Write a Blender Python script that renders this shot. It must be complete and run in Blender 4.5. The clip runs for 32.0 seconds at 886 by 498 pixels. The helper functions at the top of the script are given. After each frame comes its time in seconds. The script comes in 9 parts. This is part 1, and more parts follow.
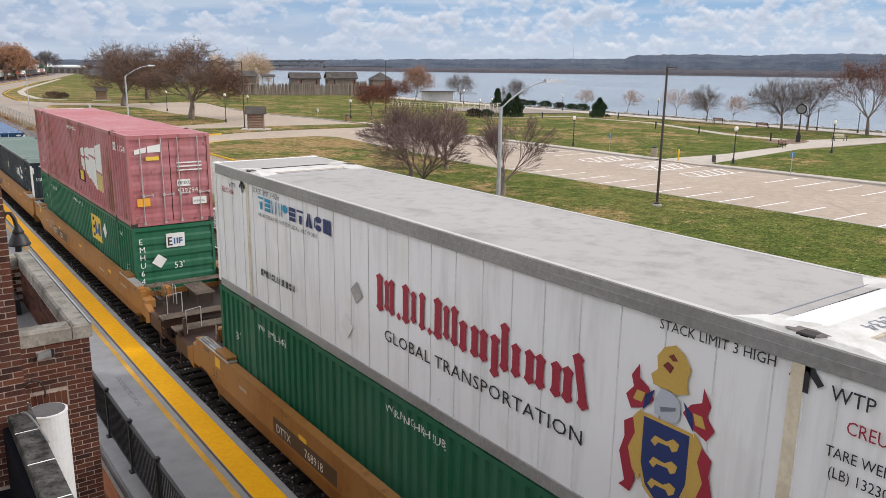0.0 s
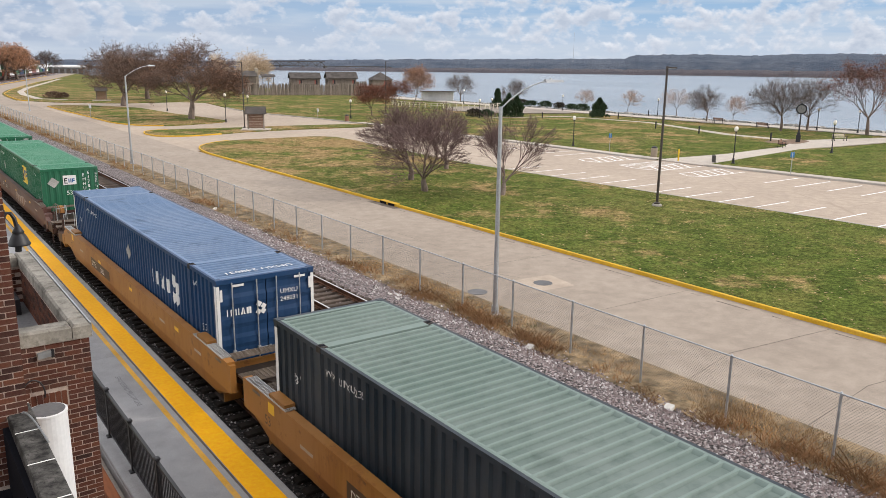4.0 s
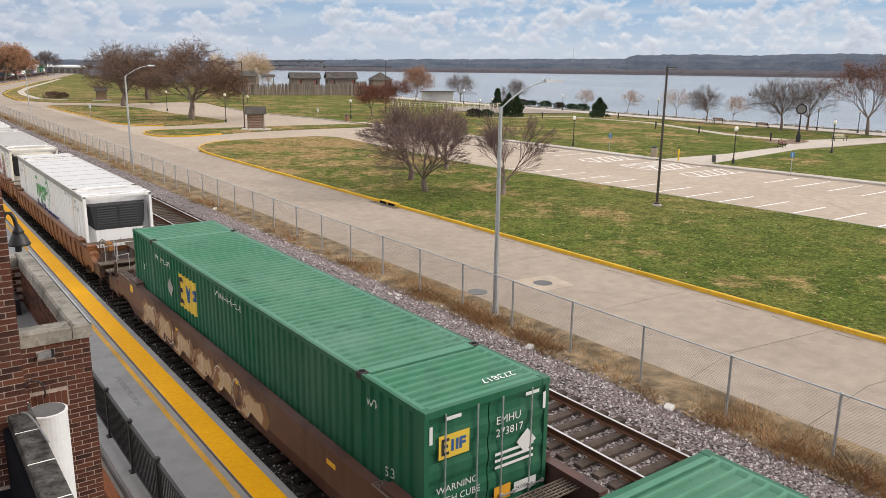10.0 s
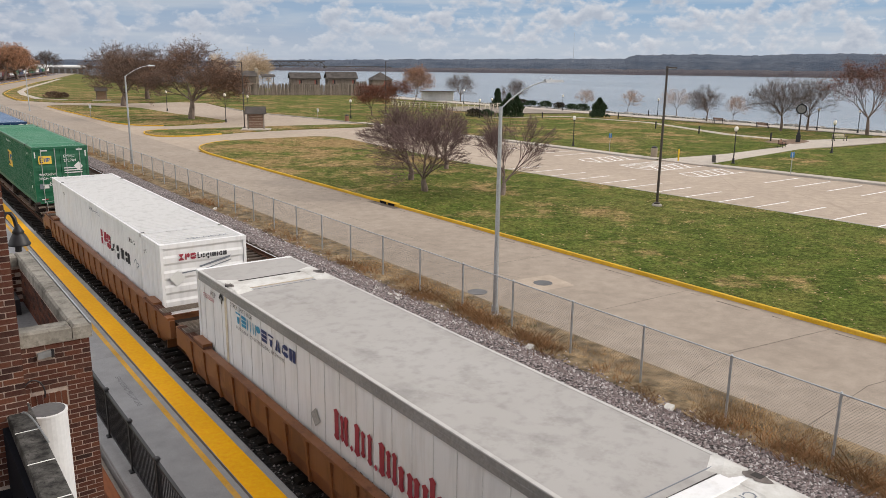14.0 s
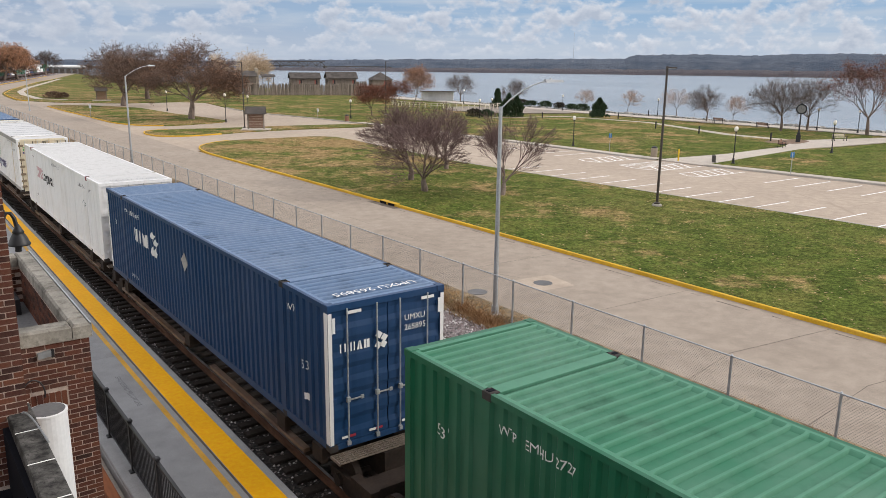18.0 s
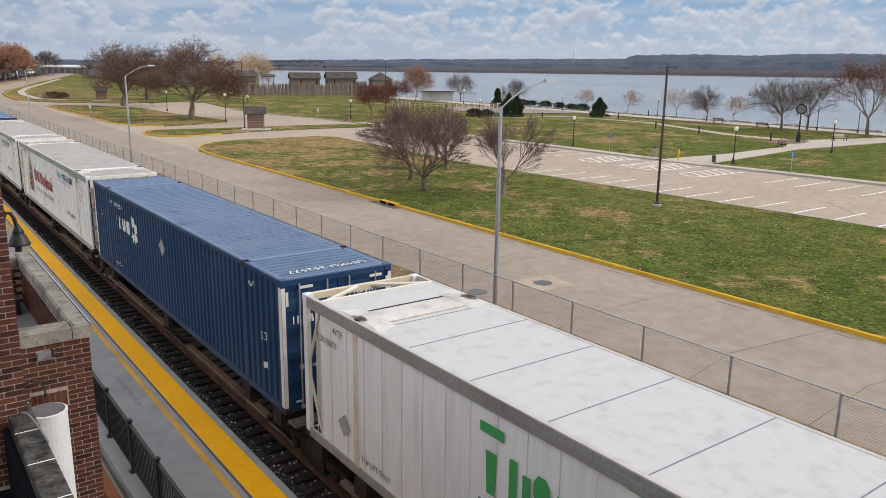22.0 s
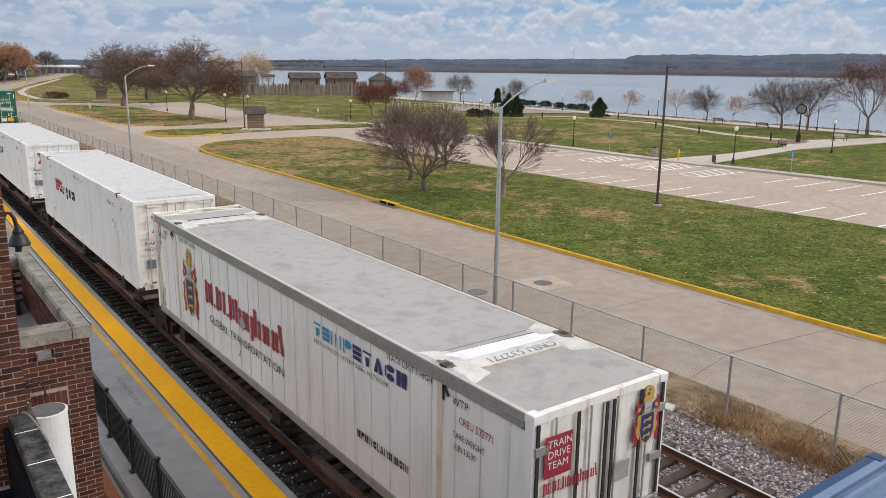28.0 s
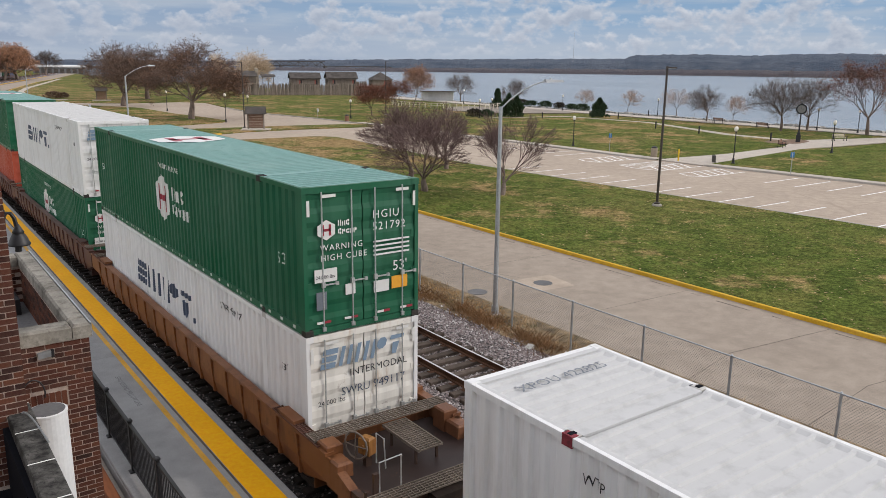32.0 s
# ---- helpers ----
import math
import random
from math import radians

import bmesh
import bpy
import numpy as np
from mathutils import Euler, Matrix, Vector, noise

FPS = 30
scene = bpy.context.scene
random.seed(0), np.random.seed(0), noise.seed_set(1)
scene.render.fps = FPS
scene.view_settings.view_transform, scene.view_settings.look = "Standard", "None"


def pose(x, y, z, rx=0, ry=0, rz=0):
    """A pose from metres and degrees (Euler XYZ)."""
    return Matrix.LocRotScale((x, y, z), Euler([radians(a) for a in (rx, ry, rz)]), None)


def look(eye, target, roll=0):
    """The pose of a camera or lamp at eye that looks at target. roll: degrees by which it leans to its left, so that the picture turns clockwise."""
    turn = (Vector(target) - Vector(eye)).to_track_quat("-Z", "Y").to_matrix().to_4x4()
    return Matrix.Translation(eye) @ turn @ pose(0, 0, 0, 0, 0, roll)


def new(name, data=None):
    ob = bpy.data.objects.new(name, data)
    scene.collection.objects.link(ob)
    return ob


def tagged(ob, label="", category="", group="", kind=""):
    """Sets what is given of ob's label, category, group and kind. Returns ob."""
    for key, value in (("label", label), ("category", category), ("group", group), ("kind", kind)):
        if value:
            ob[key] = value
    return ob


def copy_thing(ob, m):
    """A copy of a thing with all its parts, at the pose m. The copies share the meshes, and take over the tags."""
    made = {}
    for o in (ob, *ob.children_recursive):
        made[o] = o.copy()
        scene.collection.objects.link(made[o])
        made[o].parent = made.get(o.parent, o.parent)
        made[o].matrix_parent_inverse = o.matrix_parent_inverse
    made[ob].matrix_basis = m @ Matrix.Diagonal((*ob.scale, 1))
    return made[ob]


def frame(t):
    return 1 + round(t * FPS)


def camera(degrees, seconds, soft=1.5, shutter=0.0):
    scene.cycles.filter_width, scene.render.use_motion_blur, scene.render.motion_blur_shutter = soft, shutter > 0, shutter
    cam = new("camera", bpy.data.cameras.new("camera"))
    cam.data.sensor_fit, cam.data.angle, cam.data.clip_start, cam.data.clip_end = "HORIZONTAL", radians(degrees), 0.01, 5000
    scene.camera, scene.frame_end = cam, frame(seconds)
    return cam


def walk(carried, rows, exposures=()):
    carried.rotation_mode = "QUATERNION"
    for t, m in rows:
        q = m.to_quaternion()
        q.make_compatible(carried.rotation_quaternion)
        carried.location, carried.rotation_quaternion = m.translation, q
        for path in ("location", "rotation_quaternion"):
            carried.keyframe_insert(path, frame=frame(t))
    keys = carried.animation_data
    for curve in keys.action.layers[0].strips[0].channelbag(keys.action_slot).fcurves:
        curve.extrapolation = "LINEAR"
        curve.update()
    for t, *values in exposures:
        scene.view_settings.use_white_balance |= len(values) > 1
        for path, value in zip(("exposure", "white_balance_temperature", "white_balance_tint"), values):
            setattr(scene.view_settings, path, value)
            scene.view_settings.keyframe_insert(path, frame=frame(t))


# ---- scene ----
EYE = Vector((0, 0, 8.3))
YAW, TILT, ROLL = radians(36.208), radians(13.371), 0.708
AHEAD = Vector((math.sin(YAW) * math.cos(TILT), math.cos(YAW) * math.cos(TILT), -math.sin(TILT)))
cam = camera(59.709, 32.0, soft=0.5)
VIEW = look(EYE, EYE + AHEAD * 50, ROLL)
walk(cam, [(0, VIEW), (32, VIEW)], exposures=[(0, -0.06, 6050, 11), (1, -0.14, 6050, 11), (2, -0.08, 6100, 11), (3.5, 0.0, 6150, 11), (6, -0.04, 6300, 11), (10, -0.04, 6350, 11), (13, -0.30, 6350, 11), (17, -0.10, 6200, 11), (18.6, -0.24, 6150, 11), (20.5, -0.32, 6150, 11), (24, -0.22, 6050, 11), (25.2, -0.28, 6050, 11), (28, -0.26, 6050, 11), (30, -0.38, 6000, 11), (32, -0.40, 6050, 11)])

# ---- light: a low late-autumn sun from the river side, broken cloud ----
SUN_AZ, SUN_EL = radians(126), radians(30)
world = bpy.data.worlds.new("world")
scene.world = world
world.use_nodes = True
wn = world.node_tree.nodes
sky = wn.new("ShaderNodeTexSky")
sky.sky_type, sky.sun_disc = "NISHITA", False
sky.sun_elevation, sky.sun_rotation = SUN_EL, SUN_AZ
sky.dust_density, sky.ozone_density, sky.altitude = 2.0, 1.0, 160
soft_sky = wn.new("ShaderNodeMixRGB")
soft_sky.inputs[0].default_value = 0.85
soft_sky.inputs[2].default_value = (7.5, 7.15, 6.85, 1)
world.node_tree.links.new(sky.outputs[0], soft_sky.inputs[1])
world.node_tree.links.new(soft_sky.outputs[0], wn["Background"].inputs[0])
wn["Background"].inputs[1].default_value = 0.20
sun = new("sun", bpy.data.lights.new("sun", "SUN"))
sun.data.energy, sun.data.angle, sun.data.color = 1.9, radians(2.5), (1.0, 0.90, 0.76)
sun.matrix_world = look((math.sin(SUN_AZ) * 60, math.cos(SUN_AZ) * 60, math.tan(SUN_EL) * 60), (0, 0, 0))


# ---- materials ----
def nodes_of(name):
    m = bpy.data.materials.new(name)
    m.use_nodes = True
    return m, m.node_tree.nodes, m.node_tree.links, m.node_tree.nodes["Principled BSDF"]


def tex(n, kind, scale, detail=4.0, rough=0.55):
    t = n.new("ShaderNodeTexNoise" if kind == "noise" else "ShaderNodeTexVoronoi")
    t.inputs["Scale"].default_value = scale
    if kind == "noise":
        t.inputs["Detail"].default_value, t.inputs["Roughness"].default_value = detail, rough
    return t


def ramp(n, stops):
    r = n.new("ShaderNodeValToRGB")
    while len(r.color_ramp.elements) < len(stops):
        r.color_ramp.elements.new(0.5)
    for e, (p, c) in zip(r.color_ramp.elements, stops):
        e.position, e.color = p, (*(c if len(c) == 3 else c[:3]), 1)
    return r


def mixer(n, l, fac, a, b, how="MIX"):
    m = n.new("ShaderNodeMixRGB")
    m.blend_type = how
    for socket, v in zip(m.inputs, (fac, a, b)):
        if isinstance(v, bpy.types.NodeSocket):
            l.new(v, socket)
        elif isinstance(v, (int, float)):
            socket.default_value = v
        else:
            socket.default_value = (*v, 1)
    return m.outputs[0]


def grey(v):
    return (v, v, v)


def coords(n, l, stretch=(1, 1, 1), which="Object"):
    c = n.new("ShaderNodeTexCoord")
    s = n.new("ShaderNodeMapping")
    s.inputs["Scale"].default_value = stretch
    l.new(c.outputs[which], s.inputs[0])
    return s.outputs[0]


def bumped(n, l, b, height, strength, distance):
    k = n.new("ShaderNodeBump")
    k.inputs["Strength"].default_value, k.inputs["Distance"].default_value = strength, distance
    l.new(height, k.inputs["Height"])
    l.new(k.outputs[0], b.inputs["Normal"])


def surf(name, col, rough=0.6, metal=0.0, var=0.18, big=0.6, fine=18.0, bump=0.15, dist=0.01, dirt=None, dirt_amount=0.35,
         stretch=(1, 1, 1), rnd=0.0):
    """A worn plain surface: broad stains, fine grain, some dirt of its own colour."""
    m, n, l, b = nodes_of(name)
    v = coords(n, l, stretch)
    big_t, fine_t = tex(n, "noise", big, 5), tex(n, "noise", fine, 4)
    for t in (big_t, fine_t):
        l.new(v, t.inputs["Vector"])
    lo, hi = tuple(c * (1 - var) for c in col), tuple(min(1, c * (1 + var)) for c in col)
    c1 = mixer(n, l, ramp_out(n, l, big_t.outputs[0], 0.32, 0.68), lo, hi)
    c2 = mixer(n, l, 0.35, c1, fine_t.outputs[0], "OVERLAY")
    if dirt is not None:
        d = tex(n, "noise", big * 2.7, 7, 0.65)
        l.new(v, d.inputs["Vector"])
        c2 = mixer(n, l, ramp_out(n, l, d.outputs[0], 0.5, 0.75, dirt_amount), c2, dirt)
    if rnd:
        o = n.new("ShaderNodeObjectInfo")
        r = ramp(n, [(0, grey(1 - rnd)), (1, grey(1 + rnd * 0.6))])
        l.new(o.outputs["Random"], r.inputs[0])
        c2 = mixer(n, l, 1.0, c2, r.outputs[0], "MULTIPLY")
    l.new(c2, b.inputs["Base Color"])
    b.inputs["Roughness"].default_value, b.inputs["Metallic"].default_value = rough, metal
    b.inputs["Specular IOR Level"].default_value = 0.5 if rough < 0.6 else 0.15
    if bump:
        bumped(n, l, b, fine_t.outputs[0], bump, dist)
    return m


def ramp_out(n, l, src, a, b, top=1.0):
    r = ramp(n, [(a, grey(0)), (b, grey(top))])
    l.new(src, r.inputs[0])
    return r.outputs[0]


def paint(name, col, rust=0.25, fade=0.12, rough=0.45, blot=0.0, ridge=0.0, runs=0.0, run_col=(0.17, 0.075, 0.040)):
    """Weathered vehicle paint: chalky fading, vertical streaks, rust blooms. With ridge, rib tops are painted paler, as
    light would show them.
    """
    m, n, l, b = nodes_of(name)
    v, vs = coords(n, l), coords(n, l, (2.2, 2.2, 0.25))
    broad, streaks, spots = tex(n, "noise", 0.45, 4), tex(n, "noise", 1.6, 6, 0.6), tex(n, "noise", 2.4, 8, 0.7)
    l.new(v, broad.inputs["Vector"]), l.new(vs, streaks.inputs["Vector"]), l.new(v, spots.inputs["Vector"])
    pale = tuple(c + (0.6 - c) * fade for c in col)
    c1 = mixer(n, l, ramp_out(n, l, broad.outputs[0], 0.35, 0.7), col, pale)
    dark = tuple(c * 0.72 for c in col)
    c2 = mixer(n, l, ramp_out(n, l, streaks.outputs[0], 0.50, 0.74, 0.65), c1, dark)
    c3 = mixer(n, l, ramp_out(n, l, spots.outputs[0], 0.69 - 0.13 * rust, 0.76 - 0.10 * rust, min(1, rust * 1.1)), c2, (0.13, 0.055, 0.028))
    if runs:
        drip, fray = tex(n, "noise", 1.0, 7, 0.62), tex(n, "noise", 1.0, 5, 0.6)
        l.new(coords(n, l, (1.0, 1.0, 0.38)), drip.inputs["Vector"]), l.new(coords(n, l, (16, 16, 0.8)), fray.inputs["Vector"])
        field = mixer(n, l, 0.22, drip.outputs[0], fray.outputs[0])
        c3 = mixer(n, l, ramp_out(n, l, field, 0.535, 0.585, runs), c3, run_col)
    if blot:
        soot = tex(n, "noise", 1.1, 6, 0.6)
        l.new(v, soot.inputs["Vector"])
        c3 = mixer(n, l, ramp_out(n, l, soot.outputs[0], 0.56, 0.70, blot), c3, tuple(x * 0.45 for x in col))
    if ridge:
        # Paler colour by height stands in for light catching the roof ribs.
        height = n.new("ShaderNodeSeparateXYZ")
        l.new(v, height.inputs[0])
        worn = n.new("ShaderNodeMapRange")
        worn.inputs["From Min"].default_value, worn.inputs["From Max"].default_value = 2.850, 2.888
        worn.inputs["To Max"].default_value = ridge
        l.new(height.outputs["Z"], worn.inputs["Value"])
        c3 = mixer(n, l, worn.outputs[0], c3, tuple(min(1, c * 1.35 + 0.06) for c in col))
    l.new(c3, b.inputs["Base Color"])
    b.inputs["Roughness"].default_value = rough
    b.inputs["Specular IOR Level"].default_value = 0.22
    bumped(n, l, b, spots.outputs[0], 0.08, 0.004)
    return m


def plain(name, col, rough=0.5, metal=0.0):
    m, n, l, b = nodes_of(name)
    b.inputs["Base Color"].default_value, b.inputs["Roughness"].default_value, b.inputs["Metallic"].default_value = (*col, 1), rough, metal
    t = tex(n, "noise", 30)
    l.new(coords(n, l), t.inputs["Vector"])
    l.new(mixer(n, l, 0.12, col, t.outputs[0], "OVERLAY"), b.inputs["Base Color"])
    return m


def grass_mat():
    m, n, l, b = nodes_of("grass")
    v = coords(n, l)
    patches, mid, blades, fine = tex(n, "noise", 0.16, 6, 0.62), tex(n, "noise", 1.1, 8, 0.75), tex(n, "noise", 5.0, 7, 0.8), tex(n, "noise", 1.0, 5, 0.7)
    stripes, hue = tex(n, "noise", 0.05, 3), tex(n, "noise", 0.42, 5, 0.65)
    for t in (patches, mid, blades, stripes, hue):
        l.new(v, t.inputs["Vector"])
    l.new(coords(n, l, (26, 7, 10)), fine.inputs["Vector"])
    green = mixer(n, l, ramp_out(n, l, mid.outputs[0], 0.34, 0.66), (0.044, 0.068, 0.012), (0.118, 0.145, 0.030))
    green = mixer(n, l, ramp_out(n, l, hue.outputs[0], 0.47, 0.70, 0.65), green, (0.185, 0.165, 0.048))
    dry = mixer(n, l, ramp_out(n, l, mid.outputs[0], 0.35, 0.65), (0.17, 0.105, 0.045), (0.35, 0.250, 0.115))
    f = mixer(n, l, 0.6, patches.outputs[0], mid.outputs[0], "ADD")
    place = n.new("ShaderNodeSeparateXYZ")
    l.new(v, place.inputs[0])
    worn = n.new("ShaderNodeMapRange")
    worn.inputs["From Min"].default_value, worn.inputs["From Max"].default_value = 30, 130
    l.new(place.outputs["Y"], worn.inputs["Value"])
    share = ramp(n, [(0.06, grey(0.0)), (0.45, grey(0.17)), (0.58, grey(0.17)), (0.68, grey(0.13))])
    l.new(worn.outputs[0], share.inputs[0])
    tended = n.new("ShaderNodeMapRange")
    tended.inputs["From Min"].default_value, tended.inputs["From Max"].default_value = 46, 60
    tended.inputs["To Min"].default_value, tended.inputs["To Max"].default_value = 1.0, 0.5
    l.new(place.outputs["X"], tended.inputs["Value"])
    bare = mixer(n, l, 1.0, share.outputs[0], tended.outputs[0], "MULTIPLY")
    f2 = n.new("ShaderNodeMath")
    l.new(f, f2.inputs[0]), l.new(bare, f2.inputs[1])
    far = mixer(n, l, ramp_out(n, l, stripes.outputs[0], 0.46, 0.64, 0.18), ramp_out(n, l, f2.outputs[0], 0.86, 1.02), grey(0.8))
    c = mixer(n, l, far, green, dry)
    for t, a, share_ in ((blades, 0.36, 0.85), (fine, 0.34, 0.6)):
        sharp = ramp(n, [(a, grey(0.10)), (1 - a, grey(0.90))])
        l.new(t.outputs[0], sharp.inputs[0])
        c = mixer(n, l, share_, c, sharp.outputs[0], "OVERLAY")
    l.new(c, b.inputs["Base Color"])
    b.inputs["Roughness"].default_value, b.inputs["Specular IOR Level"].default_value = 0.95, 0.05
    bumped(n, l, b, blades.outputs[0], 0.8, 0.08)
    return m


def stones_mat(name, cols, scale, dark=0.25):
    m, n, l, b = nodes_of(name)
    v = coords(n, l)
    cells, broad = tex(n, "voronoi", scale), tex(n, "noise", 0.35, 5)
    l.new(v, cells.inputs["Vector"]), l.new(v, broad.inputs["Vector"])
    sep = n.new("ShaderNodeSeparateColor")
    l.new(cells.outputs["Color"], sep.inputs[0])
    r = ramp(n, [(i / (len(cols) - 1), c) for i, c in enumerate(cols)])
    l.new(sep.outputs[0], r.inputs[0])
    # Crevice shade between the stones is painted in as a darker colour.
    gap = ramp_out(n, l, cells.outputs["Distance"], 0.25, 0.75)
    c = mixer(n, l, gap, r.outputs[0], tuple(x * dark for x in cols[0]))
    c = mixer(n, l, 0.5, c, broad.outputs[0], "OVERLAY")
    l.new(c, b.inputs["Base Color"])
    b.inputs["Roughness"].default_value = 0.95
    inv = n.new("ShaderNodeInvert")
    l.new(cells.outputs["Distance"], inv.inputs[1])
    bumped(n, l, b, inv.outputs[0], 0.9, 0.04)
    return m


def concrete_mat(name, lo, hi, grain=40, cracks=0.0, rough=0.85):
    m, n, l, b = nodes_of(name)
    v = coords(n, l)
    a1, a2, a3 = tex(n, "noise", 0.12, 6, 0.6), tex(n, "noise", 1.7, 6, 0.65), tex(n, "noise", grain, 3)
    for t in (a1, a2, a3):
        l.new(v, t.inputs["Vector"])
    c = mixer(n, l, ramp_out(n, l, a1.outputs[0], 0.3, 0.7), lo, hi)
    c = mixer(n, l, 0.34, c, a2.outputs[0], "OVERLAY")
    stains = tex(n, "noise", 0.5, 8, 0.7)
    l.new(v, stains.inputs["Vector"])
    c = mixer(n, l, ramp_out(n, l, stains.outputs[0], 0.54, 0.74, 0.30), c, tuple(x * 0.62 for x in lo))
    c = mixer(n, l, 0.30, c, a3.outputs[0], "OVERLAY")
    if cracks:
        k = n.new("ShaderNodeTexVoronoi")
        k.feature, k.inputs["Scale"].default_value = "DISTANCE_TO_EDGE", 0.16
        w = tex(n, "noise", 0.9, 5)
        l.new(v, w.inputs["Vector"])
        vv = mixer(n, l, 0.12, v, w.outputs["Color"], "ADD")
        l.new(vv, k.inputs["Vector"])
        c = mixer(n, l, ramp_out(n, l, k.outputs["Distance"], 0.0, 0.006), tuple(x * (1 - cracks) for x in lo), c)
    l.new(c, b.inputs["Base Color"])
    b.inputs["Roughness"].default_value, b.inputs["Specular IOR Level"].default_value = rough, 0.15
    bumped(n, l, b, a3.outputs[0], 0.2, 0.008)
    return m


def water_mat():
    m, n, l, b = nodes_of("river_water")
    v = coords(n, l, (1, 0.35, 1))
    w, w2 = tex(n, "noise", 0.35, 5, 0.6), tex(n, "noise", 0.012, 3)
    l.new(v, w.inputs["Vector"]), l.new(v, w2.inputs["Vector"])
    c = mixer(n, l, ramp_out(n, l, w2.outputs[0], 0.4, 0.62), (0.145, 0.175, 0.205), (0.215, 0.25, 0.285))
    l.new(c, b.inputs["Base Color"])
    b.inputs["Roughness"].default_value = 0.26
    bumped(n, l, b, w.outputs[0], 0.45, 0.3)
    return m


def brick_mat():
    """Fired clay, each brick its own shade from plum to orange-brown."""
    m, n, l, b = nodes_of("red_brick")
    v = coords(n, l)
    o = n.new("ShaderNodeObjectInfo")
    shade = ramp(n, [(0.0, (0.030, 0.014, 0.012)), (0.25, (0.070, 0.025, 0.018)), (0.55, (0.098, 0.034, 0.021)), (0.8, (0.130, 0.048, 0.027)), (1.0, (0.058, 0.028, 0.023))])
    l.new(o.outputs["Random"], shade.inputs[0])
    grain, blot = tex(n, "noise", 55, 4), tex(n, "noise", 7, 5, 0.65)
    l.new(v, grain.inputs["Vector"]), l.new(v, blot.inputs["Vector"])
    c = mixer(n, l, 0.45, shade.outputs[0], grain.outputs[0], "OVERLAY")
    c = mixer(n, l, ramp_out(n, l, blot.outputs[0], 0.52, 0.72, 0.5), c, (0.115, 0.072, 0.055))
    l.new(c, b.inputs["Base Color"])
    b.inputs["Roughness"].default_value, b.inputs["Specular IOR Level"].default_value = 0.9, 0.2
    bumped(n, l, b, grain.outputs[0], 0.5, 0.003)
    return m


M_GRASS = grass_mat()
M_ROAD = concrete_mat("road_concrete", (0.300, 0.250, 0.203), (0.358, 0.302, 0.247))
M_LOT = concrete_mat("lot_concrete", (0.375, 0.306, 0.242), (0.435, 0.360, 0.288), cracks=0.12)
M_WALK = concrete_mat("path_concrete", (0.42, 0.37, 0.32), (0.50, 0.45, 0.39))
M_PLATFORM = concrete_mat("platform_concrete", (0.255, 0.255, 0.26), (0.315, 0.315, 0.32))
M_BALLAST = stones_mat("ballast", [(0.11, 0.09, 0.088), (0.37, 0.31, 0.30), (0.22, 0.165, 0.16), (0.54, 0.49, 0.48), (0.29, 0.215, 0.205)], 14)
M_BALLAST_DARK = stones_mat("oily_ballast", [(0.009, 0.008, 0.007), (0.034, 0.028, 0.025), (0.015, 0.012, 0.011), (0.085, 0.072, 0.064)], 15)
M_RIPRAP = stones_mat("riprap", [(0.25, 0.24, 0.23), (0.42, 0.41, 0.40), (0.32, 0.30, 0.29)], 1.4)
M_WATER = water_mat()
M_KERB_YELLOW = surf("yellow_kerb_paint", (0.60, 0.36, 0.03), 0.75, dirt=(0.25, 0.21, 0.15), var=0.15, big=0.9)
M_KERB = surf("kerb_concrete", (0.40, 0.37, 0.33), 0.85)
M_TACTILE = surf("yellow_tactile_strip", (0.84, 0.415, 0.0), 0.6, var=0.07, big=0.35, fine=9, bump=0.3, dirt=(0.70, 0.38, 0.01), dirt_amount=0.2)
M_YELLOW_LINE = surf("yellow_line_paint", (0.56, 0.31, 0.045), 0.8, dirt=(0.36, 0.31, 0.22), dirt_amount=0.5)
M_WHITE_LINE = surf("white_line_paint", (0.82, 0.81, 0.79), 0.8, dirt=(0.55, 0.51, 0.46), dirt_amount=0.25)
M_JOINT = surf("dark_joint_seal", (0.10, 0.085, 0.07), 0.8)
M_RUST = surf("rusted_steel", (0.10, 0.050, 0.030), 0.8, var=0.3, big=1.5, dirt=(0.05, 0.035, 0.03))
M_RAIL_HEAD = surf("polished_rail_head", (0.55, 0.54, 0.53), 0.28, 0.9, var=0.1)
M_TIE = surf("creosoted_tie", (0.085, 0.066, 0.054), 0.9, var=0.35, big=3, fine=30, bump=0.5, dirt=(0.16, 0.135, 0.12), rnd=0.3)
# Near-track copy of the tie, darkened for the shade under the train.
M_TIE_SHADED = surf("oil_soaked_tie", (0.026, 0.021, 0.018), 0.85, var=0.4, big=3, fine=30, bump=0.5, dirt=(0.055, 0.043, 0.036), rnd=0.3)
M_GALV = surf("galvanised_steel", (0.42, 0.44, 0.46), 0.45, 0.7, var=0.12, big=2)
M_POLE_DARK = surf("dark_bronze_pole", (0.06, 0.048, 0.042), 0.45, 0.3, var=0.2)
M_BLACK = surf("black_enamel", (0.011, 0.011, 0.014), 0.5, 0.0, var=0.2, big=3)
M_BARK = surf("grey_brown_bark", (0.19, 0.15, 0.125), 0.95, var=0.35, big=3, fine=25, bump=0.7, stretch=(1, 1, 0.3))
M_TWIG = surf("reddish_twigs", (0.150, 0.102, 0.095), 0.95, var=0.3, big=1)
M_TWIG_GREY = surf("grey_twigs", (0.125, 0.094, 0.078), 0.95, var=0.3, big=1)
M_BRICK = brick_mat()
M_MORTAR = surf("brick_mortar", (0.43, 0.350, 0.300), 0.95, var=0.2, big=3, fine=60, bump=0.4, dirt=(0.22, 0.17, 0.14), dirt_amount=0.6)
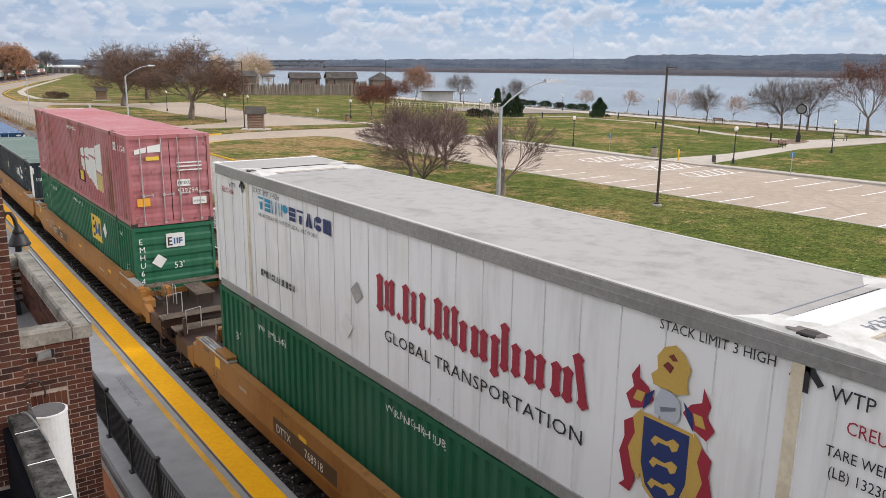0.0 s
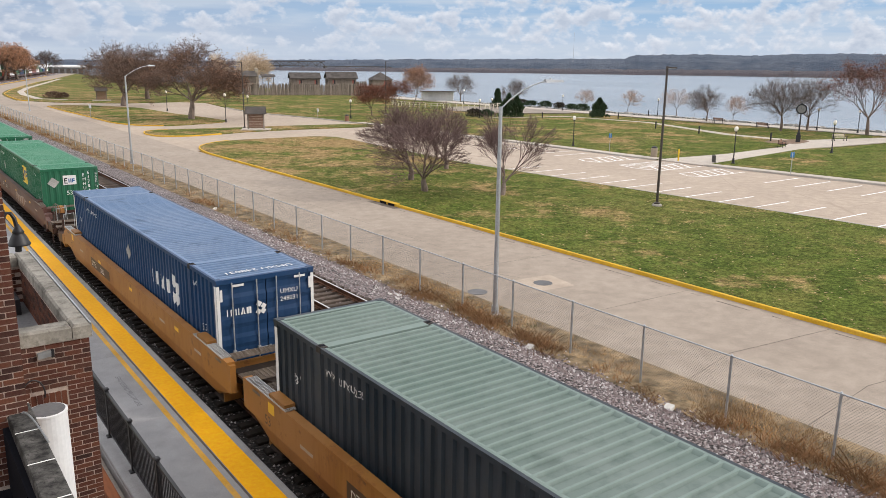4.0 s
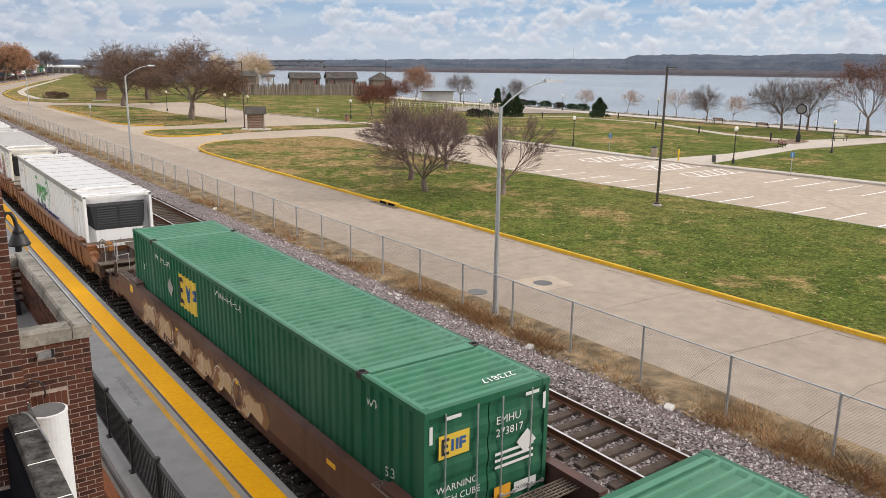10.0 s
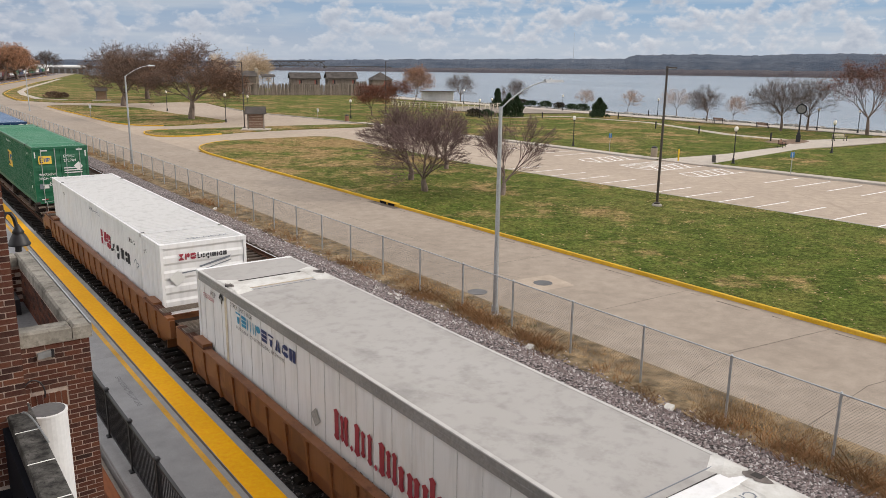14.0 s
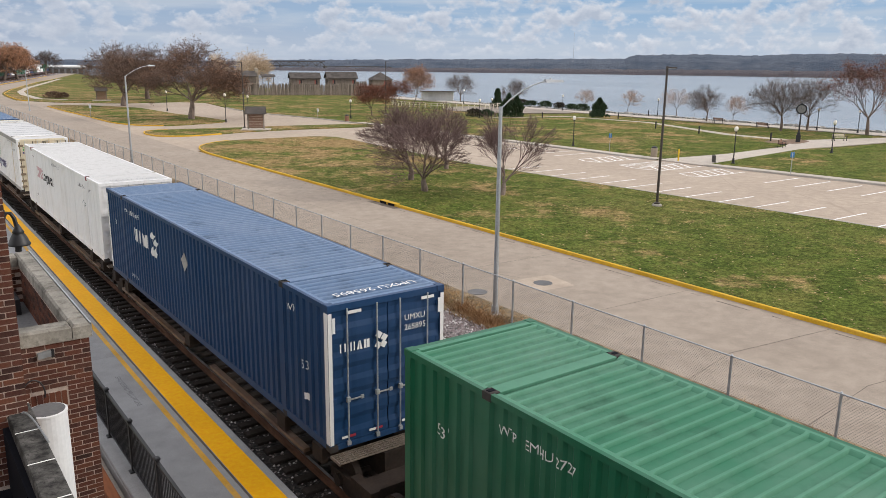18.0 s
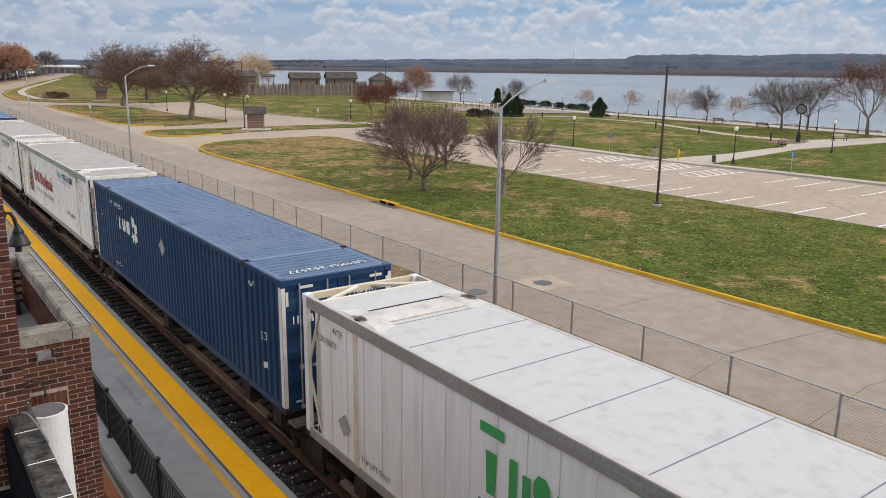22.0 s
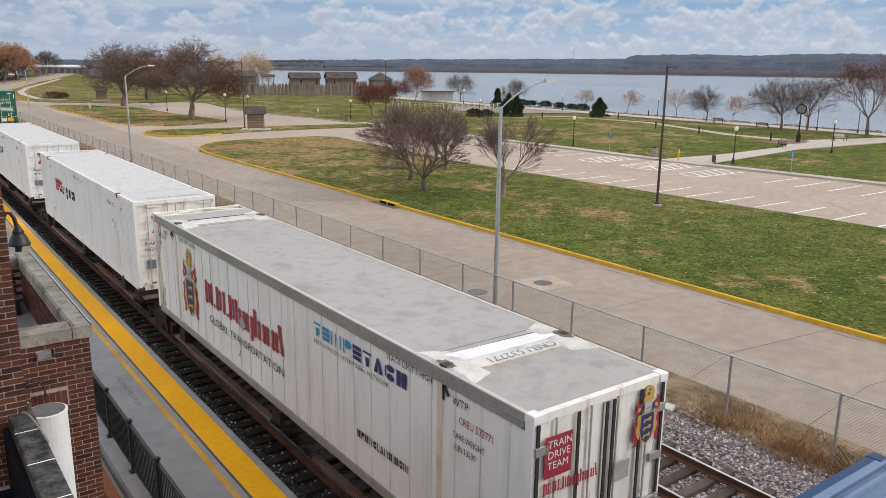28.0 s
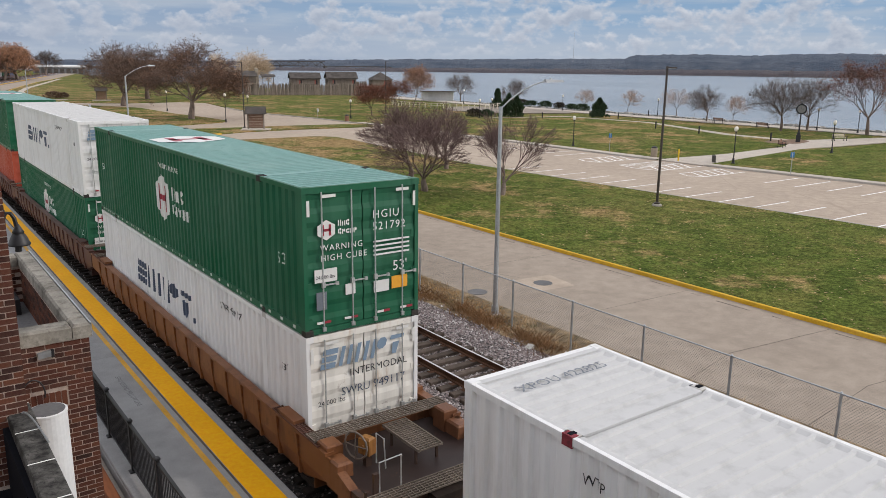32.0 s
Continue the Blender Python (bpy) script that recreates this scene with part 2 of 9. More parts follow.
M_LIMESTONE = surf("weathered_limestone_coping", (0.25, 0.235, 0.205), 0.9, var=0.35, big=2.2, fine=30, bump=0.5, dirt=(0.065, 0.055, 0.045), dirt_amount=0.95)
M_SLATE = surf("black_stained_stone_coping", (0.070, 0.067, 0.062), 0.9, var=0.7, big=7, fine=45, bump=0.7, dirt=(0.008, 0.008, 0.009), dirt_amount=1.0)
M_ROOF = surf("dark_roof_membrane", (0.005, 0.0055, 0.009), 0.9, var=0.35, big=1.2)
M_ROOF_GREY = surf("grey_roof_membrane", (0.15, 0.15, 0.155), 0.8, var=0.25, big=1.2)
M_WHITE = surf("white_painted_metal", (0.72, 0.73, 0.74), 0.4, var=0.05, big=1.5, dirt=(0.6, 0.6, 0.6))
M_TIMBER = surf("weathered_timber", (0.215, 0.180, 0.150), 0.9, var=0.3, big=1.2, fine=20, stretch=(1, 1, 0.2), rnd=0.3)
M_SHINGLE = surf("dark_shingle", (0.085, 0.076, 0.070), 0.9, var=0.3, big=0.8)
M_CEDAR_PLANK = surf("red_brown_timber", (0.26, 0.09, 0.035), 0.6, var=0.25, big=1.5, stretch=(1, 0.15, 1))


# ---- mesh building ----
class Build:
    """Collects boxes, tubes and faces for one mesh."""

    def __init__(self):
        self.v, self.f = [], []

    def face(self, *pts):
        i = len(self.v)
        self.v += [tuple(p) for p in pts]
        self.f.append(tuple(range(i, i + len(pts))))
        return self

    def hexa(self, p):
        i = len(self.v)
        self.v += [tuple(q) for q in p]
        self.f += [tuple(i + k for k in q) for q in ((0, 3, 2, 1), (4, 5, 6, 7), (0, 1, 5, 4), (1, 2, 6, 5), (2, 3, 7, 6), (3, 0, 4, 7))]
        return self

    def box(self, x0, x1, y0, y1, z0, z1):
        return self.hexa([(x0, y0, z0), (x1, y0, z0), (x1, y1, z0), (x0, y1, z0), (x0, y0, z1), (x1, y0, z1), (x1, y1, z1), (x0, y1, z1)])

    def slab(self, x0, x1, y0, y1, z0, z1, c=0.02):
        """A box with chamfered top edges."""
        self.hexa([(x0, y0, z0), (x1, y0, z0), (x1, y1, z0), (x0, y1, z0), (x0, y0, z1 - c), (x1, y0, z1 - c), (x1, y1, z1 - c), (x0, y1, z1 - c)])
        self.f.pop(-5)
        return self.hexa([(x0, y0, z1 - c), (x1, y0, z1 - c), (x1, y1, z1 - c), (x0, y1, z1 - c), (x0 + c, y0 + c, z1), (x1 - c, y0 + c, z1), (x1 - c, y1 - c, z1), (x0 + c, y1 - c, z1)])

    def tube(self, a, b, r0, r1=None, n=8, caps=True):
        a, b = Vector(a), Vector(b)
        r1 = r0 if r1 is None else r1
        d = (b - a).normalized()
        u = d.orthogonal().normalized()
        w = d.cross(u)
        i = len(self.v)
        for p, r in ((a, r0), (b, r1)):
            for k in range(n):
                t = 2 * math.pi * k / n
                self.v.append(tuple(p + u * (r * math.cos(t)) + w * (r * math.sin(t))))
        self.f += [(i + k, i + (k + 1) % n, i + n + (k + 1) % n, i + n + k) for k in range(n)]
        if caps:
            self.f += [tuple(i + k for k in reversed(range(n))), tuple(i + n + k for k in range(n))]
        return self

    def chain(self, pts, r, n=6):
        """One bent round bar through the points."""
        P = [Vector(p) for p in pts]
        i = len(self.v)
        for k, p in enumerate(P):
            d = (P[min(k + 1, len(P) - 1)] - P[max(k - 1, 0)]).normalized()
            u = d.cross(Vector((0.31, 0.87, 0.38))).normalized()
            w = d.cross(u)
            self.v += [tuple(p + (u * math.cos(2 * math.pi * q / n) + w * math.sin(2 * math.pi * q / n)) * r) for q in range(n)]
        for k in range(len(P) - 1):
            self.f += [(i + k * n + q, i + k * n + (q + 1) % n, i + (k + 1) * n + (q + 1) % n, i + (k + 1) * n + q) for q in range(n)]
        m = i + (len(P) - 1) * n
        self.f += [tuple(i + q for q in reversed(range(n))), tuple(m + q for q in range(n))]
        return self

    def lathe(self, rings, x=0, y=0, n=16):
        """rings: (radius, z) from the bottom up."""
        i = len(self.v)
        for r, z in rings:
            self.v += [(x + r * math.cos(2 * math.pi * k / n), y + r * math.sin(2 * math.pi * k / n), z) for k in range(n)]
        for j in range(len(rings) - 1):
            self.f += [(i + j * n + k, i + j * n + (k + 1) % n, i + (j + 1) * n + (k + 1) % n, i + (j + 1) * n + k) for k in range(n)]
        self.f += [tuple(i + k for k in reversed(range(n))), tuple(i + (len(rings) - 1) * n + k for k in range(n))]
        return self

    def mesh(self, name, mat, smooth=False):
        me = bpy.data.meshes.new(name)
        me.from_pydata(self.v, [], self.f)
        me.materials.append(mat)
        if smooth:
            me.polygons.foreach_set("use_smooth", [True] * len(me.polygons))
        me.update()
        return me


def part(name, b, mat, parent=None, label="", m=None, smooth=False):
    """One mesh object, under its thing or part where one is given."""
    ob = new(name, b if isinstance(b, bpy.types.Mesh) else b.mesh(name, mat, smooth))
    if parent is not None:
        ob.parent = parent
    if m is not None:
        ob.matrix_basis = m
    return tagged(ob, label)


def thing(name, label, category, m=None, group="", kind=""):
    ob = new(name)
    ob.empty_display_size = 0.2
    if m is not None:
        ob.matrix_basis = m
    return tagged(ob, label, category, group, kind)


def whole(name, b, mat, label, category="", kind="", group="", m=None, smooth=False):
    return tagged(part(name, b, mat, None, "", m, smooth), label, category, group, kind)


ON_SIDE = Matrix(((0, 0, -1, 0), (-1, 0, 0, 0), (0, 1, 0, 0), (0, 0, 0, 1)))
ON_END = Matrix(((1, 0, 0, 0), (0, 0, -1, 0), (0, 1, 0, 0), (0, 0, 0, 1)))
ON_ROOF = Matrix(((-1, 0, 0, 0), (0, -1, 0, 0), (0, 0, 1, 0), (0, 0, 0, 1)))
LETTERS = {}


def lettering(text, size, mat, parent, place, facing, align="LEFT", spacing=1.0, wide=1.0):
    """Flat painted letters."""
    key = (text, size, mat.name, align, spacing)
    if key not in LETTERS:
        cu = bpy.data.curves.new("lettering", "FONT")
        cu.body, cu.size, cu.align_x, cu.resolution_u, cu.space_character = text, size, align, 2, spacing
        cu.materials.append(mat)
        LETTERS[key] = cu
    ob = new("lettering", LETTERS[key])
    ob.parent = parent
    ob.matrix_basis = Matrix.Translation(place) @ facing @ Matrix.Diagonal((wide, 1, 1, 1))
    if facing is ON_SIDE and parent.name in RIBBED:
        SPRAYED.append((ob, parent, place, wide))
    return ob


RIBBED, SPRAYED = set(), []


# ---- the line of the railway and of the road beside it: straight, then a long curve towards the river ----
TRACK_X, CURVE_FROM, CURVE_R = 7.445, 200.0, 350.0
GROUND = -0.50


FULL_TURN, BACK_FROM, BACK_R, LAST_TURN = 0.25, 640.0, 300.0, 0.165


def line_table():
    """Places and headings along the line, a metre apart: straight, right-hand curve, left-hand curve, straight."""
    x, y, h, rows = TRACK_X, CURVE_FROM, 0.0, []
    for k in range(1000):
        rows.append((x, y, h))
        s = CURVE_FROM + k
        h += (1 / CURVE_R if h < FULL_TURN else 0.0) if s < BACK_FROM else -1 / BACK_R if h > LAST_TURN else 0.0
        x, y = x + math.sin(h), y + math.cos(h)
    return rows


LINE = line_table()


def heading(s):
    return 0.0 if s <= CURVE_FROM else -LINE[min(998, int(s - CURVE_FROM))][2]


def along(s, off=0.0, z=0.0):
    if s <= CURVE_FROM:
        return Vector((TRACK_X + off, s, z))
    t = min(s - CURVE_FROM, 998.0)
    (x0, y0, h), (x1, y1, h1) = LINE[int(t)], LINE[int(t) + 1]
    f = t - int(t)
    return Vector((x0 + (x1 - x0) * f + off * math.cos(h), y0 + (y1 - y0) * f - off * math.sin(h), z))


def swept(profile, s0, s1, step=12.0, straight=60.0):
    """A strip of the given (offset, height) profile along the line."""
    b = Build()
    ss = [s0]
    while ss[-1] < s1:
        ss.append(min(s1, ss[-1] + (step if ss[-1] >= CURVE_FROM else min(straight, max(step, CURVE_FROM - ss[-1])))))
    n = len(profile)
    for s in ss:
        b.v += [tuple(along(s, o, z)) for o, z in profile]
    for j in range(len(ss) - 1):
        b.f += [(j * n + k + 1, j * n + k, (j + 1) * n + k, (j + 1) * n + k + 1) for k in range(n - 1)]
    return b


def flat(points, z, thick=0.0, skirt=True):
    """A level sheet or slab with the outline given."""
    bm = bmesh.new()
    f = bm.faces.new([bm.verts.new((x, y, z)) for x, y in points])
    f.normal_update()
    if f.normal.z < 0:
        f.normal_flip()
    if thick:
        r = bmesh.ops.extrude_face_region(bm, geom=[f])
        for v in [e for e in r["geom"] if isinstance(e, bmesh.types.BMVert)]:
            v.co.z = z - thick
    bmesh.ops.triangulate(bm, faces=[q for q in bm.faces if len(q.verts) > 4])
    bmesh.ops.recalc_face_normals(bm, faces=bm.faces)
    me = bpy.data.meshes.new("flat")
    bm.to_mesh(me)
    bm.free()
    if not thick and me.polygons[0].normal.z < 0:
        me.flip_normals()
    return me


def flat_obj(name, points, z, mat, label, thick=0.0, category="", kind="structure"):
    me = flat(points, z, thick)
    me.materials.append(mat)
    return whole(name, me, mat, label, category, kind)


def rounded(points, r, n=6):
    """The outline with its corners rounded."""
    res = []
    for i, p in enumerate(points):
        p, a, c = Vector(p), Vector(points[i - 1]), Vector(points[(i + 1) % len(points)])
        rr = min(r, (a - p).length * 0.45, (c - p).length * 0.45)
        q0, q1 = p + (a - p).normalized() * rr, p + (c - p).normalized() * rr
        for k in range(n + 1):
            t = k / n
            res.append(tuple(q0 * (1 - t) ** 2 + p * 2 * t * (1 - t) + q1 * t * t))
    return res


def kerb_run(pts, w, z0, z1, closed=False):
    """A kerb of rectangular section along the points, bevelled on top."""
    b = Build()
    P = [Vector(p) for p in pts]
    n = len(P)
    rows = []
    for i, p in enumerate(P):
        a, c = (P[i - 1] if i or closed else p), (P[(i + 1) % n] if i < n - 1 or closed else p)
        d = (c - a).normalized()
        m = Vector((-d.y, d.x)) * (w / 2)
        m2 = m * 0.75
        rows.append([(p.x + m.x, p.y + m.y, z0), (p.x + m.x, p.y + m.y, z1 - 0.02), (p.x + m2.x, p.y + m2.y, z1), (p.x - m2.x, p.y - m2.y, z1), (p.x - m.x, p.y - m.y, z1 - 0.02), (p.x - m.x, p.y - m.y, z0)])
    for r in rows:
        b.v += r
    for j in range(n if closed else n - 1):
        j2 = (j + 1) % n
        b.f += [(j * 6 + k, j * 6 + k + 1, j2 * 6 + k + 1, j2 * 6 + k) for k in range(5)]
    return b


# ---- ground, river and distance ----
gb = Build()
xs, zs = [-2500, 112, 117, 124, 131, 145, 900], [GROUND, GROUND, -0.7, -1.0, -1.7, -4.0, -6.0]
for (xa, za), (xb, zb) in zip(zip(xs, zs), list(zip(xs, zs))[1:]):
    gb.face((xa, -900, za), (xb, -900, zb), (xb, 1100, zb), (xa, 1100, za))
gb.face((-2500, 1100, GROUND), (112, 1100, GROUND), (300, 4600, GROUND), (-2500, 4600, GROUND))
whole("ground", gb, M_GRASS, "patchy green and straw-coloured grass ground", "ground", "structure")
whole("river_water", Build().face((118, -900, -1.35), (4600, -900, -1.35), (4600, 4600, -1.35), (118, 4600, -1.35)), M_WATER,
      "broad pale grey river with light ripples", "water", "structure")
rip = Build()
rnd = random.Random(4)
for i in range(1500):
    x, y = 122.5 + rnd.random() * 8.5, -20 + rnd.random() * 260
    z, r = -0.75 - (x - 122) * 0.09, 0.25 + rnd.random() * 0.4
    rip.hexa([(x + sx * r * rnd.uniform(0.6, 1.1), y + sy * r * rnd.uniform(0.6, 1.1), z + sz * r * rnd.uniform(0.4, 0.8))
              for sz in (-1, 1) for sx, sy in ((-1, -1), (1, -1), (1, 1), (-1, 1))])
whole("riprap_bank", rip, surf("riprap_rock", (0.34, 0.33, 0.32), 0.95, var=0.3, big=0.5), "grey broken rock along the river bank", "rocks", "stuff")


def ridge_height(az, knots):
    for (a0, h0), (a1, h1) in zip(knots, knots[1:]):
        if az <= a1:
            t = max(0, (az - a0) / (a1 - a0))
            t = t * t * (3 - 2 * t)
            return h0 + (h1 - h0) * t
    return knots[-1][1]


def ridge(name, R, knots, rough, step, mat, label, depth, jag):
    """A far wooded ridge: an uneven crest with a sloping front."""
    b = Build()
    az, rows = -4.0, []
    while az < 76:
        h = ridge_height(az, knots) * (1 + rough * noise.noise((az * 1.3, 3.1, R))) + 0.8 * jag * noise.noise((az * 2.3, 1.2, R))
        s, c = math.sin(radians(az)), math.cos(radians(az))
        rows.append([(s * (R + d), c * (R + d), -1.6 + (h + 1.6) * k + (jag * (0.5 * noise.noise((az * 9, 1.2, R)) + 0.5 * noise.noise((az * 70, 2.7, R))) if k == 1.0 else 0.0)) for d, k in ((0, 0), (depth * 0.1, 0.5), (depth * 0.4, 0.82), (depth, 1.0))])
        az += step
    for r in rows:
        b.v += r
    for j in range(len(rows) - 1):
        b.f += [(j * 4 + k, (j + 1) * 4 + k, (j + 1) * 4 + k + 1, j * 4 + k + 1) for k in range(3)]
    whole(name, b, mat, label, "hills", "structure", smooth=True)


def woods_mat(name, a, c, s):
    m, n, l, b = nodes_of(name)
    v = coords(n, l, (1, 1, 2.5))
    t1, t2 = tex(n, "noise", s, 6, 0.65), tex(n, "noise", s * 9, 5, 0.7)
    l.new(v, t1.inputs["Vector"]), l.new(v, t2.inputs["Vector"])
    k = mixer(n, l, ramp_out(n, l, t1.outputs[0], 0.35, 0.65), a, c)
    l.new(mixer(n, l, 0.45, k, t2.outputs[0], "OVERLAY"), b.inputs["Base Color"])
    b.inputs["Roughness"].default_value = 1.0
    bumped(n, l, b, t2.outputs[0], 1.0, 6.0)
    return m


# Distance haze is put into the wood colours: blue hills, violet-grey shore.
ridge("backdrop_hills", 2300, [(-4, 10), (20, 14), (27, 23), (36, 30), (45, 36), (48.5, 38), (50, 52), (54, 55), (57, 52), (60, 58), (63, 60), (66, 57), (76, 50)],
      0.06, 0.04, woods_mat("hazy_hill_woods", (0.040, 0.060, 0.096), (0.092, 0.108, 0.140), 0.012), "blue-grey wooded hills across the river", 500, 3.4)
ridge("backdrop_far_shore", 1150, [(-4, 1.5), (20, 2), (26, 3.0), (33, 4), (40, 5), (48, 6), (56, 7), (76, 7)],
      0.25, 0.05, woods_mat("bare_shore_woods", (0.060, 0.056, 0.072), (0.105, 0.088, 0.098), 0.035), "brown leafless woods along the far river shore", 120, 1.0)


# ---- sky with broken cloud, drifting ----
def cloud_mat():
    """Blue sky, a grey-blue veil to the west, heaped cloud lit from above and flattened towards the horizon."""
    m, n, l, b = nodes_of("cloudy_sky")
    n.remove(b)
    c = n.new("ShaderNodeTexCoord")
    sep = n.new("ShaderNodeSeparateXYZ")
    l.new(c.outputs["Object"], sep.inputs[0])

    def field(kind_scale, tall, up, detail, rough):
        mp = n.new("ShaderNodeMapping")
        mp.inputs["Location"].default_value = (0.37, 1.9, -up / tall)
        mp.inputs["Scale"].default_value = (1 / kind_scale, 1 / kind_scale, 1 / tall)
        l.new(c.outputs["Object"], mp.inputs[0])
        t = tex(n, "noise", 1.0, detail, rough)
        t.inputs["Distortion"].default_value = 0.0
        l.new(mp.outputs[0], t.inputs["Vector"])
        return t.outputs[0]

    heaps, above, wisps, veil = field(165, 105, 0, 9, 0.56), field(165, 105, -20, 9, 0.56), field(620, 60, 0, 6, 0.5), field(1500, 300, 0, 4, 0.5)
    high = n.new("ShaderNodeMapRange")
    high.inputs["From Min"].default_value, high.inputs["From Max"].default_value = 0, 420
    l.new(sep.outputs["Z"], high.inputs["Value"])
    clear = ramp(n, [(0.0, (0.64, 0.705, 0.785)), (0.28, (0.60, 0.685, 0.785)), (0.6, (0.42, 0.585, 0.765)), (1.0, (0.34, 0.53, 0.75))])
    l.new(high.outputs[0], clear.inputs[0])
    west = n.new("ShaderNodeMapRange")
    west.inputs["From Min"].default_value, west.inputs["From Max"].default_value = 3300, 900
    l.new(sep.outputs["X"], west.inputs["Value"])
    band = ramp(n, [(0.10, grey(0.0)), (0.27, grey(1.0)), (0.80, grey(1.0)), (1.0, grey(0.7))])
    l.new(high.outputs[0], band.inputs[0])
    murk = mixer(n, l, 1.0, west.outputs[0], ramp_out(n, l, veil, 0.30, 0.55), "MULTIPLY")
    base = mixer(n, l, mixer(n, l, 1.0, murk, grey(0.8), "MULTIPLY"), clear.outputs[0], (0.455, 0.53, 0.655))
    base = mixer(n, l, ramp_out(n, l, wisps, 0.45, 0.65, 0.55), base, (0.72, 0.765, 0.81))
    lit = mixer(n, l, ramp_out(n, l, above, 0.40, 0.66), (0.96, 0.96, 0.97), (0.57, 0.625, 0.71))
    lit = mixer(n, l, mixer(n, l, 1.0, murk, grey(0.45), "MULTIPLY"), lit, (0.60, 0.65, 0.74))
    cover = mixer(n, l, 1.0, ramp_out(n, l, heaps, 0.470, 0.575, 0.95), band.outputs[0], "MULTIPLY")
    res = mixer(n, l, cover, base, lit)
    e = n.new("ShaderNodeEmission")
    e.inputs[1].default_value = 0.92
    l.new(res, e.inputs[0])
    l.new(e.outputs[0], n["Material Output"].inputs[0])
    return m


sb = Build()
for k in range(61):
    a = radians(-20 + 2 * k)
    sb.v += [(4300 * math.sin(a), 4300 * math.cos(a), z) for z in (-60, 200, 480, 900)]
for k in range(60):
    sb.f += [(k * 4 + j, k * 4 + j + 1, k * 4 + 5 + j, k * 4 + 4 + j) for j in range(3)]
SKY = whole("backdrop_sky", sb, cloud_mat(), "pale blue sky with broken grey and white cloud", "sky", "structure")

# ---- roads, kerbs, lawns, car park ----
whole("road", swept([(10.3, -0.46), (18.7, -0.46)], -30, 800), M_ROAD, "pale worn concrete road with joints and cracks", "road", "structure")
ROAD_Z, LAWN_Z = -0.46, -0.33
LAWN_A = rounded([(26.15, -30), (26.15, 76), (27.4, 82), (31.5, 86.4), (45.5, 86.6), (45.2, 78), (43.4, 56), (44.2, 40), (45.4, 22), (46.5, -30)], 4)
ISLAND = rounded([(26.9, 99.8), (27.2, 95.7), (30.4, 94.0), (33.9, 94.8), (38.5, 96.6), (45, 97.3), (58.4, 96.9), (60.2, 101.9), (45.2, 103.4), (40.6, 103.4), (30, 104.6), (27.8, 103.2)], 1.2)
LAWN_E = rounded([(26.9, 196), (27.6, 222), (28.9, 238), (32.6, 259), (41.7, 300.8), (56.6, 362), (78, 438), (108, 470), (110, 250), (62, 190), (56, 179), (44, 175.5), (32.2, 184.5)], 3)
LAWN_B = rounded([(27.8, 171), (27.6, 155), (27.9, 138.9), (27.9, 128.7), (28.0, 120), (29.6, 113.6), (33.2, 110.6), (42.4, 114), (44, 117.1), (43.3, 128.7), (42.2, 136), (41.8, 157), (36.5, 168), (31, 172.5)], 2)
LAWN_C = rounded([(65.5, -30), (64.4, 10), (63.3, 28), (62.1, 39), (61.6, 43.3), (84, 46.6), (112, 40), (112, -30)], 0.8)
LAWN_D = rounded([(61.2, 48.6), (61, 60), (60.6, 76), (60.4, 96), (59.6, 104.5), (58.9, 115.4), (56.6, 128.8), (55.5, 136), (57, 151), (60, 172), (80, 190), (97, 135), (84, 103), (100, 100), (101.5, 83), (92.5, 62.5), (92, 54.5), (84, 49.2), (72, 48.0)], 1.5)
for pts, lab in ((LAWN_A, "wide lawn, green with straw-coloured worn patches"), (ISLAND, "narrow grass island with rounded ends"),
                 (LAWN_E, "far park lawn beside the curving road"), (LAWN_B, "grass verge beneath the large oaks"), (LAWN_C, "green riverside lawn beside the car park"), (LAWN_D, "green lawn between car park and promenade")):
    flat_obj("lawn", pts, LAWN_Z, M_GRASS, lab, 0.16, "lawn")
whole("kerb_yellow", kerb_run([p for p in LAWN_A if p[0] < 38 and p[1] > -31][0:26], 0.16, -0.5, -0.30), M_KERB_YELLOW, "yellow painted concrete kerb of the lawn", "kerb", "structure")
whole("kerb_yellow", kerb_run([p for p in ISLAND if p[0] < 36 and p[1] > 101] + [p for p in ISLAND if p[0] < 36 and p[1] <= 101], 0.16, -0.5, -0.30), M_KERB_YELLOW, "yellow painted kerb round the grass island", "kerb", "structure")
whole("kerb_yellow", kerb_run([p for p in LAWN_B if p[1] < 170 and p[0] < 36][:40], 0.16, -0.5, -0.30), M_KERB_YELLOW, "yellow painted kerb under the oaks", "kerb", "structure")
whole("kerb_yellow", kerb_run([p for p in LAWN_E if p[0] < 80 and (p[1] > 188 and p[0] < 32 or p[1] > 240)], 0.2, -0.5, -0.29), M_KERB_YELLOW, "yellow painted kerb of the far lawn", "kerb", "structure")
whole("kerb_yellow", kerb_run([tuple(along(s, 9.6).xy) for s in range(290, 520, 20)], 0.2, -0.5, -0.29), M_KERB_YELLOW, "yellow painted kerb on the bend's far side", "kerb", "structure")
pth = [(36.2, 194.8), (31.6, 203.5), (32.3, 229.9), (34.5, 250.8), (41.2, 284.2), (55.6, 341.3), (76.5, 425)]
whole("pavement", kerb_run([Vector(p) for p in pth], 1.7, -0.5, LAWN_Z + 0.02), M_WALK, "pale footpath along the bend of the far road", "path", "structure")
whole("kerb", kerb_run([(46.4, -30), (45.3, 22), (44.1, 40), (43.3, 56), (45.1, 78)], 0.16, -0.5, -0.31), M_KERB, "grey concrete kerb of the car park", "kerb", "structure")
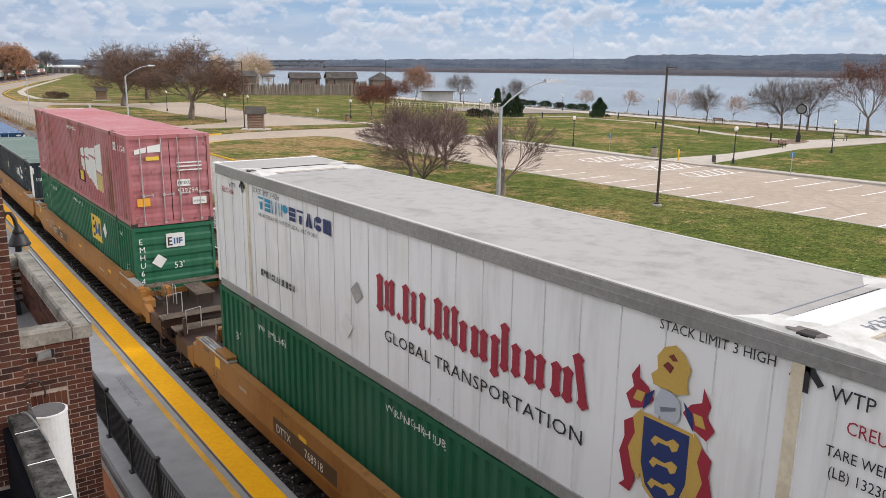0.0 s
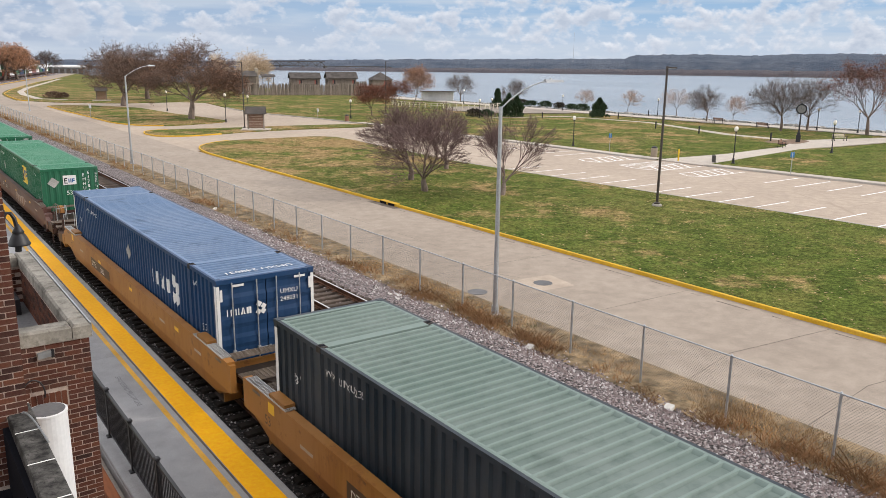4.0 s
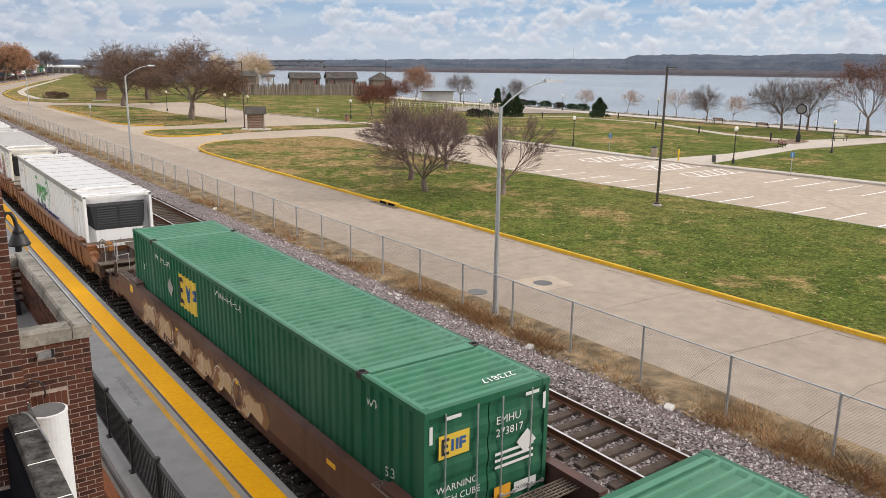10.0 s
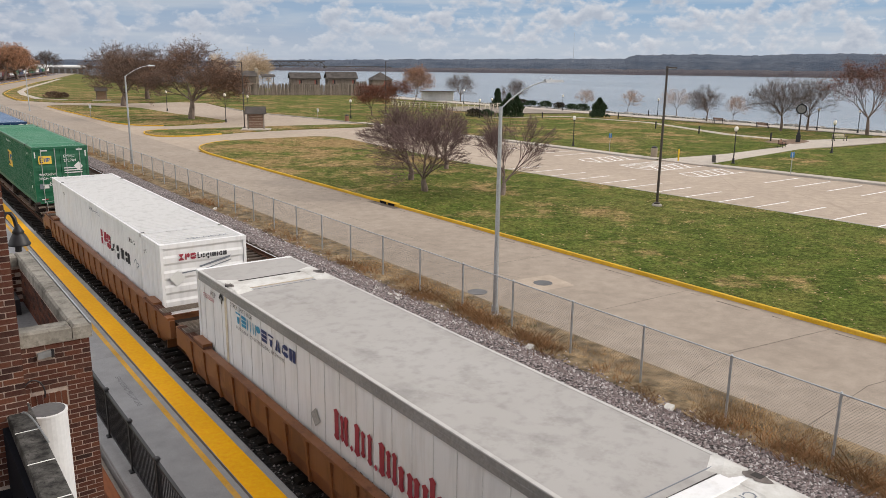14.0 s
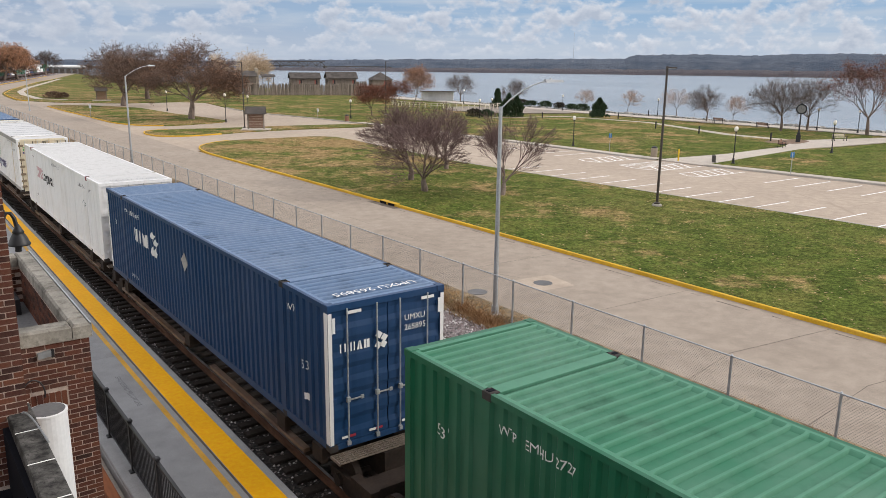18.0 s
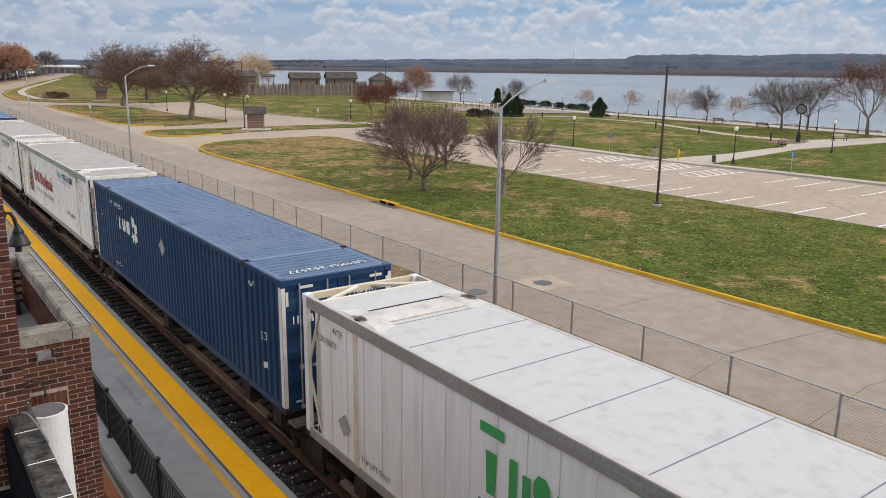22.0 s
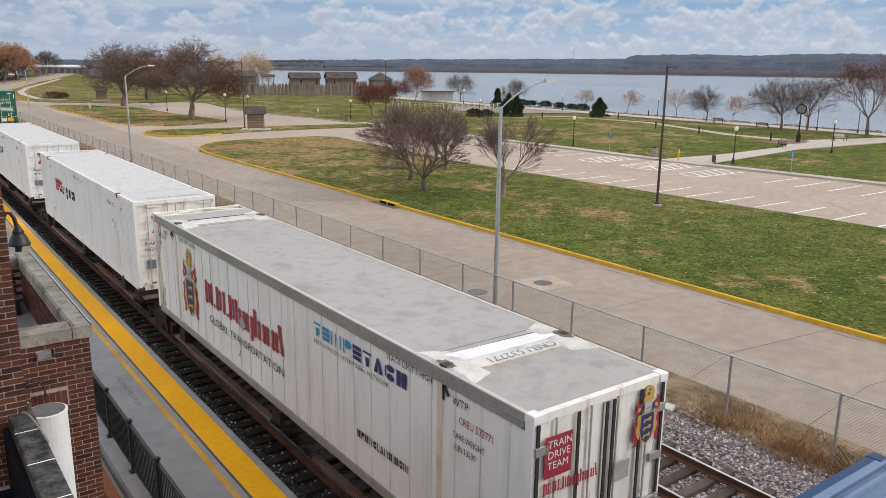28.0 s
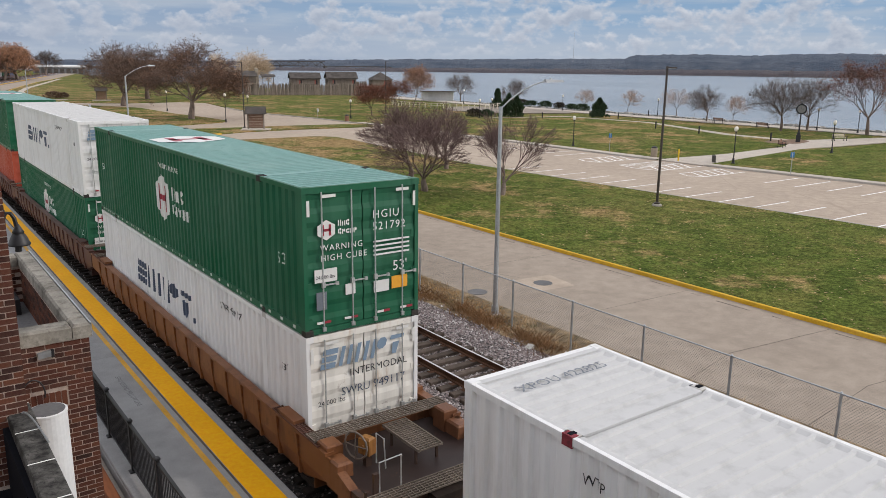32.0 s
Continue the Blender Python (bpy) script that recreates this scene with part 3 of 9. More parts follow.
whole("kerb", kerb_run([(65.4, -30), (64.3, 10), (63.2, 28), (62.0, 39), (61.5, 43.3)], 0.2, -0.5, -0.29), M_KERB, "grey concrete kerb along the parking bays", "kerb", "structure")
whole("kerb", kerb_run([(61.1, 48.5), (60.9, 60), (60.5, 76), (60.3, 96), (59.5, 104.5), (58.8, 115.4), (56.5, 128.8), (55.4, 136), (56.9, 151)], 0.2, -0.5, -0.29), M_KERB, "grey concrete kerb along the parking bays", "kerb", "structure")
flat_obj("car_park", [(43.2, -30), (65.6, -30), (64.5, 10), (63.4, 28), (62.2, 39), (61.4, 48), (61.1, 60), (60.7, 76), (60.5, 101), (45, 101), (30, 97), (26, 97), (26, 78), (31, 82), (43.4, 82)], ROAD_Z + 0.006, M_LOT, "pale sunlit concrete car park with marked bays", 0, "car park")
flat_obj("car_park", [(25.9, 97), (60.4, 97), (59.7, 104.5), (59.0, 115.4), (56.7, 128.8), (55.6, 136), (57.1, 151), (60, 172), (56, 177.6), (44.6, 176), (32.5, 185), (26.6, 198), (26.0, 196), (26.0, 155), (26.0, 139), (26.0, 120)], ROAD_Z + 0.012, M_LOT, "far pale concrete car park by the oaks", 0, "car park")
flat_obj("pavement", [(61.3, 43.3), (84, 46.7), (103, 45.6), (112, 42), (112, 48.0), (94, 53), (84, 49.0), (61.3, 48.4)], LAWN_Z - 0.02, M_WALK, "pale concrete path from the car park to the river", 0.1, "path")
flat_obj("pavement", [(112, -30), (116.5, -30), (116.5, 130), (119, 190), (113, 190), (112, 130)], LAWN_Z - 0.02, M_WALK, "concrete riverside promenade", 0.1, "promenade")
flat_obj("pavement", rounded([(92.4, 54), (94.2, 53), (94.4, 62), (103, 83), (101.4, 101), (85, 104.5), (76, 92), (76.8, 90.6), (85.4, 102.4), (99.8, 99), (101.3, 83), (92.6, 63)], 1.2), LAWN_Z - 0.015, M_WALK, "winding pale concrete footpath", 0.1, "path")
flat_obj("pavement", rounded([(92, 127), (97, 114), (109, 108), (113, 110), (112, 131), (101, 136)], 3), LAWN_Z - 0.018, surf("worn_asphalt", (0.27, 0.235, 0.20), 0.9, var=0.2), "tan worn asphalt turning circle by the shelter", 0.1, "asphalt")

for pts, lab in (([(66.2, -30), (65.1, 10), (64.0, 28), (62.85, 39), (62.3, 43.3)], "pale concrete footway beside the parking bays"), ([(61.95, 48.6), (61.75, 60), (61.35, 76), (61.15, 96), (60.35, 104.5)], "pale concrete footway along the lawn")):
    whole("pavement", kerb_run([Vector(p) for p in pts], 1.25, -0.5, LAWN_Z + 0.012), M_WALK, lab, "path", "structure")
bays = Build()


def stripe(b, xa, ya, xb, yb, w=0.15):
    d = Vector((xb - xa, yb - ya)).normalized() * (w / 2)
    b.face((xa + d.y, ya - d.x, -0.448), (xb + d.y, yb - d.x, -0.448), (xb - d.y, yb + d.x, -0.448), (xa - d.y, ya + d.x, -0.448))


for k in range(-18, 12):
    y = 23.0 + 2.55 * k
    edge = 45.55 - 0.0016 * max(0, y - 5) ** 1.9 * 0.92
    stripe(bays, edge + 0.1, y, edge + 4.8, y)
    if k < 6:
        yr = 21.6 + 2.5 * k
        stripe(bays, 56.4 + 0.03 * (36 - yr), yr, 61.7 + 0.03 * (36 - yr), yr)
for y in (56.5, 59.0, 61.5, 64.0, 66.5, 69.0):
    stripe(bays, 55.2, y, 60.4, y)
for y0, y1, mid in ((38.8, 41.2, ()), (43.3, 47.9, (45.6,)), (50.3, 53.1, ())):
    for y in (y0, y1, *mid):
        stripe(bays, 55.2, y, 61.0, y)
    stripe(bays, 55.2, y0, 54.6, (y0 + y1) / 2)
    stripe(bays, 55.2, y1, 54.6, (y0 + y1) / 2)
    for k in range(5):
        for ya, yb in zip((y0, *mid), (*mid, y1)):
            up = 1 if ya == y0 else -1
            stripe(bays, 55.3 + k * 1.05, ya if up > 0 else yb, 56.7 + k * 1.05, yb if up > 0 else ya, 0.17)
whole("bay_markings", bays, M_WHITE_LINE, "worn white parking bay lines and hatching", "road marking", "structure")
joints = Build()
for y in range(-24, 100, 25):
    joints.face((17.8, y, -0.456), (26.0, y, -0.456), (26.0, y + 0.02, -0.456), (17.8, y + 0.02, -0.456))
joints.face((21.9, 30, -0.4555), (21.915, 30, -0.4555), (21.915, 100, -0.4555), (21.9, 100, -0.4555))
whole("road_joints", joints, M_JOINT, "dark sealed joints between concrete road slabs", "joint", "structure")
for x, y in ((21.65, 22.5), (18.57, 23.0)):
    whole("manhole_cover", Build().lathe([(0.40, -0.458), (0.40, -0.448), (0.34, -0.446)], x, y, 20), M_ROOF_GREY, "round cast iron manhole cover in the road", "manhole")

flat_obj("road_patch", [(20.6, 21.7), (22.5, 21.5), (22.8, 23.3), (20.8, 23.5)], -0.453, M_LOT, "pale concrete patch round the manhole", 0, "road patch")
gut = random.Random(3)
gutter = Build()
y = -20.0
while y < 80:
    w, q = gut.uniform(0.3, 1.6), gut.uniform(0.25, 0.45)
    gutter.face((25.95 - q, y, -0.4545), (25.95 - q + gut.uniform(0.02, 0.05), y, -0.4545), (25.95 - q + gut.uniform(0.02, 0.06), y + w, -0.4545), (25.95 - q - 0.01, y + w, -0.4545))
    y += w + gut.uniform(0.2, 2.2)
for pts in (((19.2, 31.5), (19.9, 27.5), (21.4, 23.6)), ((18.2, 18.0), (20.5, 18.6), (25.8, 18.4)), ((18.0, 12.6), (21.0, 13.2), (25.9, 12.6)), ((17.9, 9.0), (22.0, 9.4), (26.0, 8.8)), ((20.4, 40.0), (23.0, 44.0), (25.9, 44.6))):
    for (xa, ya), (xb, yb) in zip(pts, pts[1:]):
        gutter.face((xa, ya, -0.4545), (xb, yb, -0.4545), (xb + 0.012, yb + 0.018, -0.4545), (xa + 0.012, ya + 0.018, -0.4545))
whole("road_cracks", gutter, M_JOINT, "dark cracks in the road and along its gutter", "crack", "structure")

inlet = thing("storm_drain", "dark storm drain inlet let into the yellow kerb", "drain")
for y in (40.9, 41.9):
    part("slot", Build().box(26.03, 26.20, y, y + 0.7, -0.452, -0.30), M_ROOF, inlet)
    part("lintel", Build().slab(26.02, 26.42, y - 0.1, y + 0.8, -0.298, -0.275, 0.01), M_KERB_YELLOW, inlet)
part("apron", Build().box(25.55, 26.04, 40.2, 43.4, -0.470, -0.4525), surf("damp_gutter_concrete", (0.15, 0.125, 0.10), 0.8, var=0.4, big=1.5), inlet, "damp stained gutter apron")
litter = random.Random(33)
leaf_litter = Build()
for i in range(2600):
    x, y = litter.uniform(26.4, 45), litter.uniform(6, 80)
    q, a = litter.uniform(0.035, 0.085), litter.uniform(0, 6.28)
    ca, sa = math.cos(a) * q, math.sin(a) * q
    leaf_litter.face((x + ca, y + sa, LAWN_Z + 0.006), (x - sa * 0.6, y + ca * 0.6, LAWN_Z + 0.03), (x - ca, y - sa, LAWN_Z + 0.008), (x + sa * 0.6, y - ca * 0.6, LAWN_Z + 0.02))
whole("fallen_leaves", leaf_litter, surf("dry_leaf_litter", (0.36, 0.26, 0.15), 0.9, var=0.6, big=1.3, fine=5, bump=0), "scattered pale and brown fallen leaves on the lawn", "leaves", "stuff")

# ---- track bed ----
whole("track_bed", swept([(-2.2, -0.50), (-1.75, -0.27), (7.6, -0.30), (8.1, -0.36), (9.0, -0.46), (10.4, -0.47)], -30, 1000, 12, 12), M_BALLAST, "grey and pinkish crushed stone ballast", "ballast", "structure")
# Strip below the train: its shade is put into the ballast colour.
whole("track_bed_oily", swept([(-1.9, -0.266), (2.6, -0.262)], -30, 1000, 12, 12), M_BALLAST_DARK, "ballast under the train, darkened for its shade", "ballast", "structure")
FAR_TRACK = 12.80 - TRACK_X


def rails(off):
    for side in (-0.755, 0.755):
        o = off + side
        r = whole("rail", swept([(o - 0.075, -0.185), (o - 0.07, -0.165), (o - 0.012, -0.145), (o - 0.012, -0.05), (o - 0.036, -0.04), (o - 0.036, -0.004),
                                 (o + 0.036, -0.004), (o + 0.036, -0.04), (o + 0.012, -0.05), (o + 0.012, -0.145), (o + 0.07, -0.165), (o + 0.075, -0.185)], -30, 1000, 12, 60),
                  M_RUST, "rust brown steel rail with a shiny head", "rail", "structure")
        part("rail_head", swept([(o - 0.032, -0.003), (o - 0.026, 0.0), (o + 0.026, 0.0), (o + 0.032, -0.003)], -30, 1000, 12, 60), M_RAIL_HEAD, r)


rails(0.0)
rails(FAR_TRACK)
flat_obj("planting_bed", rounded([(87.2, 51.6), (90, 50.2), (94, 51.2), (95.5, 53.4), (91, 54.8), (87.6, 53.6)], 0.8), LAWN_Z + 0.01, surf("brown_mulch", (0.20, 0.14, 0.10), 0.95, var=0.3, big=1.5), "brown mulch bed around the post clock", 0.1, "planting bed")


# ---- the train ----
TIMES = list(range(0, 33))
GONE = [0.15, 11.49, 23.05, 34.67, 46.32, 58.0, 69.73, 81.53, 93.4, 105.32, 117.28, 129.3, 141.4, 153.6, 165.9, 178.29, 190.77, 203.34, 216.0, 228.73,
        241.54, 254.42, 267.38, 280.42, 293.56, 306.78, 320.07, 333.41, 346.77, 360.12, 373.47, 386.84, 400.23]
TRAIN = []
CL, CW, CH = 16.154, 1.2955, 2.896


def on_line(u, gone, length, z):
    """The pose of a vehicle whose near end is u metres back along the train."""
    a, c = along(u - gone), along(u - gone + length)
    return Matrix.Translation((a.x, a.y, z)) @ Matrix.Rotation(-math.atan2(c.x - a.x, c.y - a.y), 4, "Z")


PAINTS = {}


def colour(name, col, **k):
    if name not in PAINTS:
        PAINTS[name] = paint(name, col, **k)
    return PAINTS[name]


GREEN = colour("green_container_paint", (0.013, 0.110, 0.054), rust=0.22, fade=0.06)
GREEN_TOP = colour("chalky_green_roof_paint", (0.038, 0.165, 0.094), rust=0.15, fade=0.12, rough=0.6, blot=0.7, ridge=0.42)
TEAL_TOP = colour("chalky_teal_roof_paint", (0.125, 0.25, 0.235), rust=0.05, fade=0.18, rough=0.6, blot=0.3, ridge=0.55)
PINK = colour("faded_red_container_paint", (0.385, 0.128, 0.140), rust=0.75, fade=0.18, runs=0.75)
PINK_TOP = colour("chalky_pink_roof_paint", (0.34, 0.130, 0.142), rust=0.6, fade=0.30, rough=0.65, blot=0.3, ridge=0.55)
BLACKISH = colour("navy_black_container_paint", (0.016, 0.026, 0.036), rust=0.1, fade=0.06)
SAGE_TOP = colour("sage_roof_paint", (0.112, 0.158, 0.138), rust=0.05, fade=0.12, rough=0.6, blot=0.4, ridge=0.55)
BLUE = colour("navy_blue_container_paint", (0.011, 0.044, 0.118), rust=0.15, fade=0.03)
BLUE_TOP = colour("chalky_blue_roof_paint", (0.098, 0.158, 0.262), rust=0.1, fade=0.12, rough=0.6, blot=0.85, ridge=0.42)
WHITE = colour("white_container_paint", (0.77, 0.77, 0.77), rust=0.24, fade=0.0, runs=0.16, run_col=(0.52, 0.47, 0.40))
WHITE_TOP = colour("white_roof_paint", (0.54, 0.54, 0.54), rust=0.10, fade=0.0, rough=0.6, blot=0.04)
GREY_TOP = colour("dirty_grey_roof_sheet", (0.37, 0.352, 0.332), rust=0.05, fade=0.12, rough=0.65, blot=0.40, runs=0.25, run_col=(0.25, 0.235, 0.215))
WORN_WHITE = colour("rust_streaked_white_paint", (0.78, 0.755, 0.70), rust=0.6, fade=0.0, runs=0.5, run_col=(0.42, 0.30, 0.18))
CREAM = colour("yellowed_cream_paint", (0.66, 0.58, 0.42), rust=0.5, fade=0.15, runs=0.6, run_col=(0.36, 0.22, 0.10))
RED = colour("orange_red_container_paint", (0.42, 0.07, 0.03), rust=0.3, fade=0.12)
OCHRE = colour("yellow_ochre_car_paint", (0.30, 0.135, 0.030), rust=0.8, fade=0.05, runs=0.4, run_col=(0.20, 0.075, 0.022))
TAWNY = colour("tawny_brown_car_paint", (0.185, 0.072, 0.026), rust=1.0, fade=0.05, runs=0.5, run_col=(0.085, 0.035, 0.020))
RAIL_GREY = colour("dirty_aluminium_rail", (0.50, 0.485, 0.46), rust=0.3, fade=0.0)
END_BROWN = colour("grimy_end_platform_paint", (0.050, 0.027, 0.019), rust=0.8, fade=0.05)
END_DECK = colour("dull_red_deck_paint", (0.030, 0.019, 0.017), rust=0.5, fade=0.0)
RUSTY_WALK = surf("rusty_walkway_grid", (0.125, 0.066, 0.050), 0.8, 0.1, var=0.3, big=2)
OXIDE = colour("red_oxide_car_paint", (0.088, 0.040, 0.032), rust=0.7, fade=0.06, runs=0.5, run_col=(0.045, 0.026, 0.022))
DARKSTEEL = surf("grimy_dark_steel", (0.032, 0.024, 0.020), 0.8, 0.0, var=0.3, big=1.5, dirt=(0.075, 0.045, 0.030))
GALV = surf("zinc_bars", (0.50, 0.51, 0.51), 0.4, 0.5, var=0.15, big=3)
GRATE = surf("grating_steel", (0.20, 0.165, 0.135), 0.6, 0.3, var=0.25, big=2)
CAST = surf("corner_casting", (0.050, 0.045, 0.042), 0.75, 0.1, var=0.2)
INK_WHITE = plain("white_lettering", (0.75, 0.75, 0.73))
INK_BLACK = plain("black_lettering", (0.025, 0.025, 0.03))
INK_RED = plain("crimson_marking", (0.30, 0.025, 0.045))
INK_BLUE = plain("blue_marking", (0.03, 0.10, 0.28))
INK_CYAN = plain("cyan_marking", (0.03, 0.25, 0.42))
INK_YELLOW = plain("yellow_marking", (0.72, 0.50, 0.06))
INK_LEAF = plain("leaf_green_marking", (0.05, 0.33, 0.10))
INK_GREY = plain("grey_marking", (0.16, 0.18, 0.21))
INK_ORANGE = plain("orange_label", (0.75, 0.36, 0.03))


def waves(b, a0, a1, pitch, depth, put, low, high, flat_share=0.34):
    """A trapezoid-corrugated sheet. put(along, across, out) gives the place."""
    n = max(1, round((a1 - a0) / pitch))
    p = (a1 - a0) / n
    prof = []
    for k in range(n):
        t = a0 + k * p
        prof += [(t, 0), (t + p * flat_share, 0), (t + p * 0.5, -depth), (t + p * (0.5 + flat_share), -depth)]
    prof.append((a1, 0))
    i = len(b.v)
    for t, d in prof:
        b.v += [tuple(put(t, low, d)), tuple(put(t, high, d))]
    for k in range(len(prof) - 1):
        b.f.append((i + 2 * k, i + 2 * k + 2, i + 2 * k + 3, i + 2 * k + 1))
    return b


SHAPES = {}


def shape(key, make, mat):
    """One mesh for each shape and material."""
    k = (key, mat.name)
    if k not in SHAPES:
        SHAPES[k] = make().mesh(key, mat)
    return SHAPES[k]


POST_Y = (0.075, 1.98, CL - 1.98, CL - 0.075)


def side_sheet(sign, ribbed=True, y_to=CL - 0.1):
    def make():
        b = Build()
        if ribbed:
            for y0, y1 in zip(POST_Y, POST_Y[1:]):
                waves(b, y0 + 0.07, y1 - 0.07, 0.276, 0.040, lambda t, h, d: (sign * (CW - 0.008 + d), t, h), 0.17, CH - 0.10)
        else:
            b.box(min(sign * (CW - 0.05), sign * (CW - 0.018)), max(sign * (CW - 0.05), sign * (CW - 0.018)), 0.1, y_to, 0.16, CH - 0.10)
        return b
    return make


def roof_sheet(ribbed, y_from=0.1, deep=0.044, y_to=CL - 0.1):
    def make():
        b = Build()
        if ribbed:
            for y0, y1 in zip(POST_Y, POST_Y[1:]):
                n = max(1, round((y1 - y0 - 0.24) / 0.24))
                p, k = (y1 - y0 - 0.24) / n, len(b.v)
                prof = [(y0 + 0.12 + m * p + f * p, h) for m in range(n) for f, h in ((0, -0.004 - deep), (0.36, -0.004 - deep), (0.45, -0.004), (0.61, -0.004), (0.70, -0.004 - deep))] + [(y1 - 0.12, -0.004 - deep)]
                for t, h in prof:
                    b.v += [(-CW + 0.065, t, CH - 0.006), (-CW + 0.12, t, CH - 0.006), (-CW + 0.20, t, CH + h), (CW - 0.20, t, CH + h), (CW - 0.12, t, CH - 0.006), (CW - 0.065, t, CH - 0.006)]
                b.f += [(k + 6 * q + j, k + 6 * q + j + 1, k + 6 * q + j + 7, k + 6 * q + j + 6) for q in range(len(prof) - 1) for j in range(5)]
            for q in (0.1, CL - 0.2):
                b.box(-CW + 0.066, CW - 0.066, q, q + 0.1, CH - 0.06, CH - 0.0065)
        else:
            b.box(-CW + 0.05, CW - 0.05, y_from, y_to, CH - 0.07, CH - 0.012)
        return b
    return make


def groove(y):
    """How far the corrugated side lies behind its crests at a place along it."""
    for y0, y1 in zip(POST_Y, POST_Y[1:]):
        a, b = y0 + 0.07, y1 - 0.07
        if a <= y <= b:
            f = (y - a) / ((b - a) / max(1, round((b - a) / 0.276))) % 1.0
            return 0.0 if f < 0.34 else -0.040 * (f - 0.34) / 0.16 if f < 0.5 else -0.040 if f < 0.84 else -0.040 * (1.0 - f) / 0.16
    return 0.0


CREASES = []
for q0, q1 in zip(POST_Y, POST_Y[1:]):
    count = max(1, round((q1 - q0 - 0.14) / 0.276))
    pitch = (q1 - q0 - 0.14) / count
    CREASES += [q0 + 0.07 + (k + f) * pitch for k in range(count) for f in (0.0, 0.34, 0.5, 0.84)] + [q1 - 0.07]


def pressed(bm, y, wide=1.0):
    """Lays a flat painted shape, whose origin is y metres along the side, into the corrugation."""
    xs = [v.co.x for v in bm.verts]
    lo, hi = y - max(xs) * wide, y - min(xs) * wide
    for q in CREASES:
        if lo < q < hi:
            bmesh.ops.bisect_plane(bm, geom=bm.verts[:] + bm.edges[:] + bm.faces[:], plane_co=((y - q) / wide, 0, 0), plane_no=(1, 0, 0))
    for v in bm.verts:
        v.co.z += groove(y - v.co.x * wide) - 0.005


def container(label, side, top, group="", near="doors", ribbed=True, end=None, post=None, roof_strip=True, far="wall"):
    c = thing("shipping_container", label, "container", group=group)
    end, post = end or side, post or side
    if ribbed:
        RIBBED.add(c.name)
    rail_mat = side if ribbed else RAIL_GREY
    y_to = CL - 0.66 if far == "unit" else CL - 0.1
    for s, n in ((-1, "side_panel"), (1, "side_panel")):
        part(n, shape(f"side_sheet{s}{ribbed}{far}", side_sheet(s, ribbed, y_to), side), side, c)
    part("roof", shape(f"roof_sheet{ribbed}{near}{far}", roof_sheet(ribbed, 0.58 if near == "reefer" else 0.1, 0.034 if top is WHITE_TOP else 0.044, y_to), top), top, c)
    for s in (-1, 1):
        x0, x1 = sorted((s * (CW - 0.07), s * CW))
        part("top_rail", shape(f"top_rail{s}", lambda: Build().box(x0, x1, 0.16, CL - 0.16, CH - 0.10, CH - 0.006), rail_mat), rail_mat, c)
        part("bottom_rail", shape(f"bottom_rail{s}", lambda: Build().box(x0, x1, 0.16, CL - 0.16, 0.02, 0.17), side), side, c)
        for y in POST_Y:
            w = 0.075 if y in (POST_Y[0], POST_Y[3]) else 0.07
            part("corner_post" if w == 0.075 else "lift_post", shape(f"post{s}{y:.2f}", lambda: Build().box(s * CW - 0.085 * (s > 0), s * CW + 0.085 * (s < 0), y - w, y + w, 0.10, CH - 0.10), post), post, c)
            for z in (0.0, CH - 0.118):
                part("corner_casting", shape(f"cast{s}{y:.2f}{z:.1f}", lambda: Build().slab(s * (CW + 0.004) - 0.165 * (s > 0), s * (CW + 0.004) + 0.165 * (s < 0), y - 0.09, y + 0.09, z, z + 0.122, 0.012), side if z and y in (POST_Y[0], POST_Y[3]) else RAIL_GREY if z and side is WHITE else CAST), CAST, c)
    for s in (-1, 1):
        for y in POST_Y[1:3]:
            part("casting_slot", shape("casting_slot", lambda: Build().slab(-0.055, 0.055, -0.035, 0.035, 0, 0.012, 0.004), M_ROOF), M_ROOF, c, "", Matrix.Translation((s * (CW - 0.075), y, CH + 0.003)))
    if roof_strip:
        for y in (1.98, CL - 1.98):
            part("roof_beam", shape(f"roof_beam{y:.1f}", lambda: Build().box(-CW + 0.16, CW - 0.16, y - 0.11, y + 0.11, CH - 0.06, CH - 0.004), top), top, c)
        if not ribbed:
            for y in (2.02,):
                part("roof_brace_plate", shape(f"roof_plate{y:.2f}", lambda: Build().hexa([(-CW + 0.1, y - 0.05, CH - 0.02), (CW - 0.1, y - 0.05, CH - 0.02), (CW - 0.1, y + 0.34, CH - 0.02), (-CW + 0.1, y + 0.34, CH - 0.02), (-CW + 0.1, y, CH + 0.012), (CW - 0.1, y, CH + 0.02), (CW - 0.1, y + 0.27, CH + 0.008), (-CW + 0.1, y + 0.3, CH + 0.016)]), WHITE), WHITE, c, "dented white roof strip")
    part("floor", shape("floor", lambda: Build().box(-CW + 0.05, CW - 0.05, 0.1, CL - 0.1, 0.06, 0.15), CAST), CAST, c)
    part("end_wall", shape(f"far_end{ribbed}", lambda: waves(Build(), -CW + 0.09, CW - 0.09, 0.27 if ribbed else 1.2, 0.034 if ribbed else 0.004, lambda t, h, d: (-t, CL - 0.012 + d, h), 0.12, CH - 0.1), end), end, c, "", Matrix.Translation((0, y_to - CL + 0.1, 0)))
    for y in (0.0, CL - 0.1):
        for z0, z1 in ((0.02, 0.13), (CH - 0.13, CH - 0.006)):
            part("end_sill" if z0 < 1 else "end_header", shape(f"end_sill{y:.1f}{z0:.1f}", lambda: Build().box(-CW + 0.16, CW - 0.16, y, y + 0.1, z0, z1), end), end, c)
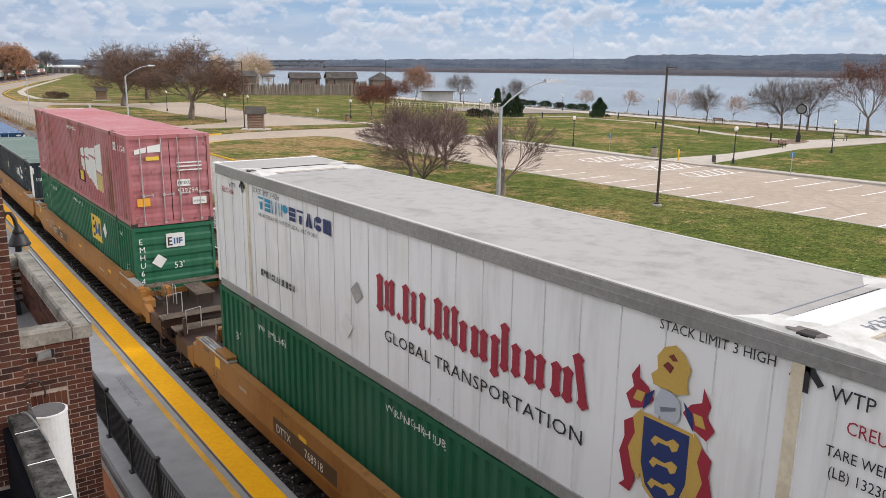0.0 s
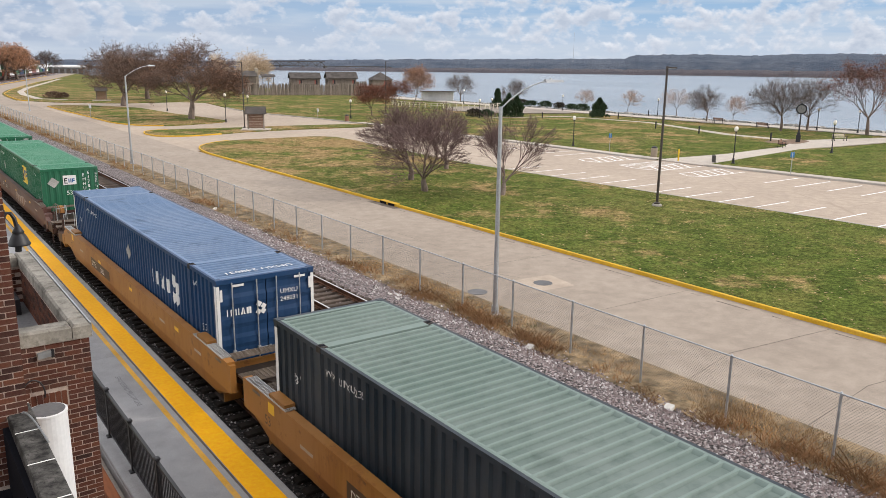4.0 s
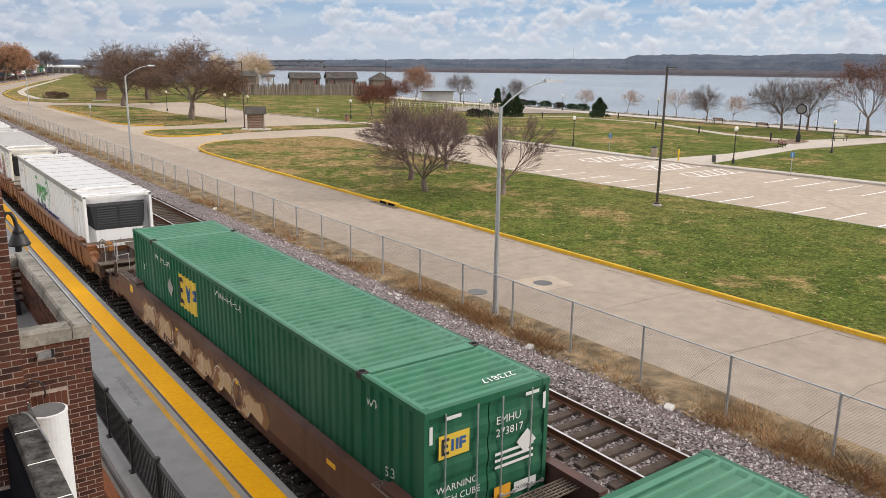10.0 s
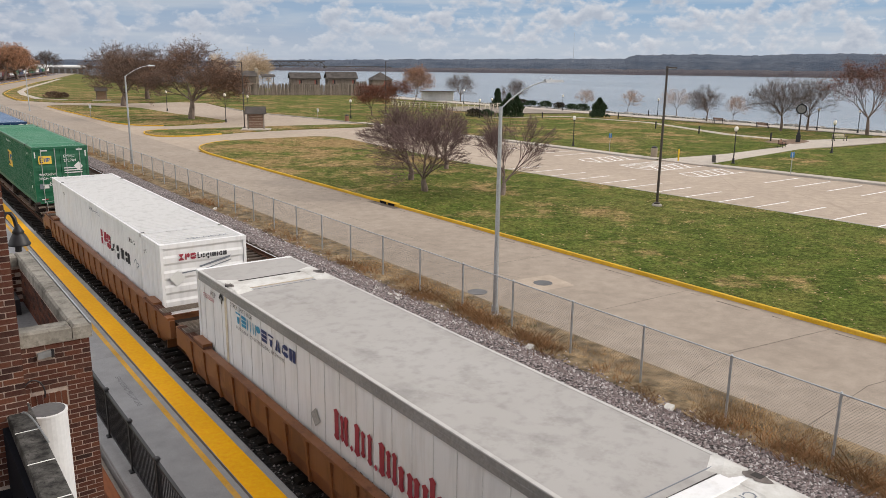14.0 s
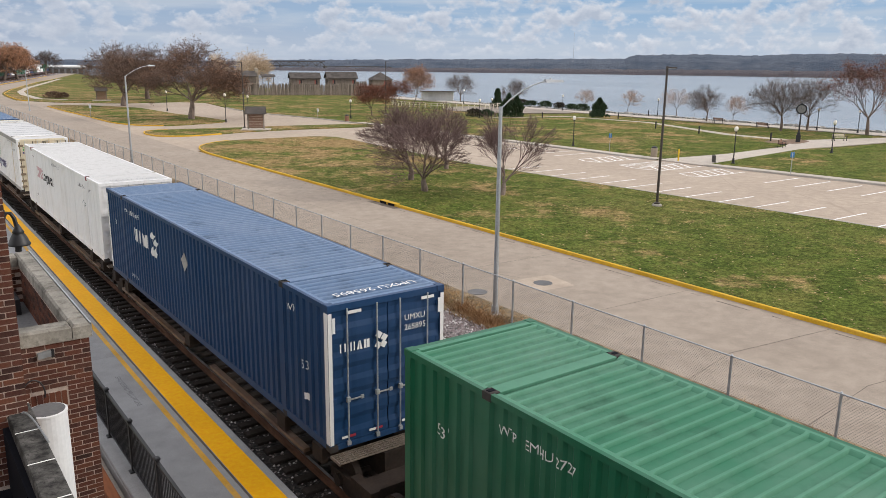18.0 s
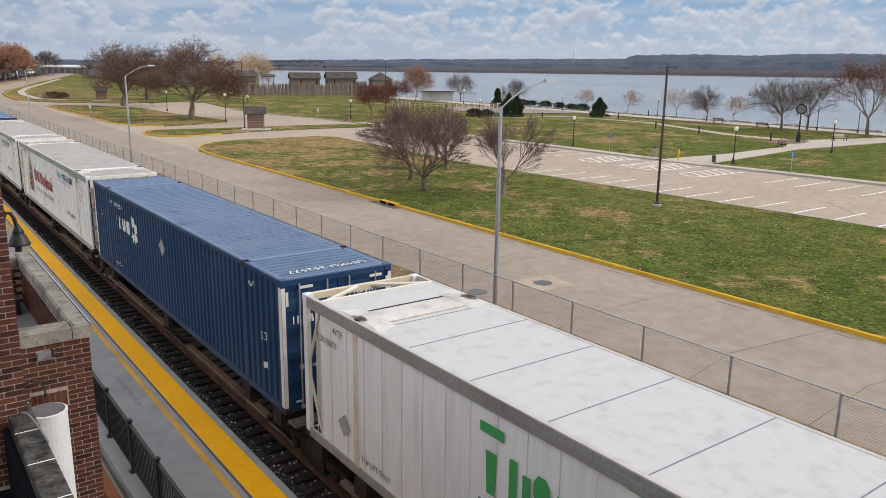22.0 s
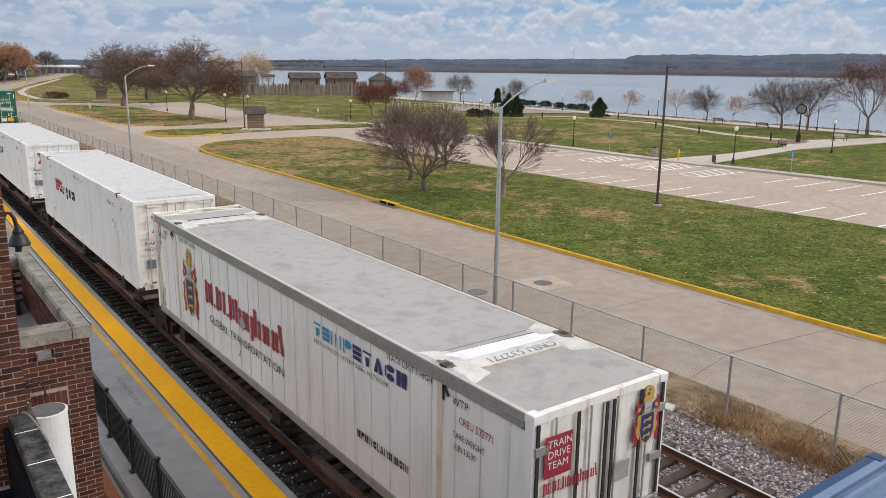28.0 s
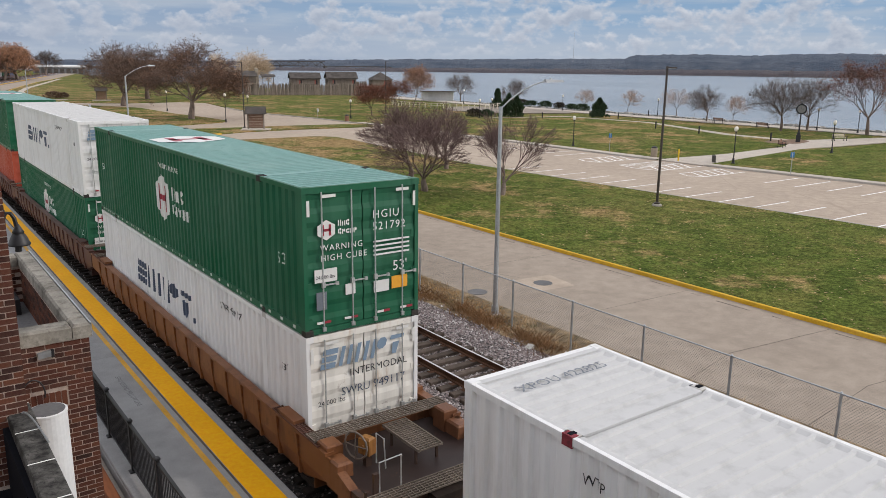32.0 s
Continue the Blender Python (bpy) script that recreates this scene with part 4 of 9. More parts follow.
    if near == "doors":
        for s in (-1, 1):
            x0, x1 = sorted((s * 0.012, s * (CW - 0.09)))
            d = part("door", shape(f"door{s}{ribbed}", lambda: waves(Build().box(x0, x1, 0.05, 0.07, 0.13, CH - 0.13), 0.14, CH - 0.14, 0.52, 0.03 if ribbed else 0.003, lambda t, h, q: (h, 0.045 - q * 0.8 - 0.024, t), x1, x0, 0.30), end), end, c)
            for x in (s * 0.26, s * 0.90):
                bar = part("locking_bar", shape("locking_bar", lambda: Build().tube((0, -0.012, 0.10), (0, -0.012, CH - 0.10), 0.016, n=6), GALV), GALV, d, "zinc locking bar", Matrix.Translation((x, 0, 0)))
                part("handle", shape("bar_handle", lambda: Build().box(-0.03, 0.30, -0.045, -0.030, 0.985, 1.012).box(-0.035, 0.035, -0.045, 0.02, 0.95, 1.045).box(0.26, 0.32, -0.05, -0.01, 0.965, 1.03), GALV), GALV, bar)
                part("cam_keeper", shape("cam_keeper", lambda: Build().box(-0.035, 0.035, -0.04, 0.03, 0.07, 0.15), GALV), GALV, bar)
            for z in (0.3, 1.0, 1.8, 2.55):
                part("hinge", shape("hinge", lambda: Build().box(-0.07, 0.07, -0.015, 0.02, -0.05, 0.05), end), end, d, "", Matrix.Translation((s * (CW - 0.1), 0.03, z)))
    elif near == "plain":
        part("end_wall", shape(f"near_end{ribbed}", lambda: waves(Build(), -CW + 0.09, CW - 0.09, 0.27, 0.034, lambda t, h, d: (t, 0.012 - d, h), 0.12, CH - 0.1), end), end, c)
    elif near == "slats":
        part("end_wall", shape("slat_end", lambda: waves(Build(), 0.13, CH - 0.13, 0.44, 0.034, lambda t, h, d: (h, 0.012 - d, t), CW - 0.09, -CW + 0.09), end), end, c)
    TRAIN_PARTS.append(c)
    return c


TRAIN_PARTS = []


def bars(c, mat, place, facing, size, name="marking", label=""):
    """A flat painted panel."""
    w, h = size
    if facing is ON_SIDE and c.name in RIBBED:
        return flat_mark(c, [rect(0, 0, w, h)], mat, place, facing, name, label)
    key = f"panel{w:.2f}x{h:.2f}"
    return part(name, shape(key, lambda: Build().hexa([(0, 0, -0.003), (w, 0, -0.003), (w, h, -0.003), (0, h, -0.003), (0, 0, 0), (w, 0, 0), (w, h, 0), (0, h, 0)]), mat), mat, c, label, Matrix.Translation(place) @ facing)


SIDE_X, END_Y = -CW - 0.003, -0.012


def far_box(label, side, top):
    """A container that stays far off round the bend."""
    c = thing("shipping_container", label, "container")
    part("body", shape("far_body", lambda: waves(Build().box(-CW + 0.04, CW - 0.04, 0.02, CL - 0.02, 0.02, CH - 0.03), 0.1, CL - 0.1, 0.5, 0.03, lambda t, h, q: (-CW + 0.02 - q * 0.5, t, h), 0.1, CH - 0.1), side), side, c)
    part("roof", shape("far_roof", lambda: Build().slab(-CW + 0.03, CW - 0.03, 0.03, CL - 0.03, CH - 0.03, CH, 0.01), top), top, c)
    part("door", shape("far_door", lambda: Build().box(-CW + 0.1, CW - 0.1, 0.0, 0.02, 0.1, CH - 0.1), side), side, c)
    return c


def far_well(paint_mat):
    c = thing("well_car", "distant brown well car round the bend", "rail car", group="well cars of the train")
    for s in (-1, 1):
        part("side_sill", shape(f"far_sill{s}", lambda: Build().box(s * 1.45 - 0.08, s * 1.45 + 0.08, -1.2, CL + 1.2, 0.4, 1.3), paint_mat), paint_mat, c)
    part("deck", shape("far_deck", lambda: Build().box(-1.3, 1.3, -1.5, -0.3, 0.6, 1.0).box(-1.3, 1.3, CL + 0.3, CL + 1.5, 0.6, 1.0).box(-0.8, 0.8, -2.0, -0.2, 0.0, 0.6), DARKSTEEL), DARKSTEEL, c)
    return c


# ---- rail cars ----
def bogie(parent, y):
    t = part("bogie", shape("bogie", lambda: Build().box(-0.98, -0.86, -1.25, 1.25, 0.36, 0.58).box(0.86, 0.98, -1.25, 1.25, 0.36, 0.58).box(-0.95, 0.95, -0.25, 0.25, 0.35, 0.66)
                            .box(-1.02, -0.82, -0.38, 0.38, 0.22, 0.72).box(0.82, 1.02, -0.38, 0.38, 0.22, 0.72), DARKSTEEL), DARKSTEEL, parent, "", Matrix.Translation((0, y, 0)))
    for yy in (-0.88, 0.88):
        part("wheelset", shape("wheelset", lambda: Build().tube((-0.82, 0, 0), (-0.68, 0, 0), 0.42, n=20).tube((0.68, 0, 0), (0.82, 0, 0), 0.42, n=20).tube((-1.0, 0, 0), (1.0, 0, 0), 0.08, n=8)
                                .tube((-1.05, 0, 0), (-0.82, 0, 0), 0.13, n=10).tube((0.82, 0, 0), (1.05, 0, 0), 0.13, n=10), DARKSTEEL), DARKSTEEL, t, "", Matrix.Translation((0, yy, 0.42)))


def grating(parent, x0, x1, y0, y1, z, mat=None):
    def make():
        b = Build()
        n = max(2, round((y1 - y0) / 0.075))
        for k in range(n + 1):
            y = y0 + (y1 - y0) * k / n
            b.box(x0, x1, y - 0.008, y + 0.008, z - 0.03, z)
        n = max(2, round((x1 - x0) / 0.12))
        for k in range(n + 1):
            x = x0 + (x1 - x0) * k / n
            b.box(x - 0.006, x + 0.006, y0, y1, z - 0.034, z - 0.004)
        return b.box(x0 - 0.02, x0, y0, y1, z - 0.05, z + 0.005).box(x1, x1 + 0.02, y0, y1, z - 0.05, z + 0.005)
    mat = mat or GRATE
    return part("grating", shape(f"grating{x0:.2f}{x1:.2f}{y0:.2f}{y1:.2f}{z:.2f}", make, mat), mat, parent)


def side_grate(y0):
    """An open walkway grid on top of a side sill's end."""
    b = Build()
    for k in range(26):
        b.box(-1.57, -1.33, y0 + k * 0.08, y0 + k * 0.08 + 0.014, 1.545, 1.575)
    for x in (-1.57, -1.49, -1.41, -1.34):
        b.box(x, x + 0.012, y0, y0 + 2.02, 1.547, 1.577)
    return b


def end_platform(c, a, o, d, paint_mat):
    """The deck over the outer bogie: a cross walk, a lengthwise step plate on legs, corner brackets, hand brake, grab irons, coupler."""
    def span(p, q):
        return sorted((a + d * p, a + d * q))
    far = abs(o - a)
    grating(c, -1.50, 1.50, *span(far - 0.42, far), 1.18)
    walk_plate = grating(c, -0.05, 0.47, *span(0.46, min(1.75, far - 0.6)), 1.36)
    for x in (-0.03, 0.45):
        for q in (0.75, min(1.6, far - 0.7)):
            part("leg", shape("plate_leg", lambda: Build().box(-0.022, 0.022, -0.022, 0.022, 1.0, 1.315), END_BROWN), END_BROWN, walk_plate, "", Matrix.Translation((x, a + d * q, 0)))
    part("deck_plate", shape(f"deck_plate{a:.1f}{o:.1f}", lambda: Build().slab(-1.36, 1.36, *span(0.10, far - 0.28), 0.985, 1.012, 0.01), END_DECK), END_DECK, c, "dull red-brown deck plate")
    for s in (-1, 1):
        part("corner_bracket", shape(f"corner_bracket{a:.1f}{s}{paint_mat.name}", lambda: Build().slab(*sorted((s * 1.16, s * 1.50)), *span(0.48, 0.86), 0.80, 1.46, 0.03).slab(*sorted((s * 1.20, s * 1.52)), *span(0.86, 1.30), 0.72, 1.30, 0.04), paint_mat), paint_mat, c)
        part("step_panel", shape(f"step_panel{a:.1f}{o:.1f}{s}", lambda: Build().hexa([(s * 1.36, a + d * 1.30, 0.55), (s * 1.53, a + d * 1.30, 0.55), (s * 1.53, a + d * 1.75, 0.70), (s * 1.36, a + d * 1.75, 0.70), (s * 1.36, a + d * 1.30, 1.16), (s * 1.53, a + d * 1.30, 1.16), (s * 1.53, a + d * 1.75, 1.02), (s * 1.36, a + d * 1.75, 1.02)]), paint_mat), paint_mat, c)
        part("side_beam", shape(f"end_beam{a:.1f}{o:.1f}{s}", lambda: Build().box(*sorted((s * 1.36, s * 1.50)), *span(1.75, far - 0.3), 0.62, 1.02), END_BROWN), END_BROWN, c)
        part("post", shape(f"deck_post{s}", lambda: Build().box(-0.045, 0.045, -0.035, 0.035, 0.6, 1.52), END_BROWN), END_BROWN, c, "", Matrix.Translation((s * 1.30, a + d * (far - 0.50), 0)))
        part("grab_iron", shape(f"deck_grab{d}{s}", lambda: Build().chain([(0, 0, 1.05), (0, 0, 1.72), (-s * 0.42, d * 0.03, 1.76), (-s * 0.42, d * 0.03, 1.18)], 0.015), GALV), GALV, c, "pale grab iron", Matrix.Translation((s * 1.24, a + d * (far - 0.47), 0)))
        lad = part("ladder", shape(f"ladder_stile{s}", lambda: Build().box(-0.02, 0.02, -0.025, 0.025, 0.15, 1.2), END_BROWN), END_BROWN, c, "", Matrix.Translation((s * 1.47, a + d * (far - 0.55), 0)))
        for z in (0.25, 0.55, 0.85):
            part("rung", shape(f"rung{d}", lambda: Build().box(-0.012, 0.012, *sorted((0, d * 0.42)), -0.014, 0.014), END_BROWN), END_BROWN, lad, "", Matrix.Translation((0, 0, z)))
    part("end_beam", shape(f"end_cross{o:.2f}", lambda: Build().box(-1.45, 1.45, *span(far - 0.40, far - 0.28), 0.80, 1.12), END_BROWN), END_BROWN, c)
    part("coupler", shape(f"coupler{o:.2f}", lambda: Build().box(-0.10, 0.10, *sorted((o, o + d * 0.42)), 0.62, 0.84).box(-0.17, 0.17, *sorted((o + d * 0.34, o + d * 0.55)), 0.58, 0.88), DARKSTEEL), DARKSTEEL, c)
    rim = [(0.0, 0.27 * math.cos(k * 0.5236), 0.27 * math.sin(k * 0.5236)) for k in range(13)]
    wheel = part("brake_wheel", shape("brake_wheel", lambda: Build().chain(rim, 0.020, 6), GRATE), GRATE, c, "worn spoked hand brake wheel", pose(-0.98, a + d * 1.02, 1.42, 0, 0, -20 * d))
    for k in range(4):
        part("spoke", shape(f"brake_spoke{k}", lambda: Build().tube((-0.03, 0, 0), rim[k * 3], 0.012, n=5), GRATE), GRATE, wheel)
    part("gear_case", shape(f"gear_case{d}", lambda: Build().slab(-0.10, 0.10, -0.13, 0.13, -0.16, 0.18, 0.04).tube((-0.14, 0, 0), (0, 0, 0), 0.04, n=8), OCHRE), OCHRE, c, "ochre brake gear case", pose(-0.80, a + d * 1.12, 1.42, 0, 0, -20 * d))
    part("brake_stand", shape(f"brake_stand{a:.1f}", lambda: Build().box(-0.86, -0.74, a + d * 1.12 - 0.06, a + d * 1.12 + 0.06, 1.0, 1.30), END_BROWN), END_BROWN, c)
    part("hand_rail", shape(f"hand_rail{a:.1f}", lambda: Build().chain([(-0.62, a + d * 1.15, 1.0), (-0.62, a + d * 1.15, 1.62), (-0.62, a + d * 1.42, 1.62), (-0.62, a + d * 1.48, 1.05)], 0.014), GALV), GALV, c, "pale bent handrail")
    part("air_hose", shape(f"air_hose{o:.2f}", lambda: Build().chain([(0.25, o - d * 0.1, 0.7), (0.28, o + d * 0.1, 0.5), (0.22, o + d * 0.35, 0.42), (0.1, o + d * 0.5, 0.55)], 0.03), M_BLACK), M_BLACK, c)


def well_car(u, paint_mat, label, ribs, first, last, gap0, gap1, sill=1.48):
    """One platform of a well car. Its well starts at y = -0.25; the decks reach over the bogies at its ends."""
    c = thing("well_car", label, "rail car", group="well cars of the train")
    y0, y1 = -0.30, CL + 0.30
    e0, e1 = y0 - gap0, y1 + gap1
    for s in (-1, 1):
        def make():
            b = Build()
            o, i = s * 1.525, s * 1.385
            pr = [(o, sill), (o, 0.78), (s * 1.44, 0.40), (s * 1.36, 0.30), (s * 1.345, 0.36), (i, 0.80), (i, sill)]
            k = len(b.v)
            ys = [y0 - 1.0, y0 + 0.3, y1 - 0.3, y1 + 1.0]
            for j, y in enumerate(ys):
                for x, z in pr:
                    zz = z if j in (1, 2) else max(z, 0.80)
                    b.v.append((x, y, zz))
            n = len(pr)
            for j in range(3):
                b.f += [(k + j * n + q, k + j * n + (q + 1) % n, k + (j + 1) * n + (q + 1) % n, k + (j + 1) * n + q) for q in range(n)]
            b.f += [tuple(k + q for q in range(n)), tuple(k + 3 * n + q for q in reversed(range(n)))]
            return b
        sl = part("side_sill", shape(f"side_sill{s}{sill}", make, paint_mat), paint_mat, c)
        x0, x1 = sorted((s * 1.36, s * 1.56))
        part("top_chord", shape(f"top_chord{s}{sill}", lambda: Build().box(x0, x1, y0 - 0.9, y1 + 0.9, sill, sill + 0.06), paint_mat), paint_mat, sl)
        if ribs and s < 0:
            for yg in (-0.9, CL - 1.0):
                part("side_grating", shape(f"side_grating{yg:.1f}", lambda: side_grate(yg), RUSTY_WALK), RUSTY_WALK, sl, "", Matrix.Translation((0, 0, sill - 1.48)))
        if ribs:
            xr0, xr1 = sorted((s * 1.50, s * 1.585))
            for k in range(18):
                y = y0 + 0.3 + k * (CL / 17.0)
                part("rib", shape(f"rib{s}{sill}", lambda: Build().hexa([(xr0 - s * 0.06, -0.045, 0.44), (xr1 - s * 0.06, -0.045, 0.44), (xr1 - s * 0.06, 0.045, 0.44), (xr0 - s * 0.06, 0.045, 0.44),
                                                                         (xr0, -0.045, sill), (xr1, -0.045, sill), (xr1, 0.045, sill), (xr0, 0.045, sill)]), paint_mat), paint_mat, sl, "", Matrix.Translation((0, y, 0)))
        for yy in (y0 + 0.45, y1 - 1.2):
            part("lift_guide", shape(f"guide{s}{sill}", lambda: Build().box(min(s * 1.3, s * 1.54), max(s * 1.3, s * 1.54), 0, 0.75, sill + 0.06, sill + 0.16), paint_mat), paint_mat, c, "", Matrix.Translation((0, yy, 0)))
    part("well_floor", shape("well_floor", lambda: Build().box(-1.36, 1.36, y0, y0 + 0.6, 0.16, 0.24).box(-1.36, 1.36, y1 - 0.6, y1, 0.16, 0.24).box(-0.25, 0.25, y0, y1, 0.16, 0.22)
                             .hexa([(-1.36, 2, 0.16), (-1.1, 2, 0.16), (0.2, 8, 0.16), (-0.2, 8, 0.16), (-1.36, 2, 0.2), (-1.1, 2, 0.2), (0.2, 8, 0.2), (-0.2, 8, 0.2)]), DARKSTEEL), DARKSTEEL, c)
    for a, o, is_end in ((y0, e0, first), (y1, e1, last)):
        d = 1 if o > a else -1
        ya, yb = sorted((a, o))
        part("end_bulkhead", shape(f"bulkhead{a:.2f}{paint_mat.name}", lambda: Build().box(-1.36, 1.36, min(a, a + d * 0.06), max(a, a + d * 0.06), 0.2, 1.16), paint_mat), paint_mat, c)
        part("draft_sill", shape(f"draft{ya:.2f}{yb:.2f}", lambda: Build().box(-0.36, 0.36, ya, yb, 0.52, 0.98).hexa([(-1.3, a, 0.75), (1.3, a, 0.75), (0.5, a + d * 1.5, 0.75), (-0.5, a + d * 1.5, 0.75), (-1.3, a, 1.0), (1.3, a, 1.0), (0.5, a + d * 1.5, 0.98), (-0.5, a + d * 1.5, 0.98)]), DARKSTEEL), DARKSTEEL, c)
        grating(c, -1.52, 1.52, *sorted((a + d * 0.07, a + d * 0.44)), 1.42)
        if is_end:
            bogie(c, a + d * 1.75)
            end_platform(c, a, o, d, paint_mat)
        else:
            grating(c, -1.2, 1.2, *sorted((a + d * 0.66, a + d * (abs(o - a) - 0.1))), 1.10)
    if not last:
        bogie(c, e1)
    TRAIN.append((c, u, CL, 0.0))
    return c


def spine_car(u, label, gap1, paint_mat):
    """A skeleton platform: a centre beam, cross arms and a side runner."""
    c = thing("spine_car", label, "rail car", group="spine cars of the train")
    y0, y1 = -0.45, CL + gap1
    part("centre_beam", shape(f"spine{gap1:.2f}", lambda: Build().box(-0.30, 0.30, y0, y1, 0.42, 1.02).box(-0.42, 0.42, y0, y1, 0.40, 0.45), paint_mat), paint_mat, c)
    for y in (0.35, 2.0, 8.0, CL - 2.0, CL - 0.35):
        part("cross_arm", shape("cross_arm", lambda: Build().hexa([(-1.3, -0.16, 0.92), (1.3, -0.16, 0.92), (1.3, 0.16, 0.92), (-1.3, 0.16, 0.92), (-1.3, -0.16, 1.14), (1.3, -0.16, 1.14), (1.3, 0.16, 1.14), (-1.3, 0.16, 1.14)]).box(-1.34, -1.22, -0.2, 0.2, 0.84, 1.165).box(1.22, 1.34, -0.2, 0.2, 0.84, 1.165), paint_mat), paint_mat, c, "", Matrix.Translation((0, y, 0)))
    for s in (-1, 1):
        part("side_runner", shape(f"runner{s}", lambda: Build().box(s * 1.24 - 0.07, s * 1.24 + 0.07, 1.0, 6.4, 0.70, 0.78).box(s * 1.24 - 0.07, s * 1.24 + 0.07, 8.4, CL - 1.2, 0.70, 0.78), colour("tan_runner_paint", (0.105, 0.064, 0.040), rust=0.9, runs=0.6, run_col=(0.05, 0.03, 0.022))), M_RUST, c)
        for y in (1.1, 6.2, 8.6, CL - 1.4):
            part("bracket", shape(f"bracket{s}", lambda: Build().box(min(0, s * 1.25), max(0, s * 1.25), -0.05, 0.05, 0.60, 0.70), DARKSTEEL), DARKSTEEL, c, "", Matrix.Translation((0, y, 0)))
    grating(c, -1.25, 1.25, -0.42, -0.06, 1.08)
    bogie(c, -0.75)
    TRAIN.append((c, u, CL, 0.0))
    return c


WELL_Z, SPINE_Z, STACK_Z = 0.284, 1.172, 0.284 + CH + 0.01


# ---- the containers, in the order in which they pass ----
def load(c, u, z):
    TRAIN.append((c, u, CL, z))
    return c


lower0 = load(container("green corrugated container under the white reefer", GREEN, GREEN_TOP), 1.38, WELL_Z)
reefer0 = load(container("white smooth-sided refrigerated container, stacked on green", WHITE, GREY_TOP, ribbed=False), 1.38, STACK_Z)
lower1 = load(container("green corrugated container under a faded red one", GREEN, GREEN_TOP, near="slats"), 25.09, WELL_Z)
pink = load(container("faded pinkish-red corrugated container with rust patches", PINK, PINK_TOP), 25.09, STACK_Z)
dark = load(container("blackish corrugated container with a sage roof", BLACKISH, SAGE_TOP, near="plain", post=BLACKISH), 44.44, WELL_Z)
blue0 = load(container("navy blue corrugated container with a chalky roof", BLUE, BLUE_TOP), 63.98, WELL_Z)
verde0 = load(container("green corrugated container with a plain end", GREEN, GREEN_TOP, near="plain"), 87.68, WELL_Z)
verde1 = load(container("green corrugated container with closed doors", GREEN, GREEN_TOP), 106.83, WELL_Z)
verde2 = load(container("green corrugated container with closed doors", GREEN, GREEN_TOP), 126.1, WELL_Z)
leafy0 = load(container("white smooth refrigerated container with a dark grille", WHITE, WHITE_TOP, near="reefer", ribbed=False), 149.39, WELL_Z)
crested1 = load(container("grimy white refrigerated container with a wrap-round grille", WHITE, GREY_TOP, near="reefer", ribbed=False), 168.78, WELL_Z)
ivory0 = load(container("white corrugated container with a flat end", WHITE, WHITE_TOP, near="slats"), 188.07, WELL_Z)
verde3 = load(container("green corrugated container on a spine car", GREEN, GREEN_TOP), 209.2, SPINE_Z)
blue1 = load(container("navy blue corrugated container on a spine car", BLUE, BLUE_TOP), 227.90, SPINE_Z)
ivory1 = load(container("white corrugated container with a faded mark", WHITE, WHITE_TOP), 245.22, SPINE_Z)
leafy1 = load(container("white smooth container with yellowed doors", WHITE, WHITE_TOP, ribbed=False, far="unit", end=CREAM), 264.12, SPINE_Z)
blue2 = load(container("navy blue corrugated container with a stained roof", BLUE, BLUE_TOP), 281.25, SPINE_Z)
crested2 = load(container("white smooth container with a crest and red lettering", WHITE, GREY_TOP, ribbed=False, far="unit", end=WORN_WHITE), 298.46, SPINE_Z)
crested3 = load(container("dirty white smooth container with a crest", WHITE, GREY_TOP, ribbed=False, far="unit", end=WORN_WHITE), 315.77, SPINE_Z)
blue3 = load(container("navy blue corrugated container with spotted roof", BLUE, BLUE_TOP), 334.19, SPINE_Z)
crested4 = load(container("white smooth container with a red door placard", WHITE, GREY_TOP, ribbed=False, far="unit", end=WORN_WHITE), 353.22, SPINE_Z)
ivory2 = load(container("white corrugated container with rust-streaked doors", WHITE, WHITE_TOP, end=WORN_WHITE), 371.45, SPINE_Z)
ivory3 = load(container("white corrugated container with clean doors", WHITE, WHITE_TOP), 391.92, SPINE_Z)
slate0 = load(container("white corrugated container under a green one", WHITE, WHITE_TOP, end=WORN_WHITE), 413.04, WELL_Z)
grove0 = load(container("green corrugated container with a teal roof, stacked on white", GREEN, TEAL_TOP), 413.04, STACK_Z)
grove1 = load(container("green corrugated container under a white one", GREEN, TEAL_TOP), 431.94, WELL_Z)
slate1 = load(container("white corrugated container stacked on green", WHITE, WHITE_TOP), 431.94, STACK_Z)
red0 = load(container("orange-red corrugated container under a green one", RED, TEAL_TOP), 450.8, WELL_Z)
grove2 = load(container("green corrugated container stacked on orange-red", GREEN, TEAL_TOP), 450.8, STACK_Z)
wc0 = well_car(1.38, OCHRE, "ochre well car of the stacked reefer", False, False, True, 1.55, 3.1)
wc1 = well_car(25.09, OCHRE, "ochre well car with graffiti on its sill", False, True, False, 3.1, 1.3)
wc2 = well_car(44.44, OCHRE, "ochre well car, middle platform", False, False, False, 1.3, 1.3)
wc3 = well_car(63.98, OCHRE, "ochre well car with a rusty sill", False, False, True, 1.3, 3.1)
wc4 = well_car(87.68, OXIDE, "brown well car with an end platform", False, True, False, 3.1, 1.2)
wc5 = well_car(106.83, OXIDE, "brown well car, middle platform, with graffiti", False, False, False, 1.2, 1.2)
wc6 = well_car(126.1, OXIDE, "brown well car with pale graffiti", False, False, True, 1.2, 2.9)
for i, u in enumerate((149.39, 168.78, 188.07)):
    well_car(u, TAWNY, "ribbed tawny brown well car", True, i == 0, i == 2, 2.9 if i == 0 else 1.3, 2.4 if i == 2 else 1.3, 1.30)
